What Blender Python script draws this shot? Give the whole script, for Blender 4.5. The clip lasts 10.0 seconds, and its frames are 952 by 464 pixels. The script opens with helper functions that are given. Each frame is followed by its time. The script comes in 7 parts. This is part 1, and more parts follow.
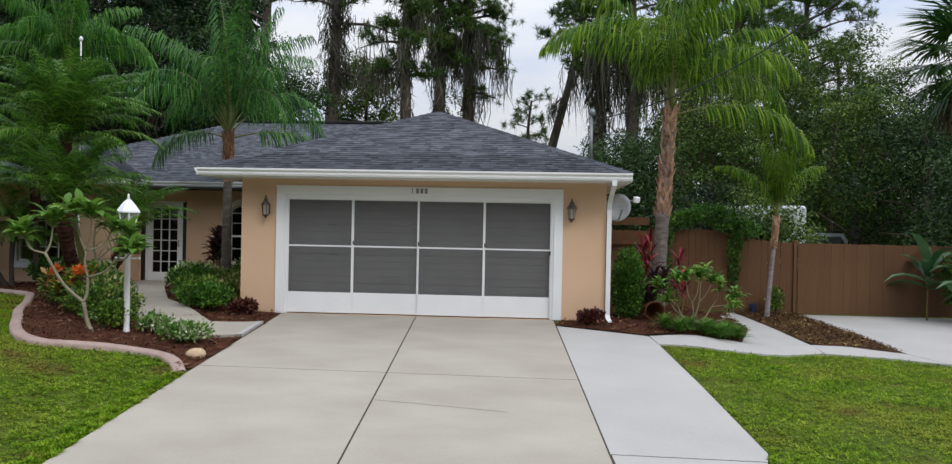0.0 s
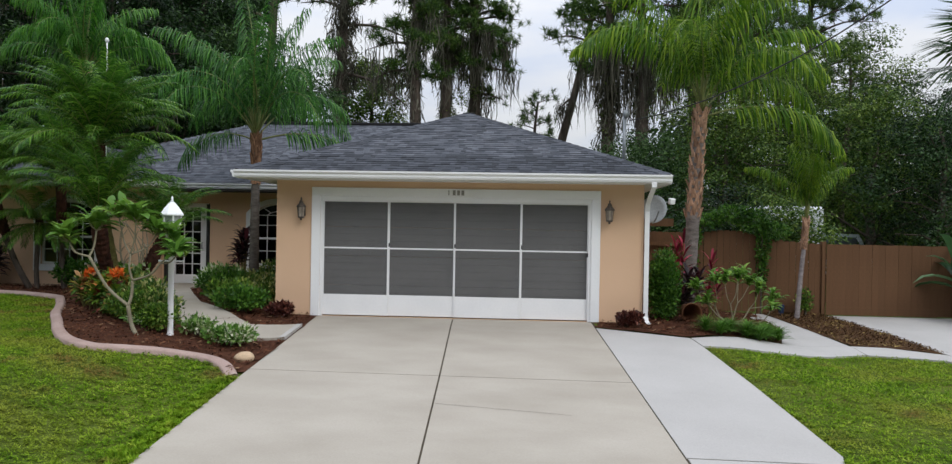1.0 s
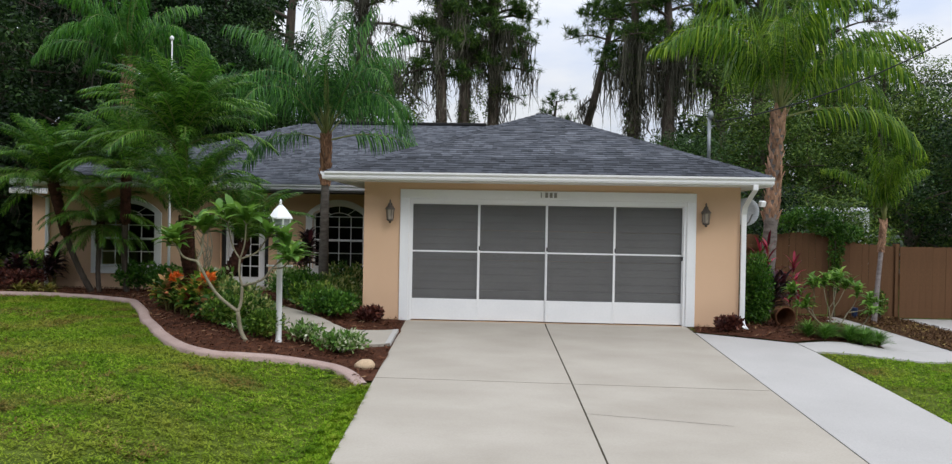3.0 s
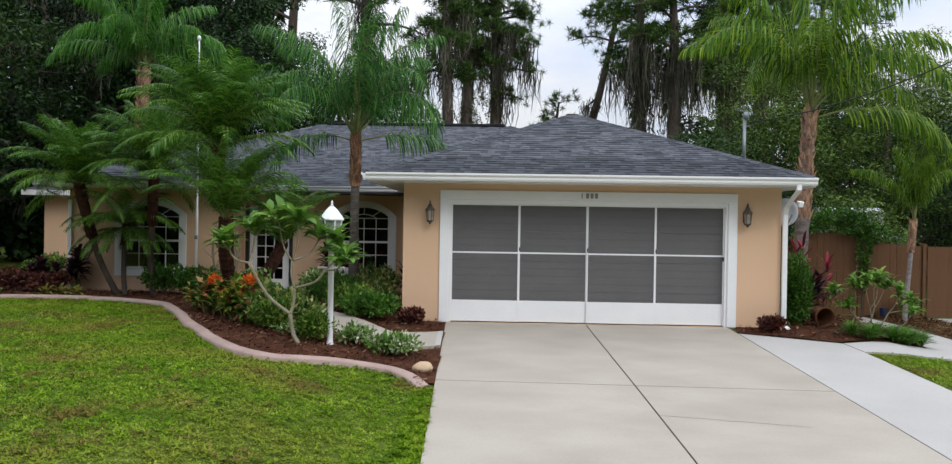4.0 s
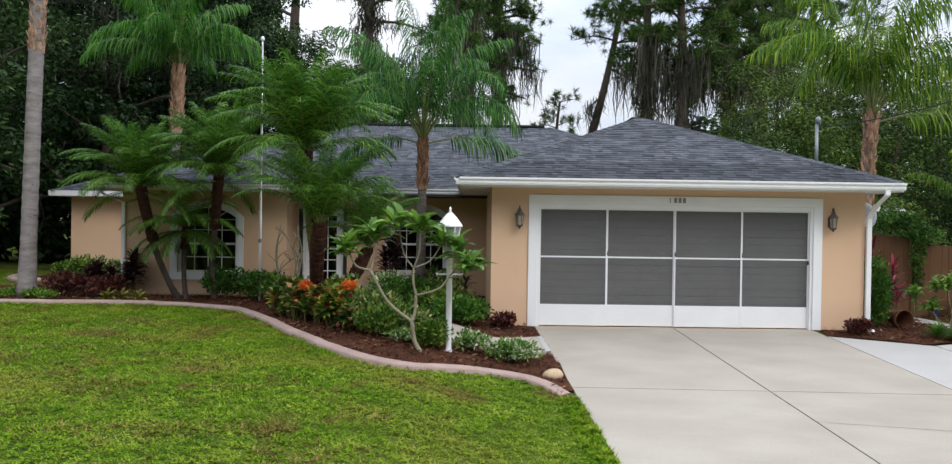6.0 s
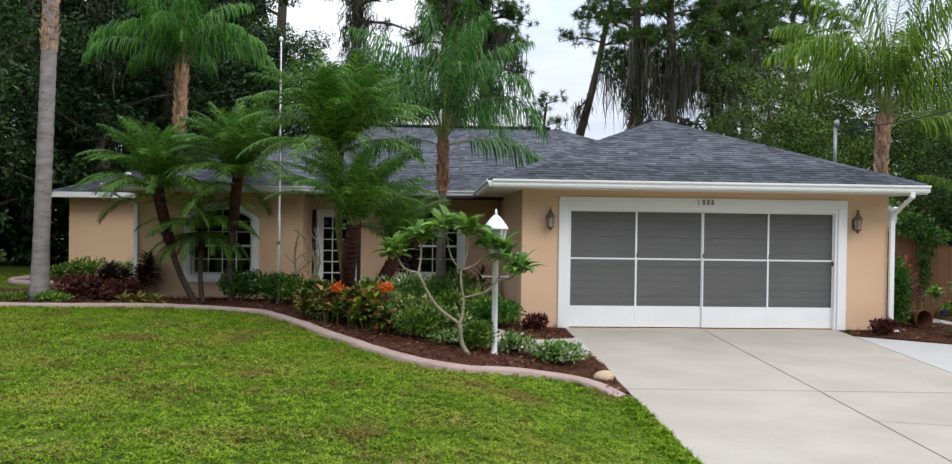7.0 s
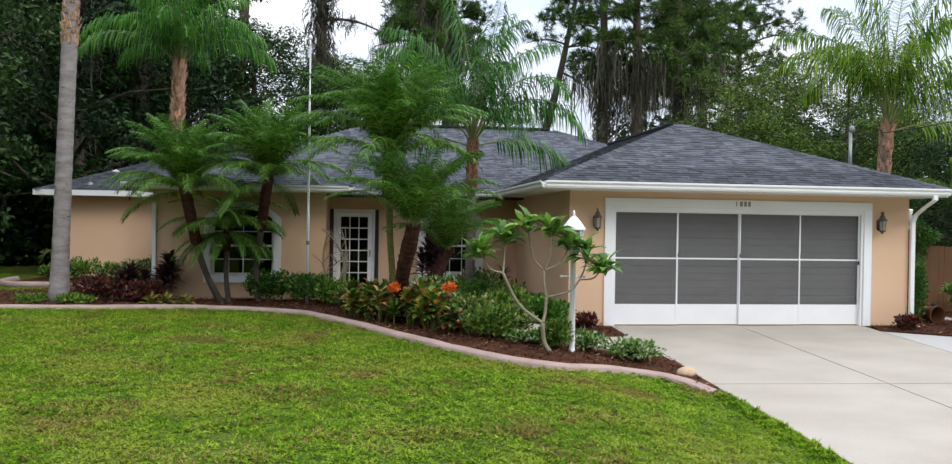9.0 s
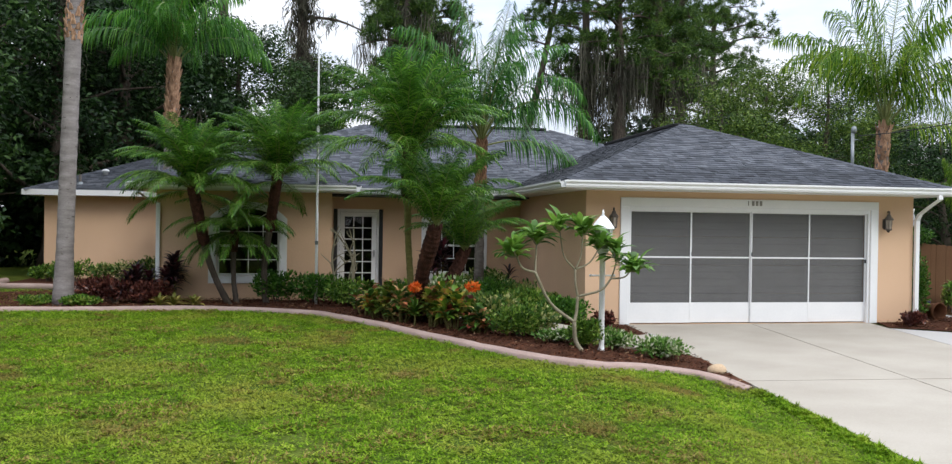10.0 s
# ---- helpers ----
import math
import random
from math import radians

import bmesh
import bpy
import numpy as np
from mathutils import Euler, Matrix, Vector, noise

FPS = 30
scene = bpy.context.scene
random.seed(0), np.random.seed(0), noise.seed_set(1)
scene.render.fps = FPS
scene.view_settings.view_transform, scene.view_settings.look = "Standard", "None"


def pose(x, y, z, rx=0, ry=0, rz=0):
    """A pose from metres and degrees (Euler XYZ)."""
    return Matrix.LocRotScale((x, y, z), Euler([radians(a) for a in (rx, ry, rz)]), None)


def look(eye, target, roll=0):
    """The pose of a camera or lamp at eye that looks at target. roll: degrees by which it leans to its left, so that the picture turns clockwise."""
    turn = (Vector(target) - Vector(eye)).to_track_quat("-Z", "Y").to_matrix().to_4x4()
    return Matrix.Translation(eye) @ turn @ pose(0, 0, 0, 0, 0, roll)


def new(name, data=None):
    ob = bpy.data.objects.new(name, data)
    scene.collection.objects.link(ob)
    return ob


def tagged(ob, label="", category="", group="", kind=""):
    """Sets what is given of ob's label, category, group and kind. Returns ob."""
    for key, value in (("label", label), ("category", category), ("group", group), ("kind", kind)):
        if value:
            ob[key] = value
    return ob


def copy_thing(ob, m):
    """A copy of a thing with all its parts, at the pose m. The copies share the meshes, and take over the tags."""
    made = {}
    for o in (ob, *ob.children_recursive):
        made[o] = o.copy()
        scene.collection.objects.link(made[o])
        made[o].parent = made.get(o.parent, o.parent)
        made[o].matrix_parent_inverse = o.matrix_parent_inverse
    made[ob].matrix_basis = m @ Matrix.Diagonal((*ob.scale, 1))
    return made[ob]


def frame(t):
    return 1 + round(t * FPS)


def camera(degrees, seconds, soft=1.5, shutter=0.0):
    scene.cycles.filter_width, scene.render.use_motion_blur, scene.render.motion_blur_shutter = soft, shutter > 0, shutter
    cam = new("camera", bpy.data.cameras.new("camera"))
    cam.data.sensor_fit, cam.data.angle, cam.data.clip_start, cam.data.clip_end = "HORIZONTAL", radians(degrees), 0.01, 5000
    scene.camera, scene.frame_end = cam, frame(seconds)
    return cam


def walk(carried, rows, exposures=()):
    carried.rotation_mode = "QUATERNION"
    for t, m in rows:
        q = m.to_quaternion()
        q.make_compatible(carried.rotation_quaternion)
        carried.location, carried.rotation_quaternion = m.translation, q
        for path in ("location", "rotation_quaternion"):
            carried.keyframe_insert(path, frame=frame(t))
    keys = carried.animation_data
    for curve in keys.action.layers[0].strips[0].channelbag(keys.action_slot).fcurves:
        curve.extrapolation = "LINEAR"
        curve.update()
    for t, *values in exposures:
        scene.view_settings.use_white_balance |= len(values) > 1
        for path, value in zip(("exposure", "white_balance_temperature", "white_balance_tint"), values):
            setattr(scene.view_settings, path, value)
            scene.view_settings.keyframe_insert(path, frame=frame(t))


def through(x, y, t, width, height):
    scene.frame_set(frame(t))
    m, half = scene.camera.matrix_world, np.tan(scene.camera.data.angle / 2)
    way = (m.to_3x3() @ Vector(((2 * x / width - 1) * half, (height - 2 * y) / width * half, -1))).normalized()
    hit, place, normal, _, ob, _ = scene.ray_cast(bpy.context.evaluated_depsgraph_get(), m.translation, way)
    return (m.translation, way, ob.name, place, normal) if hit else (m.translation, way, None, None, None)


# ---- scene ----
cam = camera(58.8, 10.0, soft=1.3)
PATH = [
    (0, (2.157, -15.099, 1.665), (2.011, -13.105, 1.649), 1.1),
    (0.5, (1.809, -15.109, 1.663), (1.669, -13.114, 1.649), 1.0),
    (1, (1.388, -15.102, 1.672), (1.256, -13.107, 1.658), 1.0),
    (1.5, (0.962, -15.101, 1.668), (0.834, -13.106, 1.655), 1.0),
    (2, (0.456, -15.062, 1.708), (0.337, -13.066, 1.691), 1.1),
    (2.5, (-0.032, -14.995, 1.723), (-0.144, -12.998, 1.705), 1.1),
    (4, (-1.431, -14.901, 1.694), (-1.502, -12.902, 1.681), 0.9),
    (4.5, (-1.983, -14.93, 1.721), (-2.036, -12.931, 1.705), 0.9),
    (5, (-2.526, -14.947, 1.749), (-2.563, -12.947, 1.731), 0.9),
    (5.5, (-3.076, -14.938, 1.784), (-3.092, -12.938, 1.763), 0.9),
    (7, (-4.692, -14.895, 1.813), (-4.608, -12.897, 1.795), 0.8),
    (7.5, (-5.27, -14.894, 1.805), (-5.143, -12.898, 1.788), 0.9),
    (8, (-5.846, -14.911, 1.808), (-5.675, -12.918, 1.791), 0.9),
    (8.5, (-6.393, -14.909, 1.815), (-6.178, -12.921, 1.797), 0.9),
    (9, (-6.883, -14.907, 1.815), (-6.626, -12.924, 1.796), 0.9),
    (9.5, (-7.375, -14.852, 1.808), (-7.076, -12.874, 1.79), 0.9),
    (10, (-7.815, -14.774, 1.795), (-7.476, -12.803, 1.777), 0.8),
]
walk(cam, [(t, look(eye, target, roll)) for t, eye, target, roll in PATH], [(0, -0.06), (2.5, 0.0), (5, 0.18), (7.5, 0.33), (10, 0.45)])

# ---- world and light: bright overcast afternoon ----
SUN_ELEV, SUN_ROT = 42.0, 143.0
world = bpy.data.worlds.new("overcast_sky")
scene.world = world
world.use_nodes = True
wn, wl = world.node_tree.nodes, world.node_tree.links
wn.clear()
w_out = wn.new("ShaderNodeOutputWorld")
w_bg = wn.new("ShaderNodeBackground")
w_sky = wn.new("ShaderNodeTexSky")
w_sky.sky_type, w_sky.sun_disc = "NISHITA", False
w_sky.sun_elevation, w_sky.sun_rotation = radians(SUN_ELEV), radians(SUN_ROT)
w_co = wn.new("ShaderNodeTexCoord")
w_map = wn.new("ShaderNodeMapping")
w_map.inputs["Scale"].default_value = (2.2, 2.2, 7.0)
w_noise = wn.new("ShaderNodeTexNoise")
w_noise.inputs["Scale"].default_value, w_noise.inputs["Detail"].default_value = 1.6, 6.0
w_ramp = wn.new("ShaderNodeValToRGB")
w_ramp.color_ramp.elements[0].position, w_ramp.color_ramp.elements[0].color = 0.36, (5.9, 6.8, 8.7, 1)
w_ramp.color_ramp.elements[1].position, w_ramp.color_ramp.elements[1].color = 0.60, (8.6, 8.75, 9.15, 1)
w_sep = wn.new("ShaderNodeSeparateXYZ")
w_up = wn.new("ShaderNodeMapRange")
w_up.inputs["From Min"].default_value, w_up.inputs["From Max"].default_value = 0.0, 1.0
w_up.inputs["To Min"].default_value, w_up.inputs["To Max"].default_value = 0.58, 2.2
w_mul = wn.new("ShaderNodeMix")
w_mul.data_type, w_mul.blend_type = "RGBA", "MULTIPLY"
w_mul.inputs["Factor"].default_value = 1.0
w_mix = wn.new("ShaderNodeMix")
w_mix.data_type = "RGBA"
w_mix.inputs["Factor"].default_value = 0.90
wl.new(w_co.outputs["Generated"], w_map.inputs["Vector"])
wl.new(w_map.outputs["Vector"], w_noise.inputs["Vector"])
wl.new(w_noise.outputs["Fac"], w_ramp.inputs["Fac"])
wl.new(w_co.outputs["Generated"], w_sep.inputs["Vector"])
wl.new(w_sep.outputs["Z"], w_up.inputs["Value"])
wl.new(w_ramp.outputs["Color"], w_mul.inputs["A"])
wl.new(w_up.outputs["Result"], w_mul.inputs["B"])
wl.new(w_sky.outputs["Color"], w_mix.inputs["A"])
wl.new(w_mul.outputs["Result"], w_mix.inputs["B"])
wl.new(w_mix.outputs["Result"], w_bg.inputs["Color"])
w_bg.inputs["Strength"].default_value = 0.12
wl.new(w_bg.outputs["Background"], w_out.inputs["Surface"])

sun = new("sun", bpy.data.lights.new("sun", "SUN"))
sun.data.energy, sun.data.angle, sun.data.color = 1.05, radians(22), (1.0, 0.97, 0.92)
sun.matrix_world = look((26, -35, 39), (0, 0, 0))
scene.view_settings.exposure = 0.0

# ---- materials ----


def nodes_of(name):
    m = bpy.data.materials.new(name)
    m.use_nodes = True
    nt = m.node_tree
    return m, nt, nt.nodes["Principled BSDF"]


def surface(name, c1, c2, rough=0.6, scale=6.0, fine=60.0, bump=0.15, metal=0.0, c3=None, spread=0.25, stretch=(1, 1, 1), island=0.0, obj=0.0, dist=0.01, grain=0.13):
    """Two colours mixed by a broad noise, fine grain in the relief, and optional change from piece to piece."""
    m, nt, bsdf = nodes_of(name)
    n, l = nt.nodes, nt.links
    co = n.new("ShaderNodeTexCoord")
    mp = n.new("ShaderNodeMapping")
    mp.inputs["Scale"].default_value = stretch
    l.new(co.outputs["Object"], mp.inputs["Vector"])
    big = n.new("ShaderNodeTexNoise")
    big.inputs["Scale"].default_value, big.inputs["Detail"].default_value = scale, 5.0
    l.new(mp.outputs["Vector"], big.inputs["Vector"])
    ramp = n.new("ShaderNodeValToRGB")
    e = ramp.color_ramp.elements
    e[0].position, e[0].color = 0.5 - spread, (*c1, 1)
    e[1].position, e[1].color = 0.5 + spread, (*c2, 1)
    if c3:
        x = e.new(0.5 + spread * 0.6)
        x.color = (*c2, 1)
        e[len(e) - 1].color = (*c3, 1)
        e[len(e) - 1].position = min(1.0, 0.5 + spread * 1.5)
    l.new(big.outputs["Fac"], ramp.inputs["Fac"])
    col = ramp.outputs["Color"]
    small = n.new("ShaderNodeTexNoise")
    small.inputs["Scale"].default_value, small.inputs["Detail"].default_value = fine, 3.0
    l.new(mp.outputs["Vector"], small.inputs["Vector"])
    hsv = n.new("ShaderNodeHueSaturation")
    mr = n.new("ShaderNodeMapRange")
    mr.inputs["From Min"].default_value, mr.inputs["From Max"].default_value = 0.3, 0.7
    mr.inputs["To Min"].default_value, mr.inputs["To Max"].default_value = 1 - grain, 1 + grain
    l.new(small.outputs["Fac"], mr.inputs["Value"])
    val = mr.outputs["Result"]
    for amount, kind in ((island, "g"), (obj, "o")):
        if amount:
            src = n.new("ShaderNodeNewGeometry").outputs["Random Per Island"] if kind == "g" else n.new("ShaderNodeObjectInfo").outputs["Random"]
            r = n.new("ShaderNodeMapRange")
            r.inputs["To Min"].default_value, r.inputs["To Max"].default_value = 1 - amount, 1 + amount
            l.new(src, r.inputs["Value"])
            mm = n.new("ShaderNodeMath")
            mm.operation = "MULTIPLY"
            l.new(val, mm.inputs[0])
            l.new(r.outputs["Result"], mm.inputs[1])
            val = mm.outputs["Value"]
    l.new(val, hsv.inputs["Value"])
    l.new(col, hsv.inputs["Color"])
    l.new(hsv.outputs["Color"], bsdf.inputs["Base Color"])
    bsdf.inputs["Roughness"].default_value, bsdf.inputs["Metallic"].default_value = rough, metal
    bsdf.inputs["Specular IOR Level"].default_value = 0.5 if rough < 0.7 else 0.12
    if bump:
        b = n.new("ShaderNodeBump")
        b.inputs["Strength"].default_value, b.inputs["Distance"].default_value = bump, dist
        l.new(small.outputs["Fac"], b.inputs["Height"])
        l.new(b.outputs["Normal"], bsdf.inputs["Normal"])
    return m


def leafy(name, stops, rough=0.45, through=0.35, by="island", patch=1.5, dry=None, dry_scale=0.45, gloss=0.2, bare=None, vary=1.0, sway=1.2, mottle=0.0):
    """Leaves: colour by a ramp of stops (position, colour) over a random per leaf, partly let through."""
    m, nt, bsdf = nodes_of(name)
    n, l = nt.nodes, nt.links
    ramp = n.new("ShaderNodeValToRGB")
    e = ramp.color_ramp.elements
    while len(e) < len(stops):
        e.new(0.5)
    for k, (p, c) in enumerate(stops):
        e[k].position, e[k].color = p, (*c, 1)
    src = n.new("ShaderNodeObjectInfo").outputs["Random"] if by == "object" else n.new("ShaderNodeNewGeometry").outputs["Random Per Island"]
    co = n.new("ShaderNodeTexCoord")
    ns = n.new("ShaderNodeTexNoise")
    ns.inputs["Scale"].default_value, ns.inputs["Detail"].default_value = patch, 4.0
    l.new(co.outputs["Object"], ns.inputs["Vector"])
    a = n.new("ShaderNodeMath")
    a.operation = "MULTIPLY_ADD"
    a.inputs[1].default_value, a.inputs[2].default_value = sway, -sway / 2 + (1 - vary) / 2
    l.new(ns.outputs["Fac"], a.inputs[0])
    add = n.new("ShaderNodeMath")
    add.operation, add.use_clamp = "ADD", True
    patches = a.outputs["Value"]
    if mottle:
        nm, am = n.new("ShaderNodeTexNoise"), n.new("ShaderNodeMath")
        nm.inputs["Scale"].default_value, nm.inputs["Detail"].default_value = 9.0, 3.0
        l.new(co.outputs["Object"], nm.inputs["Vector"])
        am.operation = "MULTIPLY_ADD"
        am.inputs[1].default_value = mottle
        l.new(nm.outputs["Fac"], am.inputs[0])
        l.new(patches, am.inputs[2])
        off = n.new("ShaderNodeMath")
        off.operation = "SUBTRACT"
        off.inputs[1].default_value = mottle / 2
        l.new(am.outputs["Value"], off.inputs[0])
        patches = off.outputs["Value"]
    each = n.new("ShaderNodeMath")
    each.operation = "MULTIPLY"
    each.inputs[1].default_value = vary
    l.new(src, each.inputs[0])
    l.new(each.outputs["Value"], add.inputs[0])
    l.new(patches, add.inputs[1])
    l.new(add.outputs["Value"], ramp.inputs["Fac"])
    colour = ramp.outputs["Color"]
    if dry:
        n2, r2, mx = n.new("ShaderNodeTexNoise"), n.new("ShaderNodeMapRange"), n.new("ShaderNodeMix")
        n2.inputs["Scale"].default_value, n2.inputs["Detail"].default_value = dry_scale, 4.0
        l.new(co.outputs["Object"], n2.inputs["Vector"])
        r2.inputs["From Min"].default_value, r2.inputs["From Max"].default_value = 0.49, 0.68
        r2.inputs["To Max"].default_value = 0.85
        l.new(n2.outputs["Fac"], r2.inputs["Value"])
        mx.data_type = "RGBA"
        l.new(r2.outputs["Result"], mx.inputs["Factor"])
        l.new(colour, mx.inputs["A"])
        mx.inputs["B"].default_value = (*dry, 1)
        colour = mx.outputs["Result"]
    if bare:
        n3, r3, mb = n.new("ShaderNodeTexNoise"), n.new("ShaderNodeMapRange"), n.new("ShaderNodeMix")
        n3.inputs["Scale"].default_value, n3.inputs["Detail"].default_value = 1.25, 6.0
        l.new(co.outputs["Object"], n3.inputs["Vector"])
        r3.inputs["From Min"].default_value, r3.inputs["From Max"].default_value = 0.57, 0.67
        r3.inputs["To Max"].default_value = 0.8
        l.new(n3.outputs["Fac"], r3.inputs["Value"])
        mb.data_type = "RGBA"
        l.new(r3.outputs["Result"], mb.inputs["Factor"])
        l.new(colour, mb.inputs["A"])
        mb.inputs["B"].default_value = (*bare, 1)
        colour = mb.outputs["Result"]
    l.new(colour, bsdf.inputs["Base Color"])
    bsdf.inputs["Roughness"].default_value, bsdf.inputs["Specular IOR Level"].default_value = rough, gloss
    tr = n.new("ShaderNodeBsdfTranslucent")
    l.new(colour, tr.inputs["Color"])
    mix = n.new("ShaderNodeMixShader")
    mix.inputs["Fac"].default_value = through
    l.new(bsdf.outputs["BSDF"], mix.inputs[1])
    l.new(tr.outputs["BSDF"], mix.inputs[2])
    l.new(mix.outputs["Shader"], n["Material Output"].inputs["Surface"])
    return m


def pane_glass(name, tint=(0.9, 0.95, 0.95)):
    m, nt, bsdf = nodes_of(name)
    n, l = nt.nodes, nt.links
    gl, tp = n.new("ShaderNodeBsdfGlossy"), n.new("ShaderNodeBsdfTransparent")
    gl.inputs["Roughness"].default_value = 0.02
    tp.inputs["Color"].default_value = (*tint, 1)
    fr = n.new("ShaderNodeFresnel")
    fr.inputs["IOR"].default_value = 1.5
    mix = n.new("ShaderNodeMixShader")
    l.new(fr.outputs["Fac"], mix.inputs["Fac"])
    l.new(tp.outputs["BSDF"], mix.inputs[1])
    l.new(gl.outputs["BSDF"], mix.inputs[2])
    l.new(mix.outputs["Shader"], n["Material Output"].inputs["Surface"])
    return m


def screen_cloth(name, colour, cover):
    """A woven screen: part dark thread, part open."""
    m, nt, bsdf = nodes_of(name)
    n, l = nt.nodes, nt.links
    bsdf.inputs["Base Color"].default_value, bsdf.inputs["Roughness"].default_value = (*colour, 1), 0.75
    co, ns = n.new("ShaderNodeTexCoord"), n.new("ShaderNodeTexNoise")
    mp = n.new("ShaderNodeMapping")
    mp.inputs["Scale"].default_value = (0.6, 1, 2.5)
    ns.inputs["Scale"].default_value = 1.5
    l.new(co.outputs["Object"], mp.inputs["Vector"])
    l.new(mp.outputs["Vector"], ns.inputs["Vector"])
    r = n.new("ShaderNodeMapRange")
    r.inputs["To Min"].default_value, r.inputs["To Max"].default_value = cover - 0.05, cover + 0.05
    l.new(ns.outputs["Fac"], r.inputs["Value"])
    tp, mix = n.new("ShaderNodeBsdfTransparent"), n.new("ShaderNodeMixShader")
    l.new(r.outputs["Result"], mix.inputs["Fac"])
    l.new(tp.outputs["BSDF"], mix.inputs[1])
    l.new(bsdf.outputs["BSDF"], mix.inputs[2])
    l.new(mix.outputs["Shader"], n["Material Output"].inputs["Surface"])
    return m


STUCCO = surface("peach_stucco", (0.615, 0.41, 0.265), (0.675, 0.457, 0.302), 0.85, 0.8, 90, 0.35, dist=0.004, grain=0.05)
WHITE = surface("white_paint", (0.76, 0.765, 0.77), (0.81, 0.81, 0.81), 0.45, 2.0, 30, 0.02, grain=0.02)
SOFFIT = surface("soffit_paint", (0.70, 0.70, 0.68), (0.76, 0.76, 0.74), 0.6, 2.0, 30, 0.04, grain=0.03)
SHINGLE = surface("grey_shingle", (0.051, 0.056, 0.066), (0.094, 0.099, 0.112), 0.92, 3.0, 160, 0.5, island=0.36, obj=0.36, dist=0.006)
ROOF_FELT = surface("roof_underlay", (0.03, 0.032, 0.036), (0.05, 0.05, 0.055), 0.9, 4, 80, 0.2)
RIDGE_VENT = surface("black_ridge_vent", (0.015, 0.015, 0.016), (0.03, 0.03, 0.03), 0.7, 4, 60, 0.2)
CONCRETE = surface("old_concrete", (0.320, 0.286, 0.236), (0.394, 0.358, 0.302), 0.9, 0.8, 45, 0.10, c3=(0.42, 0.376, 0.325), stretch=(1, 1.6, 1), dist=0.003, grain=0.05)
NEW_CONCRETE = surface("new_concrete", (0.378, 0.363, 0.342), (0.438, 0.422, 0.400), 0.9, 0.9, 50, 0.10, dist=0.003, grain=0.05)
JOINT = surface("joint_dirt", (0.05, 0.04, 0.03), (0.10, 0.085, 0.06), 0.95, 8, 80, 0.3)
KERB = surface("pink_kerb_concrete", (0.31, 0.220, 0.190), (0.41, 0.305, 0.265), 0.9, 2.5, 60, 0.4, dist=0.006)
MULCH = surface("mulch_soil", (0.045, 0.018, 0.010), (0.095, 0.038, 0.020), 0.95, 5, 70, 0.8, dist=0.02)
CHIP = leafy("mulch_chips", [(0.0, (0.035, 0.013, 0.008)), (0.5, (0.085, 0.032, 0.017)), (0.92, (0.14, 0.058, 0.030)), (1.0, (0.27, 0.17, 0.10))], 0.9, 0.0, gloss=0.08)
DRY_SOIL = surface("brown_soil", (0.055, 0.028, 0.013), (0.105, 0.056, 0.026), 0.95, 5, 70, 0.8, dist=0.02)
LITTER = leafy("leaf_litter", [(0.0, (0.05, 0.025, 0.012)), (0.6, (0.11, 0.062, 0.028)), (0.93, (0.17, 0.11, 0.045)), (1.0, (0.36, 0.27, 0.10))], 0.9, 0.0, gloss=0.08)
LAWN = surface("lawn_turf", (0.044, 0.078, 0.008), (0.092, 0.118, 0.016), 0.95, 0.7, 26, 0.8, c3=(0.13, 0.085, 0.032), spread=0.2, dist=0.03, grain=0.3)
GRASS = leafy("grass_blades", [(0.0, (0.050, 0.117, 0.007)), (0.4, (0.135, 0.252, 0.011)), (0.8, (0.216, 0.346, 0.020)), (1.0, (0.34, 0.42, 0.055))], 0.6, 0.3, patch=2.0, vary=0.7, sway=1.3, mottle=1.5, dry=(0.29, 0.30, 0.045), dry_scale=0.6, bare=(0.20, 0.125, 0.042), gloss=0.05)
DRY_GRASS = leafy("dry_grass_blades", [(0.0, (0.11, 0.075, 0.022)), (0.5, (0.21, 0.155, 0.045)), (1.0, (0.33, 0.28, 0.09))], 0.7, 0.25, patch=2.0, gloss=0.05)
DOOR_PANEL = surface("garage_door_paint", (0.30, 0.295, 0.285), (0.36, 0.355, 0.345), 0.5, 2, 30, 0.05)
GROOVE = surface("panel_groove", (0.25, 0.246, 0.238), (0.30, 0.295, 0.287), 0.8, 4, 30, 0.0)
SCREEN = screen_cloth("dark_screen", (0.118, 0.116, 0.116), 0.65)
GLASS = pane_glass("window_glass")
LANTERN_GLASS = surface("amber_lantern_glass", (0.24, 0.20, 0.16), (0.36, 0.31, 0.26), 0.2, 9, 30, 0.02)
LAMP_GLASS = surface("frosted_lamp_glass", (0.30, 0.32, 0.34), (0.40, 0.42, 0.44), 0.3, 4, 30, 0.02)
# Near-black base colour puts the room's lack of light into its surfaces.
DARK_ROOM = surface("unlit_room_black", (0.030, 0.028, 0.025), (0.045, 0.042, 0.038), 0.8, 3, 30, 0.0)
BLACK = surface("black_shutter", (0.010, 0.010, 0.011), (0.018, 0.018, 0.02), 0.5, 5, 40, 0.1)
BRONZE = surface("dark_bronze", (0.060, 0.050, 0.043), (0.115, 0.095, 0.078), 0.5, 14, 60, 0.15, metal=0.3)
STEEL = surface("galvanised_steel", (0.19, 0.21, 0.22), (0.27, 0.29, 0.30), 0.45, 9, 50, 0.1, metal=0.7)
DISH = surface("grey_dish_paint", (0.30, 0.33, 0.36), (0.36, 0.39, 0.42), 0.5, 6, 40, 0.05)
CABLE = surface("black_cable", (0.012, 0.012, 0.012), (0.02, 0.02, 0.02), 0.6, 6, 40, 0.1)
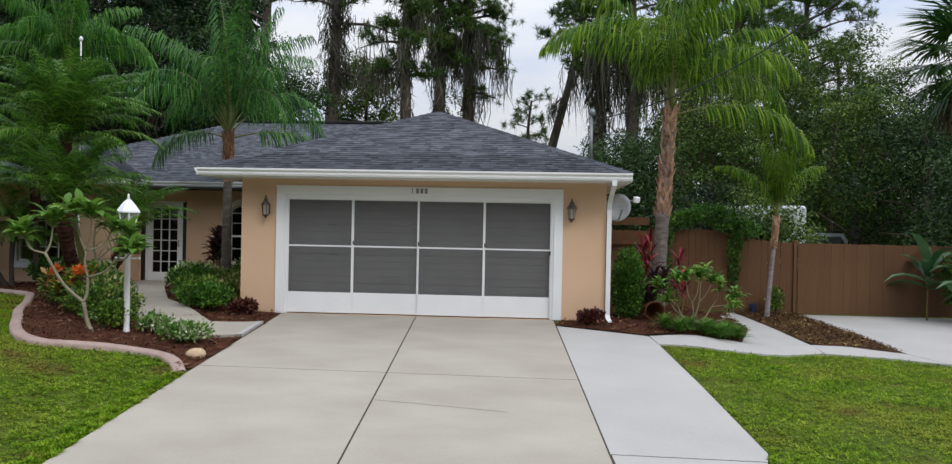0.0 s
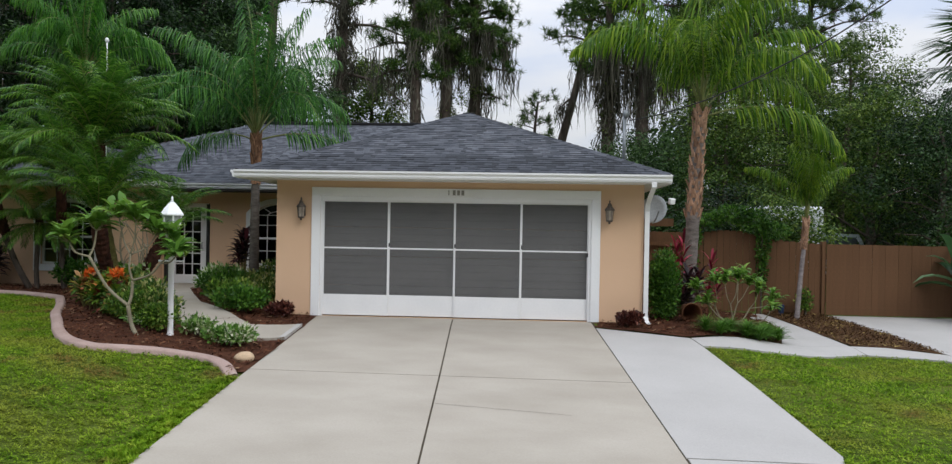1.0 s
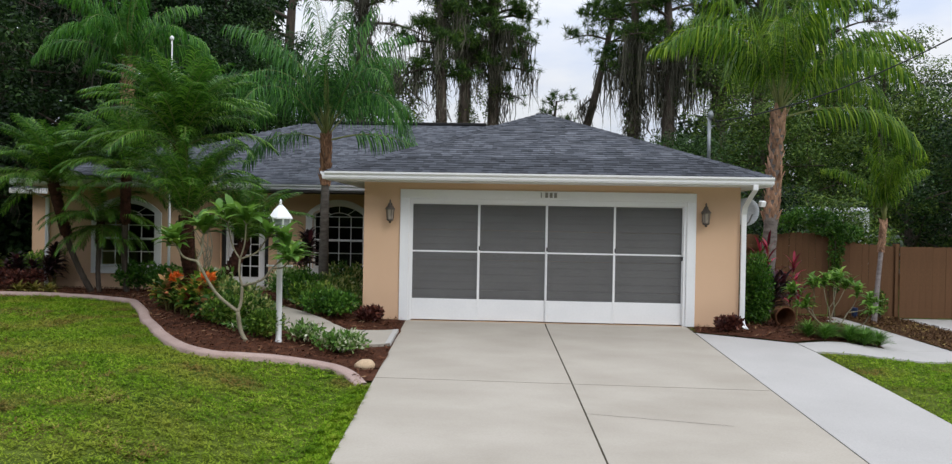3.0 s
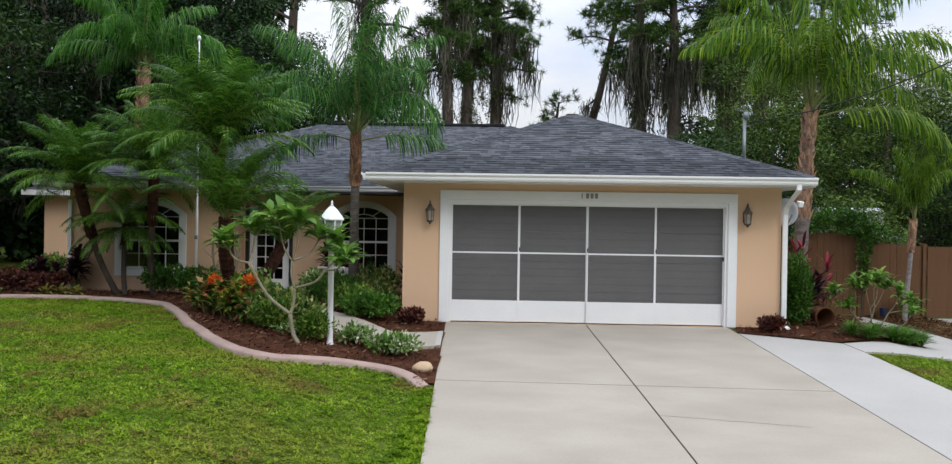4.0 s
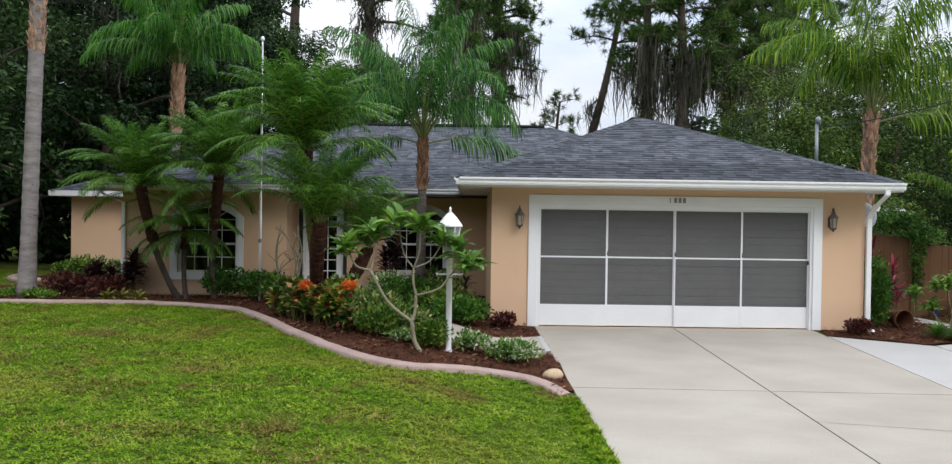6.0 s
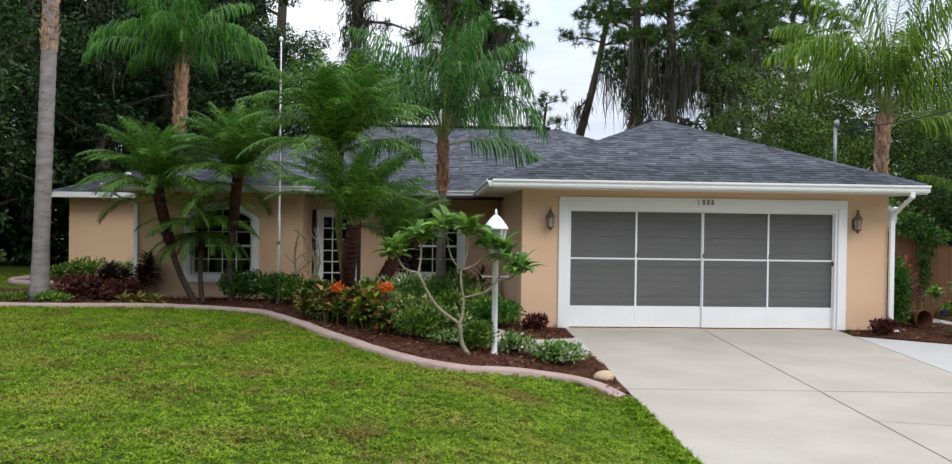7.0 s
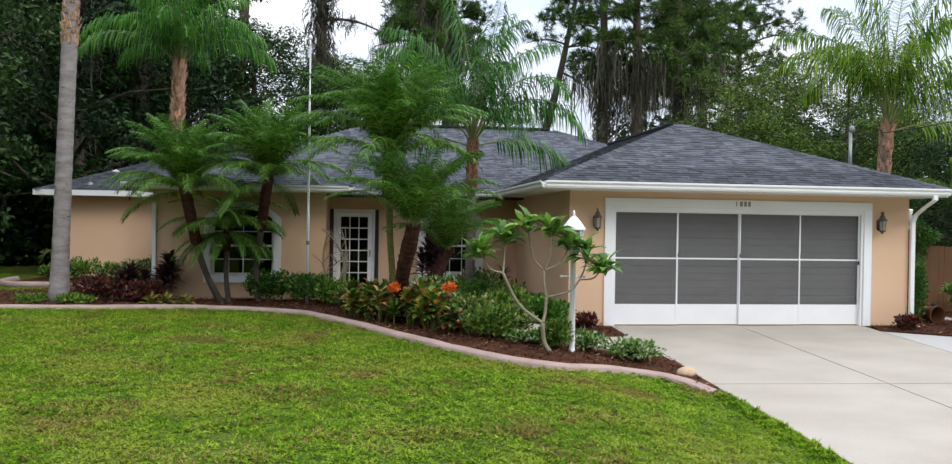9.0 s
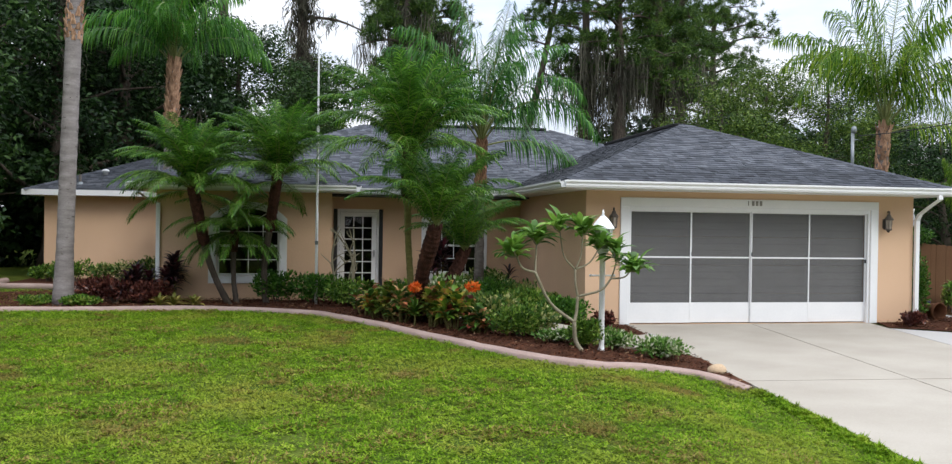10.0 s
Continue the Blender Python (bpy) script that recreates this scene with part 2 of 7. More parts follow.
FENCE = surface("brown_fence_paint", (0.120, 0.063, 0.033), (0.155, 0.084, 0.044), 0.85, 2.2, 40, 0.4, stretch=(3, 3, 0.5), obj=0.05, dist=0.004)
TERRACOTTA = surface("terracotta", (0.14, 0.06, 0.03), (0.22, 0.095, 0.05), 0.85, 6, 60, 0.3)
STONE = surface("tan_stone", (0.42, 0.30, 0.19), (0.56, 0.42, 0.28), 0.9, 5, 50, 0.4)
BARK_DULL = surface("dull_palm_bark", (0.075, 0.064, 0.054), (0.17, 0.15, 0.13), 0.92, 7, 40, 0.8, stretch=(1, 1, 3), dist=0.02)
BARK_MID = surface("grey_brown_palm_bark", (0.105, 0.090, 0.080), (0.25, 0.22, 0.20), 0.92, 6, 36, 0.8, stretch=(1, 1, 3), dist=0.02)
BARK_GREY = surface("palm_grey_bark", (0.17, 0.148, 0.143), (0.34, 0.305, 0.295), 0.9, 3.5, 30, 0.7, stretch=(1, 1, 3.5), dist=0.02)
BARK_BOOT = surface("palm_brown_boots", (0.12, 0.062, 0.038), (0.58, 0.36, 0.235), 0.9, 7, 30, 0.8, stretch=(2.5, 2.5, 0.7), dist=0.02, island=0.3)
BARK_BOOT_DARK = surface("dark_brown_boots", (0.055, 0.028, 0.018), (0.36, 0.20, 0.115), 0.9, 9, 30, 0.8, stretch=(2.5, 2.5, 0.7), dist=0.02, island=0.35)
BARK_DARK = surface("dark_fibrous_bark", (0.018, 0.009, 0.007), (0.078, 0.032, 0.021), 0.95, 9, 45, 0.9, dist=0.02, island=0.3)
BARK_STEM = surface("olive_palm_stem", (0.095, 0.088, 0.028), (0.185, 0.165, 0.060), 0.85, 8, 40, 0.6, stretch=(1, 1, 2.5), dist=0.01)
BARK_TREE = surface("tree_bark", (0.048, 0.038, 0.031), (0.125, 0.100, 0.080), 0.95, 2.5, 18, 0.9, stretch=(2, 2, 0.5), dist=0.04)
BARK_PALE = surface("pale_smooth_bark", (0.20, 0.175, 0.115), (0.31, 0.28, 0.20), 0.8, 9, 50, 0.3)
QUEEN = leafy("queen_palm_leaf", [(0.0, (0.014, 0.060, 0.012)), (0.5, (0.040, 0.140, 0.024)), (1.0, (0.11, 0.28, 0.040))], 0.38, 0.34, gloss=0.28)
QUEEN_BACK = leafy("far_queen_palm_leaf", [(0.0, (0.016, 0.075, 0.008)), (0.5, (0.045, 0.175, 0.016)), (1.0, (0.12, 0.30, 0.030))], 0.4, 0.35, gloss=0.3)
QUEEN_SUN = leafy("bright_queen_palm_leaf", [(0.0, (0.022, 0.072, 0.005)), (0.5, (0.088, 0.195, 0.012)), (1.0, (0.25, 0.365, 0.028))], 0.4, 0.35, gloss=0.2)
PYGMY = leafy("date_palm_leaf", [(0.0, (0.014, 0.058, 0.008)), (0.5, (0.053, 0.155, 0.016)), (1.0, (0.20, 0.38, 0.042))], 0.38, 0.38, gloss=0.3)
RACHIS = surface("palm_rachis", (0.10, 0.13, 0.03), (0.20, 0.21, 0.06), 0.6, 6, 40, 0.1)
FAN_LEAF = leafy("fan_palm_leaf", [(0.0, (0.010, 0.040, 0.010)), (0.5, (0.030, 0.090, 0.018)), (1.0, (0.10, 0.20, 0.04))], 0.4, 0.3, gloss=0.35)
FAN_DEAD = leafy("dead_fan_leaf", [(0.0, (0.05, 0.030, 0.016)), (0.5, (0.13, 0.085, 0.045)), (1.0, (0.24, 0.17, 0.09))], 0.8, 0.2)
# Patch noise paints the woods' black gaps and lit clumps into the leaf colour.
OAK = leafy("shade_mottled_oak_leaf", [(0.0, (0.004, 0.014, 0.0035)), (0.6, (0.013, 0.037, 0.009)), (1.0, (0.050, 0.105, 0.028))], 0.5, 0.3, patch=0.45, sway=2.1)
OAK_LIGHT = leafy("live_oak_leaf", [(0.0, (0.009, 0.028, 0.006)), (0.6, (0.028, 0.066, 0.014)), (1.0, (0.07, 0.135, 0.03))], 0.5, 0.3, patch=0.5)
WOOD_LEAF = leafy("woodland_leaf", [(0.0, (0.018, 0.050, 0.007)), (0.6, (0.072, 0.132, 0.019)), (1.0, (0.18, 0.25, 0.042))], 0.5, 0.3, patch=0.3)
PINE = leafy("pine_needles", [(0.0, (0.014, 0.040, 0.008)), (0.6, (0.052, 0.115, 0.018)), (1.0, (0.14, 0.22, 0.036))], 0.5, 0.3, patch=0.8)
VINE = leafy("vine_leaf", [(0.0, (0.020, 0.044, 0.008)), (0.6, (0.068, 0.115, 0.018)), (1.0, (0.16, 0.22, 0.038))], 0.5, 0.3, patch=0.6)
MOSS = leafy("grey_moss", [(0.0, (0.034, 0.034, 0.023)), (0.6, (0.090, 0.087, 0.062)), (1.0, (0.18, 0.17, 0.13))], 0.95, 0.2, patch=0.5)
SHRUB = leafy("green_shrub_leaf", [(0.0, (0.025, 0.070, 0.010)), (0.45, (0.085, 0.18, 0.022)), (0.85, (0.20, 0.32, 0.045)), (1.0, (0.36, 0.40, 0.10))], 0.4, 0.25, patch=2.0)
BOX_LEAF = leafy("hedge_leaf", [(0.0, (0.018, 0.065, 0.010)), (0.6, (0.058, 0.155, 0.018)), (1.0, (0.13, 0.27, 0.035))], 0.38, 0.25, patch=2.0)
VARIEGATED = leafy("variegated_leaf", [(0.0, (0.03, 0.085, 0.015)), (0.5, (0.09, 0.17, 0.03)), (0.78, (0.32, 0.34, 0.09)), (1.0, (0.58, 0.56, 0.28))], 0.4, 0.25, patch=2.0)
PALE_FLOWER = leafy("pale_edged_leaf", [(0.0, (0.045, 0.12, 0.018)), (0.55, (0.11, 0.23, 0.035)), (0.78, (0.30, 0.40, 0.14)), (1.0, (0.72, 0.72, 0.56))], 0.45, 0.2, patch=3.0)
CROTON = leafy("croton_leaf", [(0.0, (0.03, 0.09, 0.014)), (0.45, (0.17, 0.30, 0.035)), (0.62, (0.60, 0.54, 0.10)), (0.78, (0.60, 0.22, 0.08)), (0.85, (0.20, 0.035, 0.03)), (1.0, (0.09, 0.018, 0.018))], 0.35, 0.25, patch=2.5)
CROTON_PINK = leafy("pink_croton_leaf", [(0.0, (0.02, 0.05, 0.012)), (0.5, (0.10, 0.20, 0.03)), (0.68, (0.62, 0.38, 0.18)), (0.88, (0.70, 0.25, 0.13)), (1.0, (0.22, 0.05, 0.035))], 0.35, 0.25, patch=3.5)
CROTON_BRONZE = leafy("bronze_croton_leaf", [(0.0, (0.03, 0.06, 0.012)), (0.42, (0.14, 0.22, 0.03)), (0.58, (0.50, 0.44, 0.09)), (0.78, (0.26, 0.10, 0.04)), (1.0, (0.07, 0.03, 0.02))], 0.35, 0.25, patch=3.5)
ORANGE = leafy("orange_bract", [(0.0, (0.62, 0.10, 0.015)), (0.6, (0.80, 0.17, 0.03)), (1.0, (0.86, 0.30, 0.06))], 0.4, 0.3, patch=4)
TI_DARK = leafy("dark_ti_leaf", [(0.0, (0.012, 0.010, 0.012)), (0.6, (0.04, 0.022, 0.025)), (1.0, (0.12, 0.03, 0.04))], 0.35, 0.15, patch=3)
TI_RED = leafy("red_ti_leaf", [(0.0, (0.07, 0.009, 0.016)), (0.5, (0.25, 0.020, 0.042)), (1.0, (0.52, 0.05, 0.10))], 0.35, 0.3, patch=3)
RED_SHRUB = leafy("maroon_shrub_leaf", [(0.0, (0.035, 0.012, 0.010)), (0.6, (0.095, 0.030, 0.024)), (1.0, (0.22, 0.08, 0.05))], 0.4, 0.2, patch=4)
MONDO = leafy("mondo_grass_blade", [(0.0, (0.03, 0.09, 0.012)), (0.6, (0.08, 0.19, 0.025)), (1.0, (0.16, 0.30, 0.05))], 0.4, 0.3, patch=3)
BANANA = leafy("banana_leaf", [(0.0, (0.03, 0.08, 0.03)), (0.6, (0.06, 0.14, 0.05)), (1.0, (0.12, 0.21, 0.10))], 0.35, 0.3, patch=1.5)
YELLOW_LEAF = leafy("yellow_green_leaf", [(0.0, (0.10, 0.11, 0.02)), (0.6, (0.26, 0.23, 0.05)), (1.0, (0.42, 0.36, 0.10))], 0.4, 0.25, patch=3)
PLUMERIA = leafy("plumeria_leaf", [(0.0, (0.07, 0.16, 0.025)), (0.55, (0.15, 0.30, 0.045)), (0.95, (0.25, 0.40, 0.07)), (1.0, (0.45, 0.42, 0.08))], 0.35, 0.35, by="object", patch=1.0)
FAR_WHITE = surface("far_white_siding", (0.48, 0.50, 0.53), (0.58, 0.59, 0.62), 0.6, 1, 20, 0.05)
CAR_BLUE = surface("grey_car_paint", (0.42, 0.46, 0.52), (0.50, 0.54, 0.60), 0.25, 2, 30, 0.0)
CAR_GLASS = surface("car_window_glass", (0.05, 0.06, 0.075), (0.09, 0.10, 0.12), 0.08, 2, 30, 0.0)
RUBBER = surface("tyre_rubber", (0.012, 0.012, 0.012), (0.02, 0.02, 0.02), 0.8, 8, 50, 0.1)
BLUE_PLASTIC = surface("blue_plastic", (0.012, 0.025, 0.07), (0.018, 0.035, 0.09), 0.4, 6, 30, 0.05)
INK = surface("dark_numeral_paint", (0.20, 0.19, 0.175), (0.27, 0.26, 0.24), 0.5, 20, 80, 0.05)

# ---- mesh helpers ----


class Soup:
    """Vertices and faces gathered for one mesh."""

    def __init__(self):
        self.v, self.f, self.m, self.slot = [], [], [], 0

    def add(self, verts, faces):
        k = len(self.v)
        self.v.extend([tuple(p) for p in verts])
        self.f.extend([tuple(i + k for i in f) for f in faces])
        self.m.extend([self.slot] * len(faces))
        return self

    def box(self, x0, x1, y0, y1, z0, z1, c=0.0):
        if c <= 0:
            v = [(x, y, z) for z in (z0, z1) for x, y in ((x0, y0), (x1, y0), (x1, y1), (x0, y1))]
            return self.add(v, [(3, 2, 1, 0), (4, 5, 6, 7), (0, 1, 5, 4), (1, 2, 6, 5), (2, 3, 7, 6), (3, 0, 4, 7)])
        bm = bmesh.new()
        bmesh.ops.create_cube(bm, size=1.0)
        for p in bm.verts:
            p.co = ((x0 + x1) / 2 + p.co.x * (x1 - x0), (y0 + y1) / 2 + p.co.y * (y1 - y0), (z0 + z1) / 2 + p.co.z * (z1 - z0))
        bmesh.ops.bevel(bm, geom=bm.edges[:], offset=c, segments=1, affect="EDGES")
        bm.verts.index_update()
        self.add([p.co[:] for p in bm.verts], [[p.index for p in f.verts] for f in bm.faces])
        bm.free()
        return self

    def prism(self, poly, a, b, axis="y"):
        """A polygon drawn in the two other axes, pushed from a to b along axis."""
        def put(p, d):
            return {"x": (d, p[0], p[1]), "y": (p[0], d, p[1]), "z": (p[0], p[1], d)}[axis]
        n = len(poly)
        v = [put(p, a) for p in poly] + [put(p, b) for p in poly]
        area = sum(poly[i][0] * poly[(i + 1) % n][1] - poly[(i + 1) % n][0] * poly[i][1] for i in range(n))
        flip = (area > 0) == (axis != "y")
        if b < a:
            flip = not flip
        f = [tuple(range(n))[::-1], tuple(range(n, 2 * n))] + [(i, (i + 1) % n, n + (i + 1) % n, n + i) for i in range(n)]
        if not flip:
            f = [g[::-1] for g in f]
        return self.add(v, f)

    def tube(self, pts, radii, n=8, cap=True):
        pts = [Vector(p) for p in pts]
        if not hasattr(radii, "__len__"):
            radii = [radii] * len(pts)
        rings, ref = [], None
        for i, p in enumerate(pts):
            d = (pts[min(i + 1, len(pts) - 1)] - pts[max(i - 1, 0)]).normalized()
            if ref is None:
                ref = Vector((1, 0, 0)) if abs(d.x) < 0.9 else Vector((0, 1, 0))
            u = (ref - d * ref.dot(d)).normalized()
            w = d.cross(u)
            ref = u
            rings.append([p + (u * math.cos(2 * math.pi * k / n) + w * math.sin(2 * math.pi * k / n)) * radii[i] for k in range(n)])
        v = [q for r in rings for q in r]
        f = [(i * n + k, i * n + (k + 1) % n, (i + 1) * n + (k + 1) % n, (i + 1) * n + k) for i in range(len(pts) - 1) for k in range(n)]
        if cap:
            f += [tuple(range(n))[::-1], tuple((len(pts) - 1) * n + k for k in range(n))]
        return self.add(v, f)

    def lathe(self, prof, c=(0, 0, 0), n=16):
        """prof: (radius, height) from below upwards, about a vertical axis at c."""
        v = [(c[0] + r * math.cos(2 * math.pi * k / n), c[1] + r * math.sin(2 * math.pi * k / n), c[2] + z) for r, z in prof for k in range(n)]
        f = [(i * n + k, i * n + (k + 1) % n, (i + 1) * n + (k + 1) % n, (i + 1) * n + k) for i in range(len(prof) - 1) for k in range(n)]
        f += [tuple(range(n))[::-1], tuple((len(prof) - 1) * n + k for k in range(n))]
        return self.add(v, f)

    def mesh(self, name, *mats, smooth=False):
        me = bpy.data.meshes.new(name)
        me.from_pydata(self.v, [], self.f)
        for m in mats:
            me.materials.append(m)
        if len(mats) > 1:
            me.polygons.foreach_set("material_index", self.m)
        if smooth:
            me.polygons.foreach_set("use_smooth", [True] * len(me.polygons))
        me.update()
        return me


def part(name, soup, material, parent, label="", kind="", smooth=False, at=None):
    """One mesh object under a thing or under a part."""
    me = soup if isinstance(soup, bpy.types.Mesh) else soup.mesh(name, *(material if isinstance(material, tuple) else (material,)), smooth=smooth)
    ob = new(name, me)
    ob.parent = parent
    if at is not None:
        ob.matrix_basis = at
    return tagged(ob, label=label, kind=kind)


def thing(name, label, category, at=(0, 0, 0), group="", kind="", rz=0.0):
    ob = new(name)
    ob.empty_display_size = 0.2
    ob.matrix_basis = pose(*at, 0, 0, rz)
    return tagged(ob, label, category, group, kind)


def solid(name, soup, material, label, category, kind="", group="", smooth=False):
    """A thing or piece of the setting that is one mesh."""
    ob = new(name, soup.mesh(name, *(material if isinstance(material, tuple) else (material,)), smooth=smooth))
    return tagged(ob, label, category, group, kind)


def step(a, b, x):
    t = min(1.0, max(0.0, (x - a) / (b - a)))
    return t * t * (3 - 2 * t)


def ground_z(x, y):
    """Height of the ground: a drive that falls to the street, a flatter lawn beside it."""
    d = max(-0.85, min(0.0, (0.066 + 0.0016 * max(-3.5, min(4.4, x))) * y))
    l = max(-0.5, min(0.08, 0.024 * (y + 4.2)))
    r = max(-0.5, min(-0.2, -0.28 + 0.022 * y))
    w = step(-4.6, -2.5, x)
    z = l * (1 - w) + d * w
    w = step(4.4, 6.2, x)
    return z * (1 - w) + r * w


def inside(x, y, poly):
    hit, n = False, len(poly)
    for i in range(n):
        (xa, ya), (xb, yb) = poly[i], poly[(i + 1) % n]
        if (ya > y) != (yb > y) and x < (xb - xa) * (y - ya) / (yb - ya) + xa:
            hit = not hit
    return hit


def curve_through(pts, n=6):
    """A smooth line through points of the plan."""
    out = []
    p = [pts[0]] + list(pts) + [pts[-1]]
    for i in range(1, len(p) - 2):
        for k in range(n):
            t = k / n
            out.append(tuple(0.5 * (2 * p[i][c] + (p[i + 1][c] - p[i - 1][c]) * t + (2 * p[i - 1][c] - 5 * p[i][c] + 4 * p[i + 1][c] - p[i + 2][c]) * t * t
                             + (3 * p[i][c] - p[i - 1][c] - 3 * p[i + 1][c] + p[i + 2][c]) * t ** 3) for c in range(len(pts[0]))))
    out.append(tuple(pts[-1]))
    return out


rng = np.random.default_rng(11)

# ---- ground, drive, walks, beds ----


def axis_lines(lo, hi, fine, far):
    a = list(np.arange(lo, hi + fine / 2, fine))
    return [lo - d for d in far[::-1]] + a + [hi + d for d in far]


KERB_LINE = curve_through([(-24, 2.4), (-19, 2.3), (-13.3, 2.15), (-12.2, 2.15), (-11.2, 2.25), (-10.1, 2.2), (-8.9, 1.75), (-8.1, 1.25), (-7.65, 0.6), (-7.0, -0.55), (-6.55, -1.45), (-6.0, -2.35),
                           (-5.55, -3.1), (-5.05, -3.8), (-4.65, -4.2), (-4.35, -4.35), (-4.0, -4.22), (-3.6, -4.0), (-3.2, -3.88), (-2.88, -3.96), (-2.6, -4.22), (-2.40, -4.56)])
BED_LEFT = list(KERB_LINE) + [(-2.34, -3.4), (-2.38, -2.3), (-2.43, -1.15), (-2.55, -0.02), (-3.2, -0.02), (-3.2, 5.4), (-7.7, 5.4), (-7.8, 4.2), (-11.5, 4.2), (-11.6, 6.0), (-14.0, 6.4), (-24, 6.0)]
BED_RIGHT = [(2.62, -0.02), (2.5, -0.5), (3.95, -1.12), (5.62, -0.55), (6.25, 1.6), (6.35, 4.3), (3.38, 4.3), (3.38, -0.02)]
BED_FENCE = [(6.60, 4.35), (6.77, 1.87), (6.88, -0.15), (7.44, -0.3), (8.17, -0.9), (8.14, 1.5), (7.92, 4.3)]
BED_WING = [(-16.2, 8.5), (-15.6, 7.65), (-14.5, 7.4), (-13.2, 6.2), (-11.6, 6.0), (-11.6, 11.0), (-16.2, 11.0)]

DRIVE_L = [(-2.48, 0.0), (-2.385, -2.3), (-2.31, -4.2), (-2.16, -7.8), (-2.01, -11.6), (-1.79, -17.0)]
STRIP_L = [(2.47, 0.0), (2.50, -0.52), (2.72, -4.2), (2.88, -6.95), (3.16, -11.6), (3.48, -17.0)]
MID = [(0.0, 0.0), (0.02, -0.5), (0.225, -4.2), (0.40, -7.6), (0.61, -11.6), (0.87, -17.0)]


def at_y(line, y):
    for (xa, ya), (xb, yb) in zip(line, line[1:]):
        if ya >= y >= yb:
            return xa + (xb - xa) * (y - ya) / (yb - ya)
    return line[-1][0] if y < line[-1][1] else line[0][0]


ground = Soup()
gx = axis_lines(-20, 16, 0.4, [1, 3, 6, 12, 25, 60, 150, 400])
gy = axis_lines(-16, 14, 0.4, [1, 3, 6, 12, 25, 60, 150, 400])
for y in gy:
    for x in gx:
        ground.v.append((x, y, ground_z(x, y) - 0.024 + 0.010 * noise.noise((x * 0.7, y * 0.7, 3))))
nx = len(gx)
ground.f = [(j * nx + i, j * nx + i + 1, (j + 1) * nx + i + 1, (j + 1) * nx + i) for j in range(len(gy) - 1) for i in range(nx - 1)]
solid("ground", ground, LAWN, "green lawn turf with worn yellowish patches", "ground", "structure", smooth=True)


def slab(name, poly, material, parent, thick=0.12, lift=0.0, cell=0.0):
    """A poured slab on the ground: its outline follows the ground's fall."""
    pts = []
    n = len(poly)
    for i in range(n):
        (xa, ya), (xb, yb) = poly[i], poly[(i + 1) % n]
        k = max(1, int(math.hypot(xb - xa, yb - ya) / 0.8))
        pts += [(xa + (xb - xa) * j / k, ya + (yb - ya) * j / k) for j in range(k)]
    bm = bmesh.new()
    top = [bm.verts.new((x, y, ground_z(x, y) + lift)) for x, y in pts]
    face = bm.faces.new(top)
    if face.calc_center_median() and face.normal.z < 0:
        face.normal_flip()
    face.normal_update()
    if face.normal.z < 0:
        face.normal_flip()
    if cell:
        bmesh.ops.triangulate(bm, faces=bm.faces[:])
        bmesh.ops.subdivide_edges(bm, edges=bm.edges[:], cuts=2, use_grid_fill=True)
        for v in bm.verts:
            v.co.z = ground_z(v.co.x, v.co.y) + lift
    rim = [e for e in bm.edges if e.is_boundary]
    ext = bmesh.ops.extrude_edge_only(bm, edges=rim)
    for v in [g for g in ext["geom"] if isinstance(g, bmesh.types.BMVert)]:
        v.co.z -= thick
    me = bpy.data.meshes.new(name)
    bm.to_mesh(me)
    bm.free()
    me.materials.append(material)
    return part(name, me, material, parent)


drive = thing("driveway", "pale concrete driveway with sawn joints before the garage", "driveway", kind="structure")
J = 0.011
for left, right, ya, yb in ((DRIVE_L, MID, 0.0, -4.2), (MID, STRIP_L, 0.0, -4.2), (DRIVE_L, MID, -4.2, -11.6), (MID, STRIP_L, -4.2, -11.6), (DRIVE_L, MID, -11.6, -17.0), (MID, STRIP_L, -11.6, -17.0)):
    ys = [ya - (J if ya < 0 else -0.015)] + [y for y in (-0.52, -2.3, -6.95, -7.7) if yb < y < ya] + [yb + J]
    slab("slab", [(at_y(left, y) + J, y) for y in ys] + [(at_y(right, y) - J, y) for y in ys[::-1]], CONCRETE, drive, cell=1)
bed = Soup()


def joint(pts, across):
    """A narrow strip of dirt along a joint, just below the slabs' tops."""
    for (xa, ya), (xb, yb) in zip(pts, pts[1:]):
        u, v = (0.0, 0.035) if across else (0.035, 0.0)
        bed.add([(x, y, ground_z(x, y) - 0.009) for x, y in ((xa - u, ya - v), (xa + u, ya + v), (xb + u, yb + v), (xb - u, yb - v))], [(0, 1, 2, 3)])


for line in (MID, STRIP_L):
    joint([(at_y(line, -0.4 * k), -0.4 * k) for k in range(42)], False)
for y in (-4.2, -11.6):
    joint([(at_y(DRIVE_L, y) + 0.02 + (at_y(STRIP_L, y) - at_y(DRIVE_L, y) - 0.02) * k / 14, y) for k in range(15)], True)
part("joint_filler", bed, JOINT, drive, "dark dirt in the joints")
crack = Soup()
cpts = [(0.30 + 0.12 * k, -5.50 - 0.02 * k + 0.025 * noise.noise((k * 0.9, 1, 1)), 0) for k in range(14)]
for (xa, ya, _), (xb, yb, _) in zip(cpts, cpts[1:]):
    crack.add([(xa, ya - 0.004, ground_z(xa, ya) + 0.003), (xb, yb - 0.003, ground_z(xb, yb) + 0.003), (xb, yb + 0.003, ground_z(xb, yb) + 0.003), (xa, ya + 0.004, ground_z(xa, ya) + 0.003)], [(0, 1, 2, 3)])
part("crack", crack, JOINT, drive, "hairline crack")

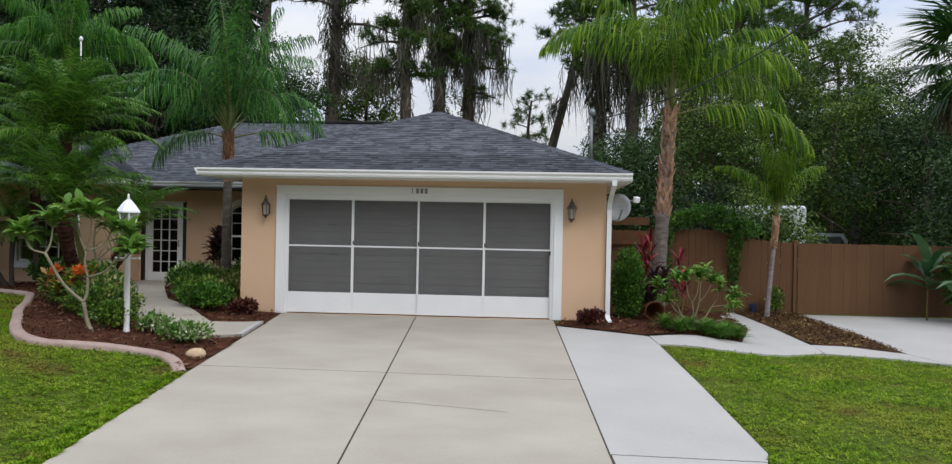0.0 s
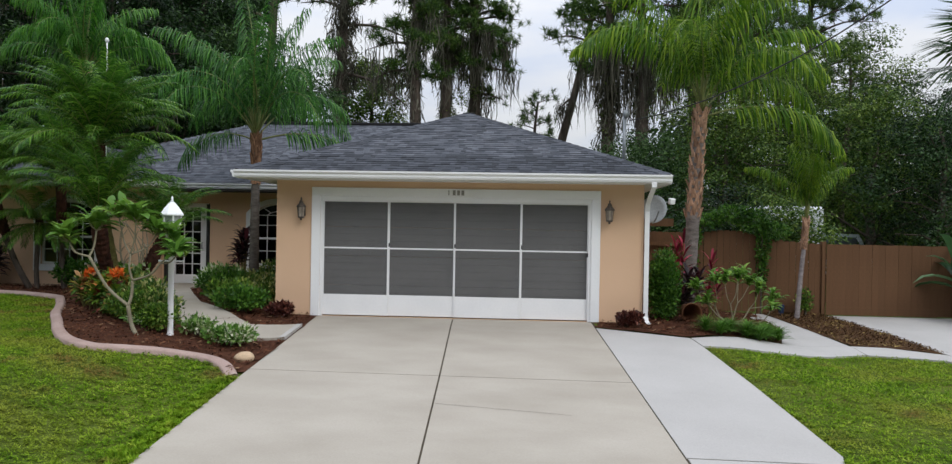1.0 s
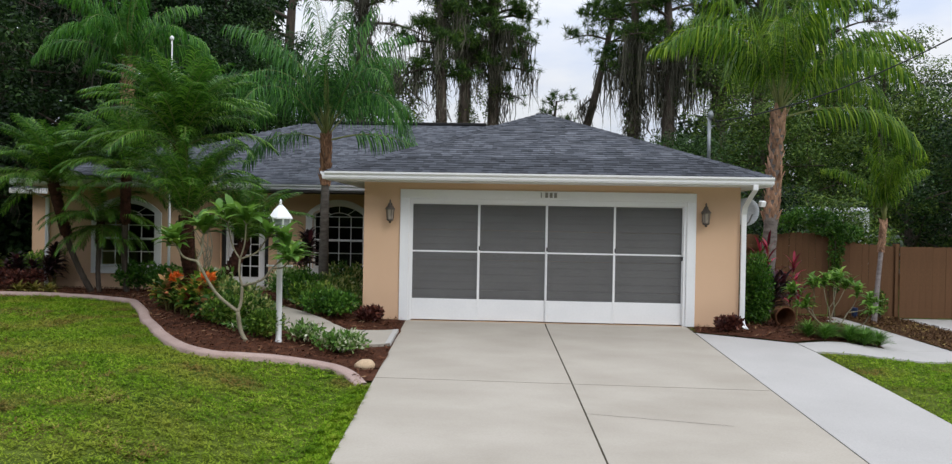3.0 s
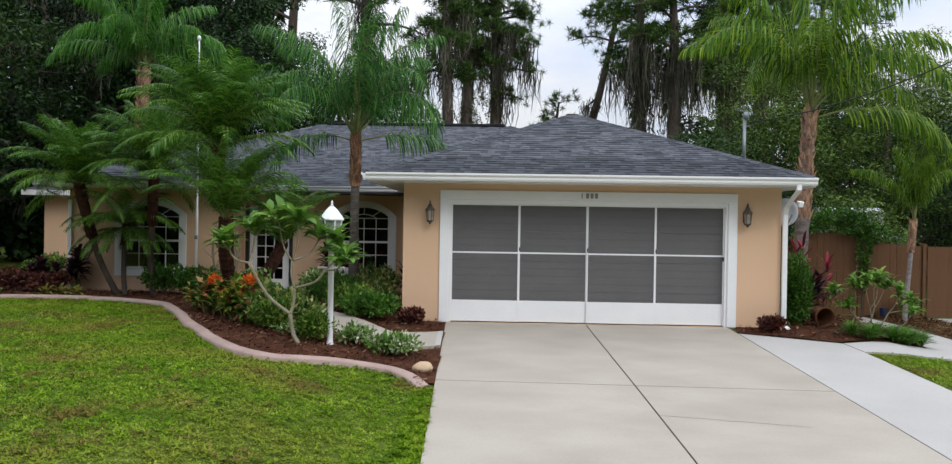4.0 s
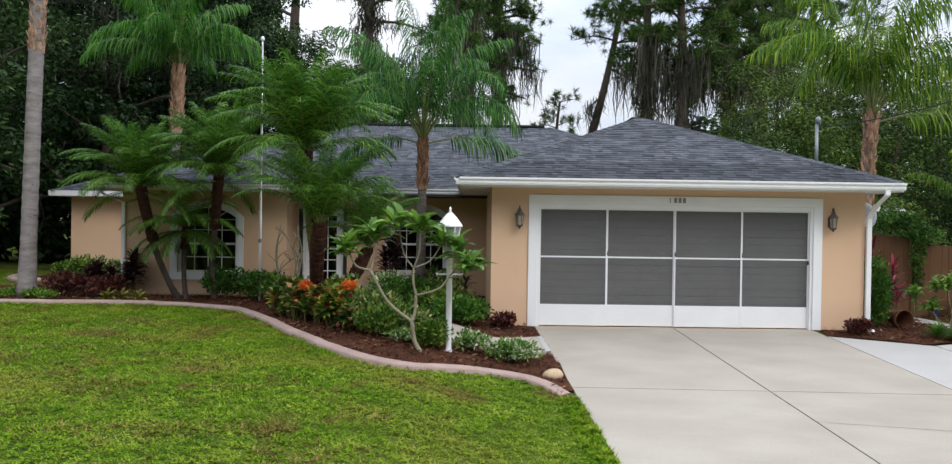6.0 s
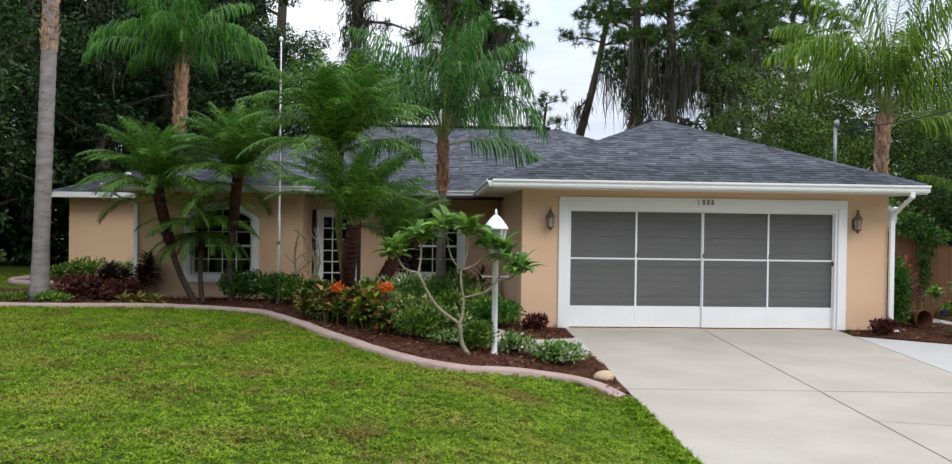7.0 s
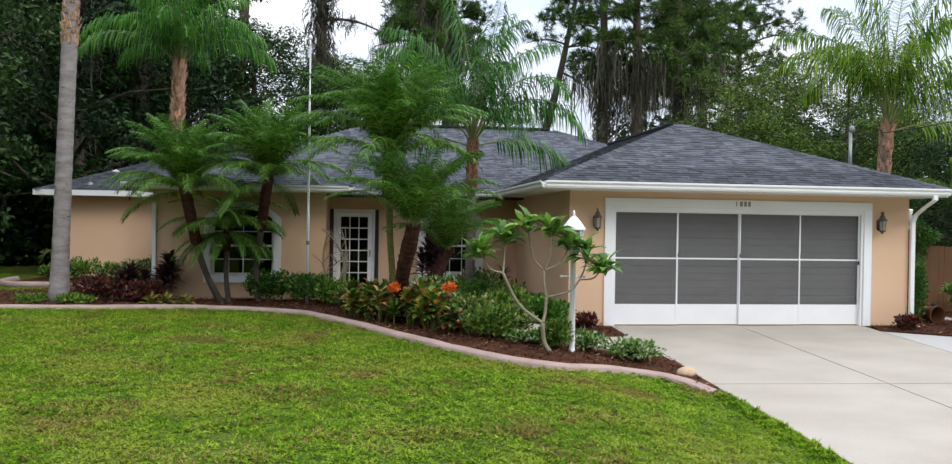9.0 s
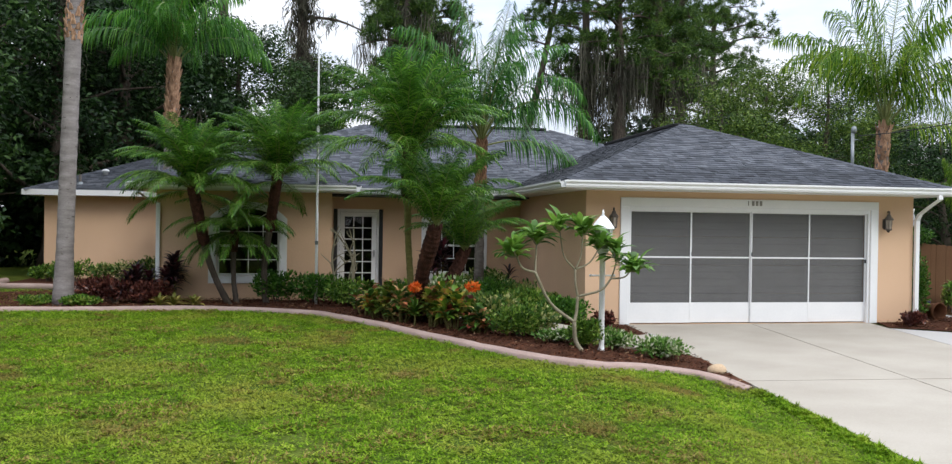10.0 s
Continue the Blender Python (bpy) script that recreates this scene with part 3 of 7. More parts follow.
side = thing("parking_strip", "newer, whiter concrete strip beside the driveway", "driveway", kind="structure")
slab("slab", [(2.50 + J, -0.55), (3.98, -1.2), (4.06, -1.8), (4.25, -4.16), (4.42, -6.75), (4.36, -6.98), (2.88 + J, -6.98)], NEW_CONCRETE, side, cell=1)
slab("slab", [(2.89 + J, -7.01), (4.35, -7.01), (4.2, -7.5), (3.95, -11.6), (4.3, -17.0), (3.56 + J, -17.0), (3.21 + J, -11.6)], NEW_CONCRETE, side, cell=1)
walk_r = thing("side_walk", "white concrete walk curving to the fence gate", "path", kind="structure")
slab("slab", [(3.995, -1.2), (5.62, -0.55), (6.85, -0.2), (6.87, -0.3), (6.8, -1.1), (5.8, -1.5), (5.0, -1.85), (4.07, -1.8)], NEW_CONCRETE, walk_r, lift=0.005, cell=1)
slab("slab", [(5.63, -0.54), (6.25, 1.6), (6.05, 4.25), (6.58, 4.3), (6.77, 1.87), (6.86, -0.19)], NEW_CONCRETE, walk_r, lift=0.005, cell=1)
slab("slab", [(6.88, -0.22), (7.44, -0.3), (8.17, -0.9), (8.44, -1.78), (7.6, -1.33), (6.82, -1.11)], NEW_CONCRETE, walk_r, lift=0.005, cell=1)
pad = thing("parking_pad", "white concrete pad before the wide fence gate", "path", kind="structure")
slab("slab", [(7.93, 4.25), (8.15, 1.5), (8.19, -0.91), (8.46, -1.78), (10, -2.7), (13.5, -4.5), (16, -4.5), (16, 4.25)], NEW_CONCRETE, pad, lift=0.005, cell=1)
walk_l = thing("front_walk", "concrete front walk from the driveway to the door", "path", kind="structure")
WALK = ([(-2.44, -1.15), (-3.2, -1.52), (-3.55, -1.1), (-4.15, -2.05), (-3.0, -2.58), (-2.40, -2.3)], [(-3.56, -1.07), (-4.97, 0.8), (-5.85, 2.6), (-6.8, 2.6), (-5.85, 0.5), (-4.17, -2.03)],
        [(-5.86, 2.63), (-6.5, 4.0), (-6.4, 5.38), (-7.75, 5.38), (-7.6, 4.0), (-6.81, 2.63)])
for poly in WALK:
    slab("slab", poly, CONCRETE, walk_l, lift=0.05, cell=1)
slab("edge_strip", [(-2.43, -1.16), (-2.51, -1.19), (-2.47, -2.33), (-2.39, -2.29)], NEW_CONCRETE, walk_l, lift=0.056)

kerb = Soup()
prof = [(-0.085, -0.06), (-0.085, 0.022), (-0.065, 0.045), (0.035, 0.064), (0.07, 0.056), (0.085, 0.03), (0.085, -0.06)]
rings = []
for i, (x, y) in enumerate(KERB_LINE):
    (xa, ya), (xb, yb) = KERB_LINE[max(0, i - 1)], KERB_LINE[min(len(KERB_LINE) - 1, i + 1)]
    d = math.hypot(xb - xa, yb - ya)
    nxp, nyp = -(yb - ya) / d, (xb - xa) / d
    wob = 0.008 * noise.noise((x * 2.3, y * 2.3, 0)) - 0.045 * step(len(KERB_LINE) - 9, len(KERB_LINE) - 1, i)
    rings.append([(x + nxp * u, y + nyp * u, ground_z(x, y) + w + wob) for u, w in prof])
k = len(prof)
kerb.add([p for r in rings for p in r], [(i * k + j, (i + 1) * k + j, (i + 1) * k + j + 1, i * k + j + 1) for i in range(len(rings) - 1) for j in range(k - 1)] + [tuple(range((len(rings) - 1) * k, len(rings) * k))])
kerb.f = [f[::-1] for f in kerb.f]
solid("kerb", kerb, KERB, "pinkish poured concrete kerb round the planting bed", "kerb", "structure", smooth=True)
back = Soup()
back.tube([(x, y, ground_z(x, y) + 0.03) for x, y in curve_through([(-16.35, 9.6), (-16.3, 8.5), (-15.7, 7.6), (-14.6, 7.35), (-13.3, 6.2), (-12.3, 5.9)])], 0.09, 8)
solid("kerb", back, KERB, "pinkish concrete kerb of the bed by the wing", "kerb", "structure", smooth=True)


def mulch(name, poly, label, chips, edge=(), c=0.08, soil=None, litter=None):
    xs, ys = [p[0] for p in poly], [p[1] for p in poly]
    s, idx = Soup(), {}

    def vert(i, j):
        if (i, j) not in idx:
            x, y = i * c, j * c
            idx[i, j] = len(s.v)
            s.v.append((x, y, ground_z(x, y) + 0.012 + 0.02 * noise.noise((x * 2, y * 2, 7))))
        return idx[i, j]
    for i in range(int(min(xs) / c) - 1, int(max(xs) / c) + 1):
        for j in range(int(min(ys) / c) - 1, int(max(ys) / c) + 1):
            if inside((i + 0.5) * c, (j + 0.5) * c, poly):
                s.f.append((vert(i, j), vert(i + 1, j), vert(i + 1, j + 1), vert(i, j + 1)))
    for (xa, ya), (xb, yb) in zip(edge, edge[1:]):
        s.add([(x, y, ground_z(x, y) + 0.004 + dz) for x, y, dz in ((xa - 0.3, ya, 0.004), (xa + 0.012, ya, 0), (xb + 0.012, yb, 0), (xb - 0.3, yb, 0.004))], [(3, 2, 1, 0)])
    solid(name, s, soil or MULCH, label, "planting bed", "structure", smooth=True)
    b = Soup()
    n = 0
    while n < chips:
        x, y = rng.uniform(min(xs), max(xs)), rng.uniform(min(ys), max(ys))
        if x < -15 or not inside(x, y, poly) or any(inside(x, y, w) for w in WALK):
            n += 0.2
            continue
        n += 1
        L, W, a = rng.uniform(0.012, 0.042) * (0.7 if litter else 1), rng.uniform(0.004, 0.011), rng.uniform(0, math.pi)
        z = ground_z(x, y) + 0.03 + rng.uniform(0, 0.02)
        u, w, t = (math.cos(a) * L, math.sin(a) * L), (-math.sin(a) * W, math.cos(a) * W), rng.uniform(-0.015, 0.015)
        b.add([(x - u[0] - w[0], y - u[1] - w[1], z - t), (x + u[0] - w[0], y + u[1] - w[1], z + t), (x + u[0] + w[0], y + u[1] + w[1], z + t + 0.004), (x - u[0] + w[0], y - u[1] + w[1], z - t + 0.006)], [(0, 1, 2, 3)])
    solid("mulch_chips", b, litter or CHIP, "dry brown leaf litter" if litter else "loose red-brown bark chips", "mulch", "stuff")


mulch("planting_bed", BED_LEFT, "red-brown mulch bed inside the kerb", 22000, [(at_y(DRIVE_L, -0.1 * k), -0.1 * k) for k in range(0, 45, 4)])
mulch("planting_bed", BED_RIGHT, "mulch bed beside the garage", 3500, c=0.05)
mulch("planting_bed", BED_FENCE, "mulch wedge beside the parking pad", 4200, c=0.05, soil=DRY_SOIL, litter=LITTER)
mulch("planting_bed", BED_WING, "mulch bed along the wing", 800, c=0.2)

# ---- house ----
house = thing("house", "single-storey peach stucco house with grey hip roofs and a two-car garage", "house")
WALL_TOP, EAVE = 2.46, 2.60
G_L, G_R = -3.25, 3.36
BAY_Y, ENTRY_Y, WING_Y = 4.25, 5.40, 11.0


def arch(x0, x1, zs, rise, n=12):
    """Points of a shallow arch from (x0, zs) over to (x1, zs)."""
    c, h = (x0 + x1) / 2, (x1 - x0) / 2
    R = (h * h + rise * rise) / (2 * rise)
    a = math.asin(h / R)
    return [(c + R * math.sin(-a + 2 * a * k / n), zs + rise - R + R * math.cos(-a + 2 * a * k / n)) for k in range(n + 1)]


def wall_x(name, x0, x1, y, z0, z1, holes=(), thick=0.2, label=""):
    """A wall along x whose outer face is at y; holes: x0, x1, sill, spring, rise. One connected mesh."""
    bm = bmesh.new()
    outer = [(x0, z0), (x1, z0), (x1, z1), (x0, z1)]
    loops = [outer] + [[(a, sill), (b, sill)] + (arch(a, b, spring, rise)[::-1] if rise else [(b, spring), (a, spring)]) for a, b, sill, spring, rise in holes]
    edges = []
    for lp in loops:
        vs = [bm.verts.new((p[0], y, p[1])) for p in lp]
        edges += [bm.edges.new((vs[k], vs[(k + 1) % len(vs)])) for k in range(len(vs))]
    bmesh.ops.triangle_fill(bm, use_beauty=True, use_dissolve=False, edges=edges)
    ext = bmesh.ops.extrude_face_region(bm, geom=bm.faces[:])
    for g in ext["geom"]:
        if isinstance(g, bmesh.types.BMVert):
            g.co.y += thick
    bmesh.ops.recalc_face_normals(bm, faces=bm.faces[:])
    me = bpy.data.meshes.new(name)
    bm.to_mesh(me)
    bm.free()
    me.materials.append(STUCCO)
    return part(name, me, STUCCO, house, label)


def wall_y(name, y0, y1, x, z0, z1, thick=0.2):
    return part(name, Soup().box(x, x + thick, y0, y1, z0, z1), STUCCO, house)


W1 = (-10.26, -8.92, 0.60, 1.86, 0.24)
W2 = (-5.51, -4.24, 0.60, 1.90, 0.24)
wall_x("wall", G_L, G_R, 0.0, -0.3, WALL_TOP, [(-2.44, 2.44, 0.0, 2.17, 0)], label="peach stucco garage front")
wall_y("wall", 0.2, 5.6, G_L, -0.3, WALL_TOP)
wall_y("wall", 0.2, 15.0, G_R - 0.2, -0.4, WALL_TOP)
wall_x("wall", -11.5, -7.79, BAY_Y, -0.2, WALL_TOP, [W1])
wall_y("wall", BAY_Y + 0.2, WING_Y, -11.5, -0.2, WALL_TOP)
wall_x("wall", -15.85, -11.3, WING_Y, -0.3, WALL_TOP)
wall_y("wall", WING_Y + 0.2, 16.8, -15.85, -0.3, WALL_TOP)
wall_x("wall", -15.85, 3.36, 16.8, -0.3, WALL_TOP)
part("wall", Soup().box(-7.99, -7.79, BAY_Y + 0.2, ENTRY_Y, -0.2, WALL_TOP), STUCCO, house)
# entry wall, with the door opening and the second window
wall_x("wall", -7.79, G_L, ENTRY_Y, -0.2, WALL_TOP, [(-7.75, -6.59, 0.06, 2.12, 0), W2])
# Lining, floor and ceiling coloured near-black so the panes read as unlit.
part("room_lining", Soup().box(-11.2, -3.3, 7.6, 7.65, 0.0, 2.4), DARK_ROOM, house, "near-black panel standing in for the unlit room behind the windows")
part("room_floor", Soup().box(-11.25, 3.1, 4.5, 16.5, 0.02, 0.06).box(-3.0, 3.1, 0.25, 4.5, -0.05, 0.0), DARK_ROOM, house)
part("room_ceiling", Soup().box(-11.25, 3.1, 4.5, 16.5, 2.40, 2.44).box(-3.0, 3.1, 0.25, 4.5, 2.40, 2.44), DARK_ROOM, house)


def trim_frame(x0, x1, z0, spring, rise, y, w, parent, sill=True):
    """A raised white band round an arched opening."""
    out, inn = arch(x0 - w, x1 + w, spring, rise + w * 0.8), arch(x0, x1, spring, rise)
    s = Soup()
    s.prism([(x0 - w, z0 - (w if sill else 0)), (x0, z0 - (w if sill else 0)), (x0, spring), (x0 - w, spring)], y - 0.035, y)
    s.prism([(x1, z0 - (w if sill else 0)), (x1 + w, z0 - (w if sill else 0)), (x1 + w, spring), (x1, spring)], y - 0.035, y)
    for i in range(len(out) - 1):
        s.prism([inn[i], inn[i + 1], out[i + 1], out[i]], y - 0.035, y)
    part("window_trim", s, WHITE, parent)
    if sill:
        part("window_sill", Soup().box(x0 + 0.001, x1 - 0.001, y - 0.05, y + 0.06, z0 - w, z0, 0.008), WHITE, parent)


def arched_window(hole, y, name):
    x0, x1, z0, zs, rise = hole
    win = thing(name, "white arched window with muntins and a raised stucco surround", "window", kind="structure")
    trim_frame(x0, x1, z0, zs, rise, y, 0.16, win)
    f, yy = Soup(), y + 0.07
    t = 0.05
    f.box(x0, x0 + t, yy, yy + 0.06, z0, zs).box(x1 - t, x1, yy, yy + 0.06, z0, zs).box(x0 + t, x1 - t, yy, yy + 0.06, z0, z0 + t)
    a, b = arch(x0, x1, zs, rise), arch(x0 + t, x1 - t, zs, rise - t * 0.6)
    for i in range(len(a) - 1):
        f.prism([b[i], b[i + 1], a[i + 1], a[i]], yy, yy + 0.06)
    part("window_frame", f, WHITE, win)
    mid = z0 + (zs - z0) * 0.52
    part("meeting_rail", Soup().box(x0 + t, x1 - t, yy - 0.01, yy + 0.05, mid - 0.025, mid + 0.025, 0.006), WHITE, win)
    w = x1 - x0 - 2 * t
    for k in (1, 2, 3):
        x = x0 + t + w * k / 4
        part("muntin", Soup().box(x - 0.009, x + 0.009, yy + 0.012, yy + 0.035, z0 + t, mid - 0.025), WHITE, win)
        part("muntin", Soup().box(x - 0.009, x + 0.009, yy + 0.012, yy + 0.035, mid + 0.025, zs - 0.05), WHITE, win)
    for z in (z0 + t + (mid - z0 - t) * 0.5, mid + (zs - mid) * 0.52, zs - 0.05):
        part("muntin", Soup().box(x0 + t, x1 - t, yy + 0.014, yy + 0.033, z - 0.009, z + 0.009), WHITE, win)
    c = (x0 + x1) / 2
    inner = [(p[0], p[1]) for p in arch(c - w * 0.26, c + w * 0.26, zs - 0.05, 0.10, 8)]
    part("muntin", Soup().tube([(p[0], yy + 0.024, p[1]) for p in inner], 0.009, 6), WHITE, win)
    for sx in (-1, 1):
        part("muntin", Soup().tube([(c + sx * w * 0.18, yy + 0.024, zs + 0.01), (c + sx * w * 0.36, yy + 0.024, zs + rise * 0.62)], 0.009, 6), WHITE, win)
    part("muntin", Soup().tube([(c, yy + 0.024, zs + 0.04), (c, yy + 0.024, zs + rise - 0.03)], 0.009, 6), WHITE, win)
    g = Soup()
    pts = [(x0 + t, z0 + t), (x1 - t, z0 + t)] + [(p[0], p[1]) for p in b[::-1]]
    g.add([(p[0], yy + 0.03, p[1]) for p in pts], [tuple(range(len(pts)))])
    pn = part("pane", g, GLASS, win)
    pn.visible_shadow = False
    return win


arched_window(W1, BAY_Y, "window_1")
arched_window(W2, ENTRY_Y, "window_2")

# front door: white frame, fifteen panes, dark strips each side
door = thing("door_1", "white glazed front door with fifteen panes between dark shutters", "door", kind="structure")
dx0, dx1, dy = -7.66, -6.68, ENTRY_Y + 0.04
part("shutter", Soup().box(-7.745, -7.665, ENTRY_Y - 0.02, ENTRY_Y + 0.03, 0.12, 2.10, 0.006), BLACK, door, "black louvred shutter")
part("shutter", Soup().box(-6.675, -6.595, ENTRY_Y - 0.02, ENTRY_Y + 0.03, 0.12, 2.10, 0.006), BLACK, door, "black louvred shutter")
part("door_frame", Soup().box(dx0, dx0 + 0.06, dy, dy + 0.12, 0.08, 2.12, 0.006).box(dx1 - 0.06, dx1, dy, dy + 0.12, 0.08, 2.12, 0.006).box(dx0 + 0.06, dx1 - 0.06, dy, dy + 0.12, 2.05, 2.12, 0.006), WHITE, door)
leaf = part("door_leaf", Soup().box(dx0 + 0.065, dx0 + 0.17, dy + 0.03, dy + 0.075, 0.10, 2.045).box(dx1 - 0.17, dx1 - 0.065, dy + 0.03, dy + 0.075, 0.10, 2.045)
            .box(dx0 + 0.17, dx1 - 0.17, dy + 0.03, dy + 0.075, 1.94, 2.045).box(dx0 + 0.17, dx1 - 0.17, dy + 0.03, dy + 0.075, 0.10, 0.34), WHITE, door)
for k in (1, 2):
    x = dx0 + 0.17 + (dx1 - dx0 - 0.34) * k / 3
    part("muntin", Soup().box(x - 0.011, x + 0.011, dy + 0.035, dy + 0.07, 0.34, 1.94), WHITE, leaf)
for k in (1, 2, 3, 4, 5):
    z = 0.34 + 1.6 * k / 6
    part("muntin", Soup().box(dx0 + 0.17, dx1 - 0.17, dy + 0.037, dy + 0.068, z - 0.011, z + 0.011), WHITE, leaf)
pn = part("pane", Soup().add([(dx0 + 0.17, dy + 0.052, 0.34), (dx1 - 0.17, dy + 0.052, 0.34), (dx1 - 0.17, dy + 0.052, 1.94), (dx0 + 0.17, dy + 0.052, 1.94)], [(0, 1, 2, 3)]), GLASS, leaf)
pn.visible_shadow = False
part("handle", Soup().tube([(dx1 - 0.115, dy + 0.03, 1.0), (dx1 - 0.115, dy - 0.03, 1.0), (dx1 - 0.115, dy - 0.03, 1.14), (dx1 - 0.115, dy + 0.03, 1.14)], 0.012, 8), STEEL, leaf, "brushed steel handle")

# garage: trim, folding screen and the sectional door behind it
gar = thing("garage_screen", "sliding garage screen, grey mesh in a white frame", "garage door", kind="structure")
part("trim", Soup().box(-2.60, -2.44, -0.03, 0.0, 0.0, 2.17, 0.006).box(2.44, 2.60, -0.03, 0.0, 0.0, 2.17, 0.006).box(-2.60, 2.60, -0.03, 0.0, 2.17, 2.33, 0.006), WHITE, gar)
part("track", Soup().box(-2.44, -2.395, 0.0, 0.10, 0.0, 2.17).box(2.395, 2.44, 0.0, 0.10, 0.0, 2.17).box(-2.395, 2.395, 0.0, 0.10, 2.10, 2.17), WHITE, gar)
PW = 4.79 / 4
for k in range(4):
    xa, xb = -2.395 + PW * k, -2.395 + PW * (k + 1)
    y = 0.035 + 0.028 * (k % 2)
    pan = part("screen_panel", Soup().box(xa, xa + 0.02, y, y + 0.025, 0.02, 2.10).box(xb - 0.02, xb, y, y + 0.025, 0.02, 2.10).box(xa + 0.02, xb - 0.02, y, y + 0.025, 2.075, 2.10)
               .box(xa + 0.02, xb - 0.02, y, y + 0.025, 1.225, 1.252), WHITE, gar)
    part("kick_plate", Soup().box(xa + 0.02, xb - 0.02, y + 0.004, y + 0.02, 0.02, 0.395, 0.003), WHITE, pan)
    for za, zb in ((0.395, 1.225), (1.252, 2.075)):
        part("mesh_sheet", Soup().add([(xa + 0.02, y + 0.012, za), (xb - 0.02, y + 0.012, za), (xb - 0.02, y + 0.012, zb), (xa + 0.02, y + 0.012, zb)], [(0, 1, 2, 3)]), SCREEN, pan, "dark grey insect mesh")
    if k:
        part("latch", Soup().box(xa + 0.0, xa + 0.022, y - 0.018, y, 1.27, 1.34, 0.004), CABLE, pan, "small black latch")
part("latch", Soup().box(2.365, 2.392, 0.03, 0.06, 1.15, 1.22, 0.004), CABLE, gar, "small black latch")
for k in range(4):
    za = 0.02 + 0.535 * k
    sec = part("door_section", Soup().box(-2.43, 2.43, 0.20, 0.24, za, za + 0.528, 0.008), DOOR_PANEL, gar, "sectional garage door seen through the mesh")
    for z in (za + 0.13, za + 0.27, za + 0.40):
        part("groove", Soup().box(-2.42, 2.42, 0.196, 0.20, z, z + 0.012), GROOVE, sec)
# the number on the lintel, as plain bars
for k in range(4):
    x = -0.125 + 0.078 * k + 0.01
    part("number_bar", Soup().box(x, x + (0.016 if k == 0 else 0.05), -0.042, -0.031, 2.215, 2.305, 0.003), INK, gar, "dark number bar on the lintel")

# ---- roofs ----
PITCH = 0.402


def roof_plane(p0, p1, tops, name="roof"):
    """One sloping roof face: eave from p0 to p1, then the upper corners back."""
    s = Soup()
    v = [Vector(p0), Vector(p1)] + [Vector(t) for t in tops]
    nrm = (v[1] - v[0]).cross(v[2] - v[1]).normalized()
    n = len(v)
    s.add([p for p in v] + [p - nrm * 0.09 for p in v], [tuple(range(n)), tuple(range(2 * n - 1, n - 1, -1))] + [(i, n + i, n + (i + 1) % n, (i + 1) % n) for i in range(n)])
    return part(name, s, ROOF_FELT, house, "grey asphalt shingle roof slope"), v, nrm


ex0, ex1, ey = -3.80, 3.72, -0.58
gx_m = (ex0 + ex1) / 2
g_half = (ex1 - ex0) / 2
g_top = EAVE + PITCH * g_half
PEAK = (gx_m, ey + g_half, g_top)
m_ey, m_ridge_y = 4.82, 9.90
m_top = EAVE + PITCH * (m_ridge_y - m_ey)
m_x0, m_x1 = -12.0, 3.72
m_run = m_ridge_y - m_ey
g_meet = m_ey + (g_top - EAVE) / PITCH
ROOFS = [
    roof_plane((ex0, ey, EAVE), (ex1, ey, EAVE), [PEAK]),
    roof_plane((ex0, m_ey + 0.0, EAVE), (ex0, ey, EAVE), [PEAK, (gx_m, g_meet, g_top)]),
    roof_plane((ex1, ey, EAVE), (ex1, g_meet, EAVE), [(gx_m, g_meet, g_top), PEAK]),
    roof_plane((m_x0, m_ey, EAVE), (m_x1, m_ey, EAVE), [(m_x1 - m_run, m_ridge_y, m_top), (m_x0 + m_run, m_ridge_y, m_top)]),
    roof_plane((m_x1, m_ey, EAVE), (m_x1, m_ridge_y + m_run, EAVE), [(m_x1 - m_run, m_ridge_y, m_top)]),
    roof_plane((m_x1, m_ridge_y + m_run, EAVE), (m_x0, m_ridge_y + m_run, EAVE), [(m_x0 + m_run, m_ridge_y, m_top), (m_x1 - m_run, m_ridge_y, m_top)]),
    roof_plane((m_x0, m_ridge_y + m_run, EAVE), (m_x0, m_ey, EAVE), [(m_x0 + m_run, m_ridge_y, m_top)]),
]
b_x0, b_x1, b_ey = -12.0, -7.28, 3.67
b_half = (b_x1 - b_x0) / 2
b_top = EAVE + PITCH * b_half
b_c = (b_x0 + b_x1) / 2
b_meet = m_ey + (b_top - EAVE) / PITCH
ROOFS += [
    roof_plane((b_x0, b_ey, EAVE), (b_x1, b_ey, EAVE), [(b_c, b_ey + b_half, b_top)]),
    roof_plane((b_x1, b_ey, EAVE), (b_x1, m_ey, EAVE), [(b_c, b_meet, b_top), (b_c, b_ey + b_half, b_top)]),
    roof_plane((b_x0, b_meet, EAVE), (b_x0, b_ey, EAVE), [(b_c, b_ey + b_half, b_top), (b_c, b_meet, b_top)]),
]
w_x0, w_ey = -16.25, 10.48
ROOFS += [
    roof_plane((w_x0, w_ey, EAVE), (-8.0, w_ey, EAVE), [(-8.0, w_ey + 3.3, EAVE + 3.3 * PITCH), (w_x0 + 3.3, w_ey + 3.3, EAVE + 3.3 * PITCH)]),
    roof_plane((w_x0, w_ey + 6.6, EAVE), (w_x0, w_ey, EAVE), [(w_x0 + 3.3, w_ey + 3.3, EAVE + 3.3 * PITCH)]),
]


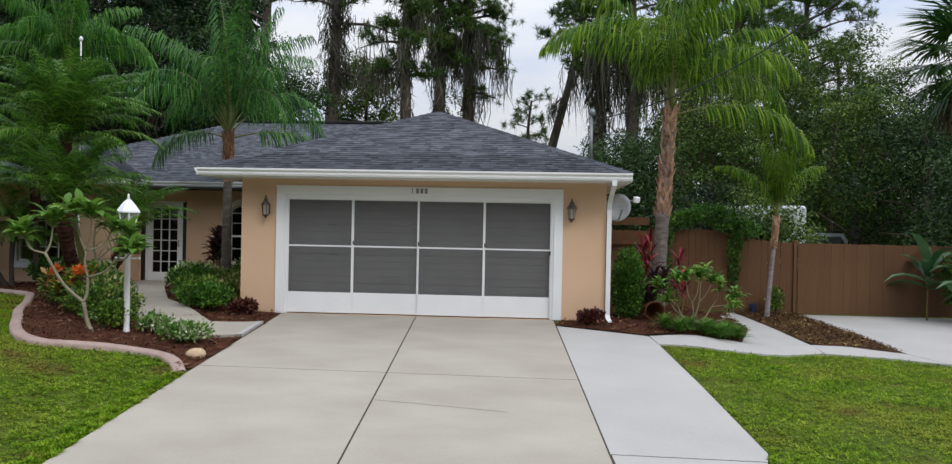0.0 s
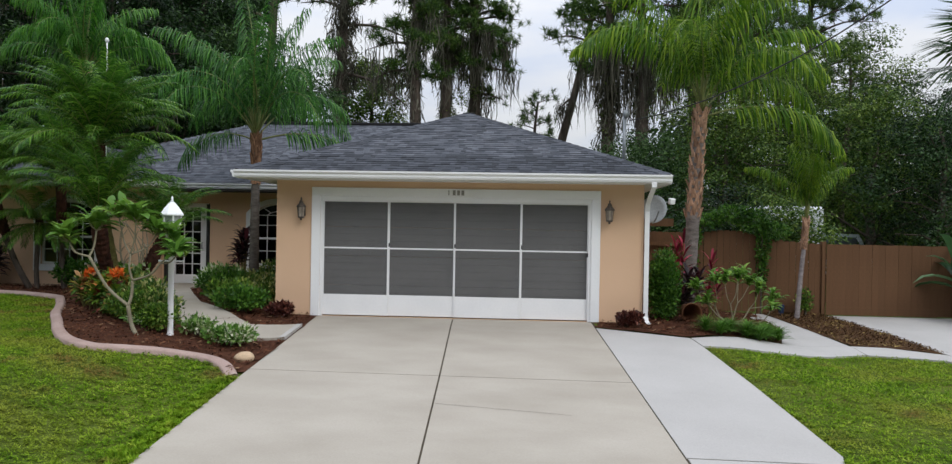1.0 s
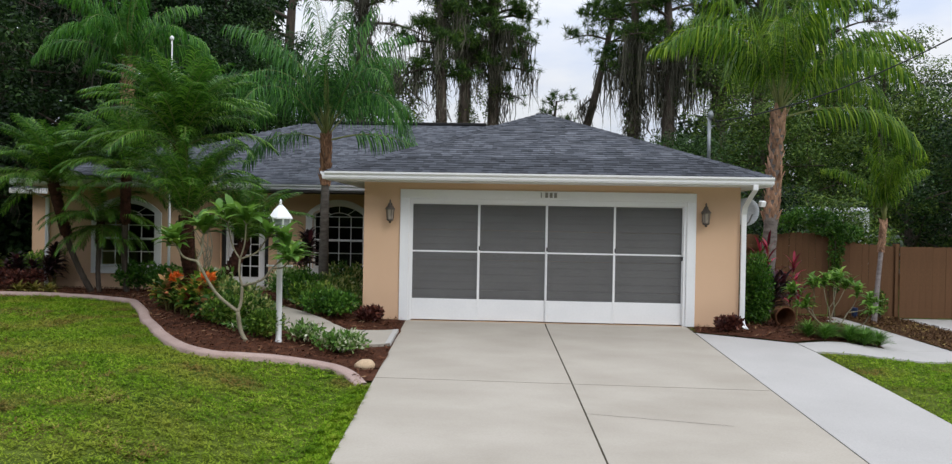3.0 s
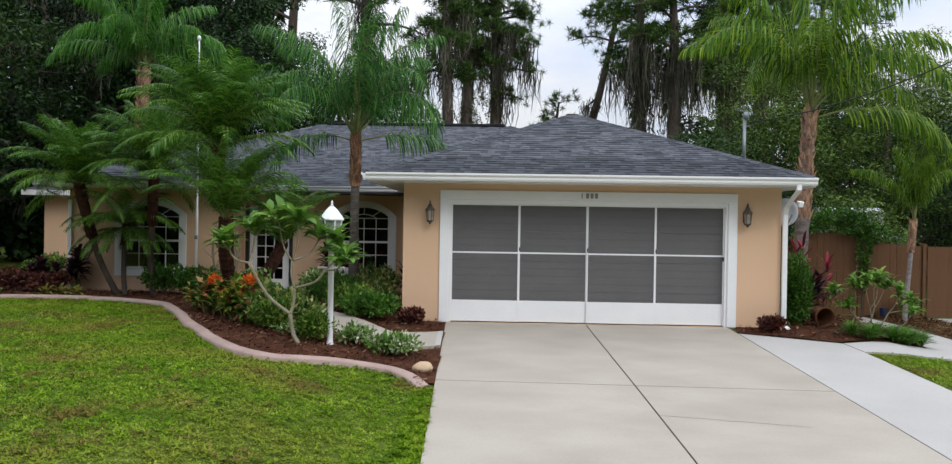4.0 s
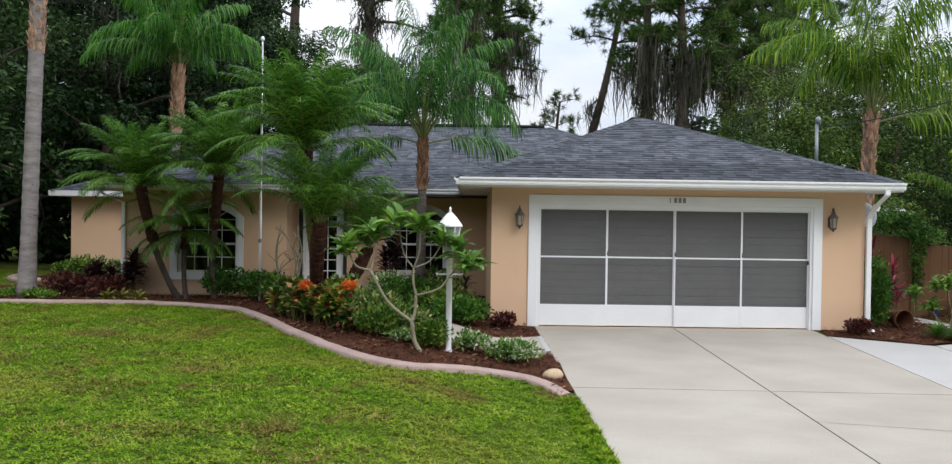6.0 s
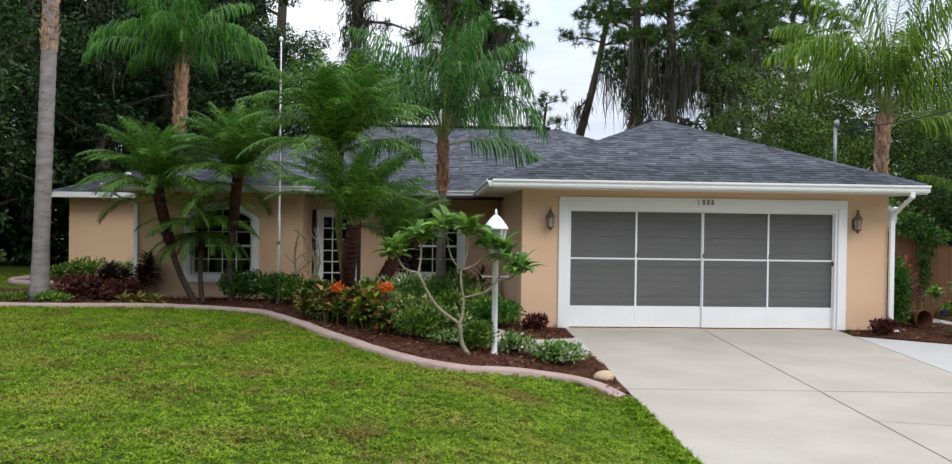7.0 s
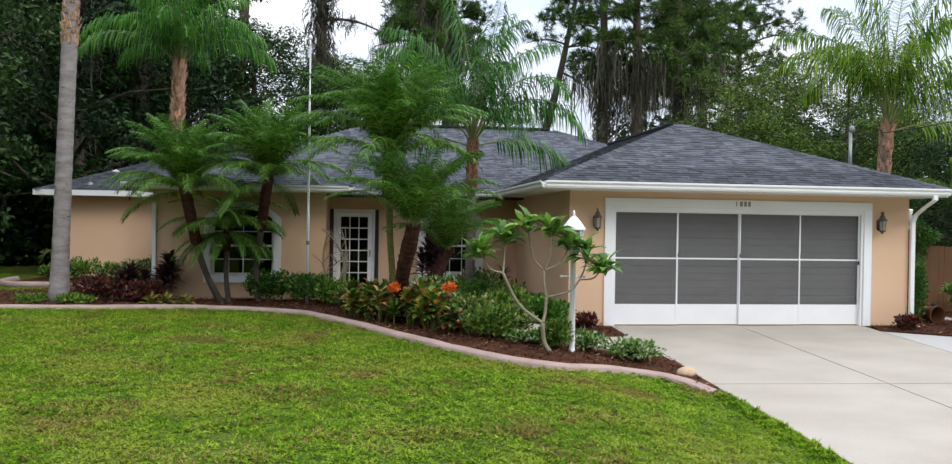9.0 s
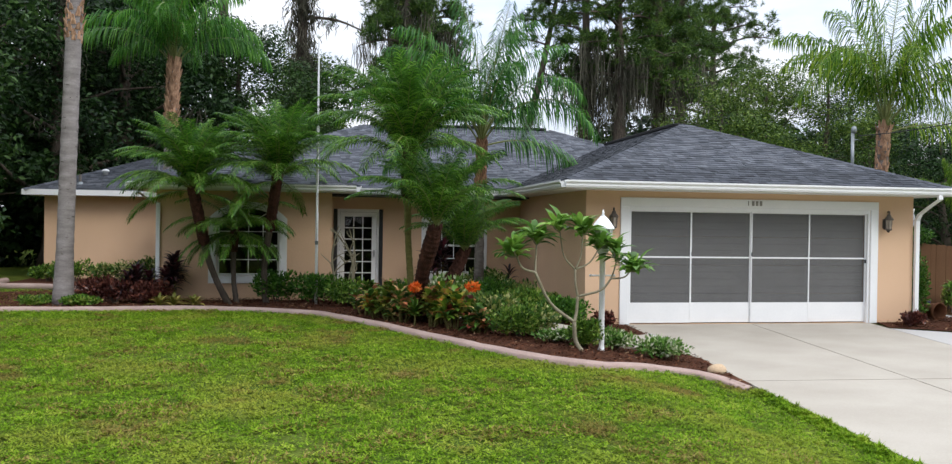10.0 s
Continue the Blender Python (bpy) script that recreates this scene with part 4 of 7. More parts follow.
def cap_line(a, b, w=0.15):
    """Overlapping cap shingles along a hip or ridge, each a piece of its own."""
    a, b = Vector(a), Vector(b)
    d = (b - a)
    n = max(1, int(d.length / 0.2))
    d.normalize()
    sd = d.cross(Vector((0, 0, 1))).normalized()
    u = Vector((0, 0, 1)) - d * d.z
    me = Soup().add([sd * w - u * 0.017, u * 0.028, -sd * w - u * 0.017, d * 0.23 + sd * w - u * 0.027, d * 0.23 + u * 0.018, d * 0.23 - sd * w - u * 0.027], [(0, 1, 4, 3), (1, 2, 5, 4), (0, 2, 1)]).mesh("cap_shingle", SHINGLE)
    hip = part("hip_cap", Soup().tube([a, b], 0.02, 4), ROOF_FELT, house)
    for k in range(n):
        part("cap_shingle", me, None, hip, at=Matrix.Translation(a + d * 0.2 * k))


for a, b in (((ex0, ey, EAVE), PEAK), ((ex1, ey, EAVE), PEAK), ((b_x0, b_ey, EAVE), (b_c, b_ey + b_half, b_top)), ((b_x1, b_ey, EAVE), (b_c, b_ey + b_half, b_top)),
             ((m_x1 - 3.7, m_ey + 3.7, EAVE + 3.7 * PITCH), (m_x1 - m_run, m_ridge_y, m_top)), ((w_x0, w_ey, EAVE), (w_x0 + 3.3, w_ey + 3.3, EAVE + 3.3 * PITCH))):
    cap_line(a, b)
vent = Soup().box(m_x0 + m_run + 0.2, m_x1 - m_run - 0.15, m_ridge_y - 0.14, m_ridge_y + 0.14, m_top - 0.02, m_top + 0.055, 0.012)
part("ridge_vent", vent, RIDGE_VENT, house, "black ridge vent")
part("ridge_vent", Soup().box(gx_m - 0.13, gx_m + 0.13, PEAK[1] + 0.25, g_meet - 0.2, g_top - 0.02, g_top + 0.05, 0.012), RIDGE_VENT, house, "black ridge vent")

# ---- gutters, fascia, soffits, downspouts ----
GUT = [(0.0, 0.0), (-0.07, 0.0), (-0.085, 0.03), (-0.085, 0.06), (-0.115, 0.095), (-0.115, 0.125), (-0.10, 0.125), (-0.10, 0.10), (-0.012, 0.10), (0.0, 0.125)]


def gutter_x(x0, x1, y, z=EAVE - 0.135):
    s = Soup().prism([(y + p[0], z + p[1]) for p in GUT], x0, x1, "x")
    return part("gutter", s, WHITE, house)


gutter_x(ex0 - 0.02, ex1 + 0.02, ey)
gutter_x(-7.28, -3.80, m_ey)
gutter_x(b_x0, b_x1, b_ey)
part("gutter", Soup().prism([(ex0 + p[0], EAVE - 0.135 + p[1]) for p in GUT], ey + 0.002, m_ey, "y"), WHITE, house)
part("gutter", Soup().prism([(b_x1 - p[0], EAVE - 0.135 + p[1]) for p in GUT], b_ey, m_ey, "y"), WHITE, house)
part("fascia", Soup().box(w_x0, -11.3, w_ey - 0.03, w_ey, EAVE - 0.145, EAVE + 0.01), WHITE, house)
part("fascia", Soup().box(w_x0 - 0.03, w_x0, w_ey - 0.03, w_ey + 6.6, EAVE - 0.145, EAVE + 0.01), WHITE, house)
part("fascia", Soup().box(ex1 - 0.005, ex1 + 0.02, ey + 0.002, 15.0, EAVE - 0.16, EAVE + 0.005), WHITE, house)
part("fascia", Soup().box(b_x0 - 0.02, b_x0 + 0.005, b_ey + 0.002, 15.0, EAVE - 0.16, EAVE + 0.005), WHITE, house)
SZ = WALL_TOP - 0.012
for x0, x1, y0, y1 in ((ex0, ex1, ey, 0.0), (ex0, G_L, 0.0, m_ey), (G_R, ex1, 0.0, 15.0), (b_x0, b_x1, b_ey, BAY_Y), (-7.79, G_L, m_ey, ENTRY_Y), (b_x0, -11.5, BAY_Y, 11.0), (-7.79, b_x1, BAY_Y, m_ey), (w_x0, -11.5, w_ey, WING_Y), (w_x0, -15.85, WING_Y, 16.8)):
    part("soffit", Soup().box(x0, x1, y0, y1, SZ, SZ + 0.02), SOFFIT, house)


def rect_pipe(pts, w=0.04, d=0.03):
    """A flattened pipe for a downspout."""
    s = Soup().tube(pts, 1.0, 4, True)
    n = 4
    c = [Vector(p) for p in pts]
    for i in range(len(pts)):
        for k, (u, v) in enumerate(((w, d), (-w, d), (-w, -d), (w, -d))):
            s.v[i * n + k] = (c[i].x + u, c[i].y + v, c[i].z)
    return s


part("downspout", rect_pipe([(3.44, ey - 0.05, EAVE - 0.13), (3.44, ey - 0.05, EAVE - 0.22), (3.42, -0.36, EAVE - 0.36), (3.41, -0.12, EAVE - 0.50), (3.41, -0.05, EAVE - 0.62), (3.41, -0.05, 0.13), (3.42, -0.09, 0.06), (3.46, -0.20, 0.01)]), WHITE, house, "white downspout with an elbow")
part("downspout", rect_pipe([(-11.75, b_ey + 0.02, EAVE - 0.13), (-11.75, b_ey + 0.02, EAVE - 0.24), (-11.66, BAY_Y - 0.18, EAVE - 0.34), (-11.46, BAY_Y - 0.05, EAVE - 0.44), (-11.46, BAY_Y - 0.05, 0.1)]), WHITE, house, "white downspout")
for x, y, h in ((-13.0, 12.2, 0.35), (-12.4, 12.6, 0.25)):
    z = EAVE + (y - w_ey) * PITCH
    part("vent_pipe", Soup().lathe([(0.06, -0.05), (0.06, 0.02), (0.035, 0.03), (0.035, h)], (x, y, z), 12), STEEL, house, "grey plumbing vent")

# ---- palms ----


def frond_mesh(name, length, e0, curl, pairs, ll, lw, droop, leaf_mat, vee=0.25, fwd=0.6, bare=0.14, seed=1, thick=0.022, plume=0.28):
    """One feather frond along +x: it leaves the trunk at e0 degrees and bows down by curl degrees; its leaflets hang by droop."""
    r = np.random.default_rng(seed)
    s = Soup()
    N, p, e, pts, dirs = 14, Vector((0, 0, 0)), radians(e0), [], []
    for i in range(N + 1):
        t = i / N
        a = e - radians(curl) * t ** 1.35
        d = Vector((math.cos(a), 0, math.sin(a)))
        pts.append(p.copy())
        dirs.append(d)
        p += d * length / N
    s.slot = 1
    s.tube(pts, [thick * (1 - 0.88 * i / N) for i in range(N + 1)], 5, False)
    s.slot = 0
    for k in range(pairs):
        t = bare + (1 - bare) * (k + 0.5) / pairs
        i = min(N - 1, int(t * N))
        b0 = pts[i].lerp(pts[i + 1], t * N - i)
        T = dirs[i]
        up = Vector((-T.z, 0, T.x))
        for sd in (-1, 1):
            L = ll * (0.35 + 0.65 * math.sin(math.pi * min(1.0, 0.16 + 0.80 * (t - bare) / (1 - bare)))) * r.uniform(0.85, 1.12)
            d = (Vector((0, sd, 0)) * r.uniform(0.8, 1.0) + T * (fwd + 0.5 * t) * r.uniform(0.85, 1.15) + up * (vee + r.uniform(-plume, plume))).normalized()
            dr = droop * r.uniform(0.75, 1.25)
            p, row = b0.copy(), []
            for j, wd in enumerate((0.45, 1.0, 0.8)):
                g = (d * (1 - 0.3 * j) + Vector((0, 0, -dr * (0.12 + 0.55 * j)))).normalized()
                w = (T - g * T.dot(g)).normalized() * lw * 0.5 * wd
                row += [p - w, p + w]
                p = p + g * L / 3
            s.add(row + [p], [(0, 1, 3, 2), (2, 3, 5, 4), (4, 5, 6)])
    me = s.mesh(name, leaf_mat, RACHIS)
    return me


def ringed_trunk(path, r0, r1, seed, flare=1.25, rough=0.02, step_len=0.12, n=14):
    """A trunk along a smooth path, with shallow rings."""
    s = Soup()
    c = curve_through(path, 8)
    line = [Vector(c[0])]
    for a, b in zip(c, c[1:]):
        a, b = Vector(a), Vector(b)
        k = max(1, int((b - a).length / step_len))
        line += [a.lerp(b, (j + 1) / k) for j in range(k)]
    m = len(line)
    rad = []
    for i in range(m):
        t = i / (m - 1)
        rr = r0 + (r1 - r0) * t
        rr *= 1 + (flare - 1) * max(0.0, 1 - t * 6) ** 2
        rad.append(rr * (1 + rough * (1 if i % 2 else -1) + rough * noise.noise((i * 0.7, seed, 0))))
    s.tube(line, rad, n)
    return s


def boots(path, r, count, seed, size=0.2, open_angle=0.35):
    """Old leaf bases standing off a trunk."""
    q = np.random.default_rng(seed)
    s = Soup()
    c = [Vector(p) for p in curve_through(path, 6)]
    for k in range(count):
        t = (k + 0.5) / count
        i = min(len(c) - 2, int(t * (len(c) - 1)))
        p = c[i].lerp(c[i + 1], t * (len(c) - 1) - i)
        a = k * 2.4 + q.uniform(-0.2, 0.2)
        o = Vector((math.cos(a), math.sin(a), 0))
        sd = Vector((-math.sin(a), math.cos(a), 0))
        L, w = size * q.uniform(0.7, 1.3), size * q.uniform(0.28, 0.42)
        b = p + o * r * 0.86
        tip = b + Vector((0, 0, 1)) * L + o * L * open_angle * q.uniform(0.4, 1.4)
        s.add([b - sd * w, b + sd * w, tip + sd * w * 0.35, tip - sd * w * 0.35, b - sd * w * 0.8 + o * 0.03, b + sd * w * 0.8 + o * 0.03, tip + sd * w * 0.3 + o * 0.012, tip - sd * w * 0.3 + o * 0.012],
              [(4, 5, 6, 7), (0, 4, 7, 3), (5, 1, 2, 6), (3, 7, 6, 2), (1, 0, 3, 2), (0, 1, 5, 4)])
    return s


def crown(parent, top, meshes, rows, seed, base_turn=0.0, scale=1.0):
    """Fronds round a trunk's top. rows: (mesh index, how many or the azimuths, height offset)."""
    q = np.random.default_rng(seed)
    a = base_turn
    for mi, count, dz in rows:
        turns = [radians(c) for c in count] if isinstance(count, tuple) else []
        for k in range(len(turns) or count):
            a = turns[k] if turns else a + (2.39996 if count > 4 else 2 * math.pi / count)
            sc = scale * q.uniform(0.88, 1.1)
            m = Matrix.Translation((top[0], top[1], top[2] + dz + q.uniform(-0.04, 0.04))) @ Euler((q.uniform(-0.18, 0.18), q.uniform(-0.10, 0.10), a + q.uniform(-0.2, 0.2))).to_matrix().to_4x4() @ Matrix.Diagonal((sc, sc, sc, 1))
            part("frond", meshes[mi], None, parent, at=m)


def queen_set(prefix, mat, L, ll, droop=2.2, lw=0.022, pairs=84):
    spec = ((86, 30, 1.0), (78, 85, 1.05), (68, 125, 1.05), (52, 120, 1.0), (18, 80, 0.85))
    return [frond_mesh(f"{prefix}_frond", L * k, e, c, pairs, ll, lw, droop, mat, seed=i + 3, bare=0.2, vee=0.25, fwd=0.5, plume=0.55) for i, (e, c, k) in enumerate(spec)]


Q_MID = queen_set("palm", QUEEN, 3.0, 0.74, 2.0, 0.024, 66)
Q_BIG = queen_set("tall_palm", QUEEN_SUN, 3.6, 0.88, 2.2, 0.030, 72)
Q_BACK = queen_set("back_palm", QUEEN_BACK, 3.0, 0.80, 2.4, 0.028, 64)
PYG = [frond_mesh("date_palm_frond", 1.62 * k, e, c, 64, 0.31, 0.0130, 0.55, PYGMY, vee=0.22, fwd=0.50, bare=0.10, plume=0.07, seed=20 + i, thick=0.012)
       for i, (e, c, k) in enumerate(((85, 46, 0.88), (74, 70, 1.02), (57, 86, 1.05), (30, 84, 1.0), (-5, 65, 0.85)))]


def queen_palm(label, base, tip, r0, r1, meshes, rows, seed, boot_from=0.6, turn=0.0, bend=0.0, scale=1.0, boot_size=0.24, bark=None):
    z0 = ground_z(base[0], base[1])
    t = thing("palm_tree", label, "palm tree", (base[0], base[1], z0 - 0.02))
    dx, dy, h = tip[0] - base[0], tip[1] - base[1], tip[2] - z0
    path = [(0, 0, 0), (dx * 0.3 + bend, dy * 0.3, h * 0.33), (dx * 0.7 + bend, dy * 0.7, h * 0.7), (dx, dy, h)]
    part("trunk", ringed_trunk(path, r0, r1, seed, rough=0.05 if bark else 0.02), bark or BARK_GREY, t, smooth=True)
    if bark is not BARK_DULL:
        sc, q = Soup(), np.random.default_rng(seed + 500)
        line = [Vector(p) for p in curve_through(path, 8)]
        for k in range(int(h * 9)):
            u = q.uniform(0.02, boot_from)
            i = min(len(line) - 2, int(u * (len(line) - 1)))
            c = line[i].lerp(line[i + 1], u * (len(line) - 1) - i)
            rr, a0, da, hz = (r0 + (r1 - r0) * u) * 1.03, q.uniform(0, 6.283), q.uniform(0.12, 0.55), q.uniform(0.006, 0.016)
            ring = [(c.x + rr * math.cos(a0 + da * j / 3), c.y + rr * math.sin(a0 + da * j / 3)) for j in range(4)]
            sc.add([(x, y, c.z) for x, y in ring] + [(x, y, c.z + hz * (1, 1.6, 1.3, 0.5)[j]) for j, (x, y) in enumerate(ring)], [(j, j + 1, j + 5, j + 4) for j in range(3)])
        part("bark_scarring", sc, BARK_DULL, t, "dark leaf scars round the trunk", "stuff")
    up = [tuple(a + (b - a) * (boot_from - 0.33) / 0.37 for a, b in zip(path[1], path[2]))] if boot_from < 0.7 else [path[2]]
    part("shaggy_sheath", boots(up + [path[2]] * (boot_from < 0.7) + [path[3]], r1 * 1.06, 110, seed, boot_size), BARK_BOOT_DARK if bark is BARK_DULL else BARK_BOOT, t, "brown shaggy old leaf bases", "stuff")
    part("spear_leaf", Soup().tube([(dx, dy, h - 0.1), (dx + 0.02, dy, h + 0.4), (dx + 0.03, dy + 0.02, h + 1.1 * scale)], [r1 * 0.8, 0.05, 0.01], 8), RACHIS, t, smooth=True)
    crown(t, (dx, dy, h), meshes, rows, seed, turn, scale)
    return t


queen_palm("queen palm with a ringed grey trunk before the entry window", (-4.68, 3.05), (-4.66, 3.03, 3.55), 0.116, 0.076, Q_MID, ((0, 3, 0.15), (1, 5, 0.08), (2, 7, 0.0), (3, 4, -0.06), (4, (170, 20), -0.1)), 5, 0.70, turn=0.4, bark=BARK_DULL, boot_size=0.16)
queen_palm("tall queen palm with a brown shaggy trunk beside the garage", (4.70, 3.1), (4.92, 3.12, 4.20), 0.165, 0.115, Q_BIG, ((0, (40, 160, 280), 0.2), (1, (0, 75, 130, 215, 310), 0.1), (2, (178, 205, 5, 345, 95, 255), 0.0), (3, (15, 300), -0.06), (4, (350,), -0.12)), 9, 0.45, turn=1.0, boot_size=0.19, bark=BARK_MID)
queen_palm("queen palm rising behind the house roof", (-12.35, 9.6), (-12.1, 9.5, 6.1), 0.17, 0.13, Q_BACK, ((0, 3, 0.2), (1, 6, 0.1), (2, 8, 0.0), (3, 5, -0.08)), 14, 0.75, turn=2.0)
queen_palm("tall grey queen palm trunk on the lawn, its crown high above", (-13.0, 3.0), (-12.75, 3.05, 9.2), 0.165, 0.14, Q_BACK, ((0, 5, 0.2), (1, 7, 0.1), (2, 4, 0.0)), 21, 0.57, turn=0.7, boot_size=0.15)
queen_palm("young slender palm in the mulch before the fence", (7.08, 3.4), (7.26, 3.45, 1.95), 0.055, 0.042, Q_BIG, ((0, 6, 0.1), (1, 5, 0.05)), 33, 0.9, turn=0.2, scale=0.46, boot_size=0.08)


def stem_soup(path, radii, seed, sides=11):
    """A stem along a smooth path whose girth swells and shrinks, with shallow uneven rings."""
    c = curve_through(path, 10)
    n, m = len(c), len(radii) - 1
    out = []
    for i in range(n):
        u = i / (n - 1) * m
        a = min(m - 1, int(u))
        g = radii[a] + (radii[a + 1] - radii[a]) * (u - a)
        out.append(g * (1 + (0.05 if i % 2 else -0.03) + 0.06 * noise.noise((i * 0.6, seed, 0))))
    return Soup().tube(c, out, sides)


def date_palm(label, base, stems, seed):
    """A clump of stems. stems: points of the stem, their radii, how many points from the foot are bare, bark, frond scale, rows of fronds."""
    z0 = ground_z(base[0], base[1]) - 0.02
    t = thing("date_palm", label, "palm tree", (base[0], base[1], z0))
    for k, (pts, radii, bare, bark, sc, rows) in enumerate(stems):
        path = [(x - base[0], y - base[1], z - z0) for x, y, z in pts]
        part("stem", stem_soup(path, radii, seed + k), bark, t)
        upper, girth = path[bare:], radii[bare:]
        part("fibre_sleeve", boots(upper, sum(girth) / len(girth) * 1.02, 60 * len(upper), seed + k, 0.075, 0.28), BARK_DARK, t, "dark fibrous leaf bases", "stuff")
        if len(upper) > 1 and bare:
            part("fibre_trunk", stem_soup(upper, [g * 1.06 for g in girth], seed + k + 90), BARK_DARK, t, "dark fibrous upper stem")
        crown(t, path[-1], PYG, rows, seed + 7 * k, k * 1.3, sc)
    return t


FULL = ((0, 8, 0.06), (1, 20, 0.03), (2, 22, 0.0), (3, 14, -0.05), (4, 2, -0.1))
date_palm("pygmy date palms leaning over the window shrubs", (-9.75, 3.2),
          [([(-9.84, 3.21, 0.04), (-10.12, 3.12, 0.62), (-10.33, 2.98, 1.30), (-10.45, 2.86, 1.95), (-10.53, 2.77, 2.45)], [0.072, 0.062, 0.066, 0.100, 0.112], 2, BARK_TREE, 1.0, FULL),
           ([(-9.12, 3.32, 0.04), (-9.17, 3.26, 0.8), (-9.06, 3.05, 1.6), (-8.96, 2.85, 2.2), (-8.88, 2.73, 2.72)], [0.07, 0.060, 0.070, 0.095, 0.10], 2, BARK_TREE, 1.05, FULL),
           ([(-9.70, 3.22, 0.04), (-9.78, 3.30, 0.55), (-9.80, 3.38, 1.15), (-9.78, 3.40, 1.60)], [0.060, 0.050, 0.056, 0.066], 2, BARK_TREE, 0.86, ((2, 5, 0.03), (3, 14, 0.0), (4, 15, -0.05)))], 41)
LOW = ((0, 6, 0.06), (1, 13, 0.03), (2, 12, 0.0))
HIGH = ((0, 6, 0.06), (1, 19, 0.03), (2, 15, 0.0))
TALL = ((0, 12, 0.06), (1, 26, 0.04), (2, 22, 0.0), (3, 8, -0.04))
date_palm("date palm clump: a slender olive stem, two thick dark trunks", (-6.35, 0.2),
          [([(-6.36, 0.33, 0.04), (-6.40, 0.28, 0.75), (-6.47, 0.10, 1.55), (-6.50, -0.08, 2.25), (-6.51, -0.20, 2.62), (-6.50, -0.24, 2.98)], [0.075, 0.060, 0.056, 0.066, 0.115, 0.120], 3, BARK_STEM, 1.15, TALL),
           ([(-6.24, 0.02, 0.04), (-6.27, -0.14, 0.50), (-6.25, -0.45, 0.98), (-6.17, -0.76, 1.44), (-6.11, -0.95, 1.74)], [0.070, 0.072, 0.118, 0.138, 0.098], 0, BARK_DARK, 0.98, HIGH),
           ([(-6.02, 0.12, 0.04), (-5.84, 0.10, 0.55), (-5.60, 0.12, 0.98), (-5.44, 0.15, 1.30)], [0.07, 0.085, 0.115, 0.085], 0, BARK_DARK, 0.82, LOW)], 52)

# fan palm beside the parking pad
def fan_leaf(name, radius, seed, mat):
    r = np.random.default_rng(seed)
    s = Soup()
    s.slot = 1
    s.tube([(0, 0, 0), (0.5, 0, 0.12), (1.0, 0, 0.05)], [0.022, 0.016, 0.012], 5, False)
    s.slot = 0
    for k in range(38):
        a = radians(-118 + 236 * k / 37)
        d = Vector((math.cos(a), math.sin(a), 0.12 * r.uniform(-1, 1)))
        L = radius * (0.72 + 0.28 * math.cos(a)) * r.uniform(0.9, 1.05)
        b = Vector((1.0, 0, 0.05))
        m = b + d * L * 0.55 + Vector((0, 0, 0.03 - 0.1 * abs(math.sin(a))))
        e = m + (d + Vector((0, 0, -0.55))).normalized() * L * 0.45
        w = Vector((-d.y, d.x, 0)) * 0.03
        s.add([b - w * 0.2, b + w * 0.2, m + w, m - w, e], [(0, 1, 2, 3), (3, 2, 4)])
    return s.mesh(name, mat, RACHIS)


FAN = [fan_leaf("fan_leaf", 1.15, 5, FAN_LEAF), fan_leaf("fan_leaf", 1.05, 6, FAN_LEAF), fan_leaf("dead_fan_leaf", 1.0, 7, FAN_DEAD)]
fan = thing("fan_palm", "cabbage palm with drooping fan leaves beside the parking pad", "palm tree", (11.6, 3.6, ground_z(11.6, 3.6) - 0.02))
part("trunk", ringed_trunk([(0, 0, 0), (0.05, 0, 1.9), (0.0, 0.05, 3.9), (0, 0, 5.6)], 0.20, 0.19, 3), BARK_GREY, fan, smooth=True)
part("shaggy_sheath", boots([(0.0, 0.05, 3.6), (0, 0, 5.7)], 0.21, 50, 8, 0.35, 0.6), BARK_BOOT, fan, "crossed old leaf bases", "stuff")
q = np.random.default_rng(77)
for k in range(46):
    el = radians(66 - 146 * k / 45)
    m = Matrix.Translation((0, 0, 5.65)) @ Euler((0, -el, 2.39996 * k + q.uniform(-0.2, 0.2))).to_matrix().to_4x4() @ Matrix.Diagonal((1.05, 1.05, 1.05, 1))
    part("frond", FAN[k % 2 if k < 37 else 2], None, fan, "" if k < 37 else "dead brown fan leaf", at=m)

# ---- shrubs ----


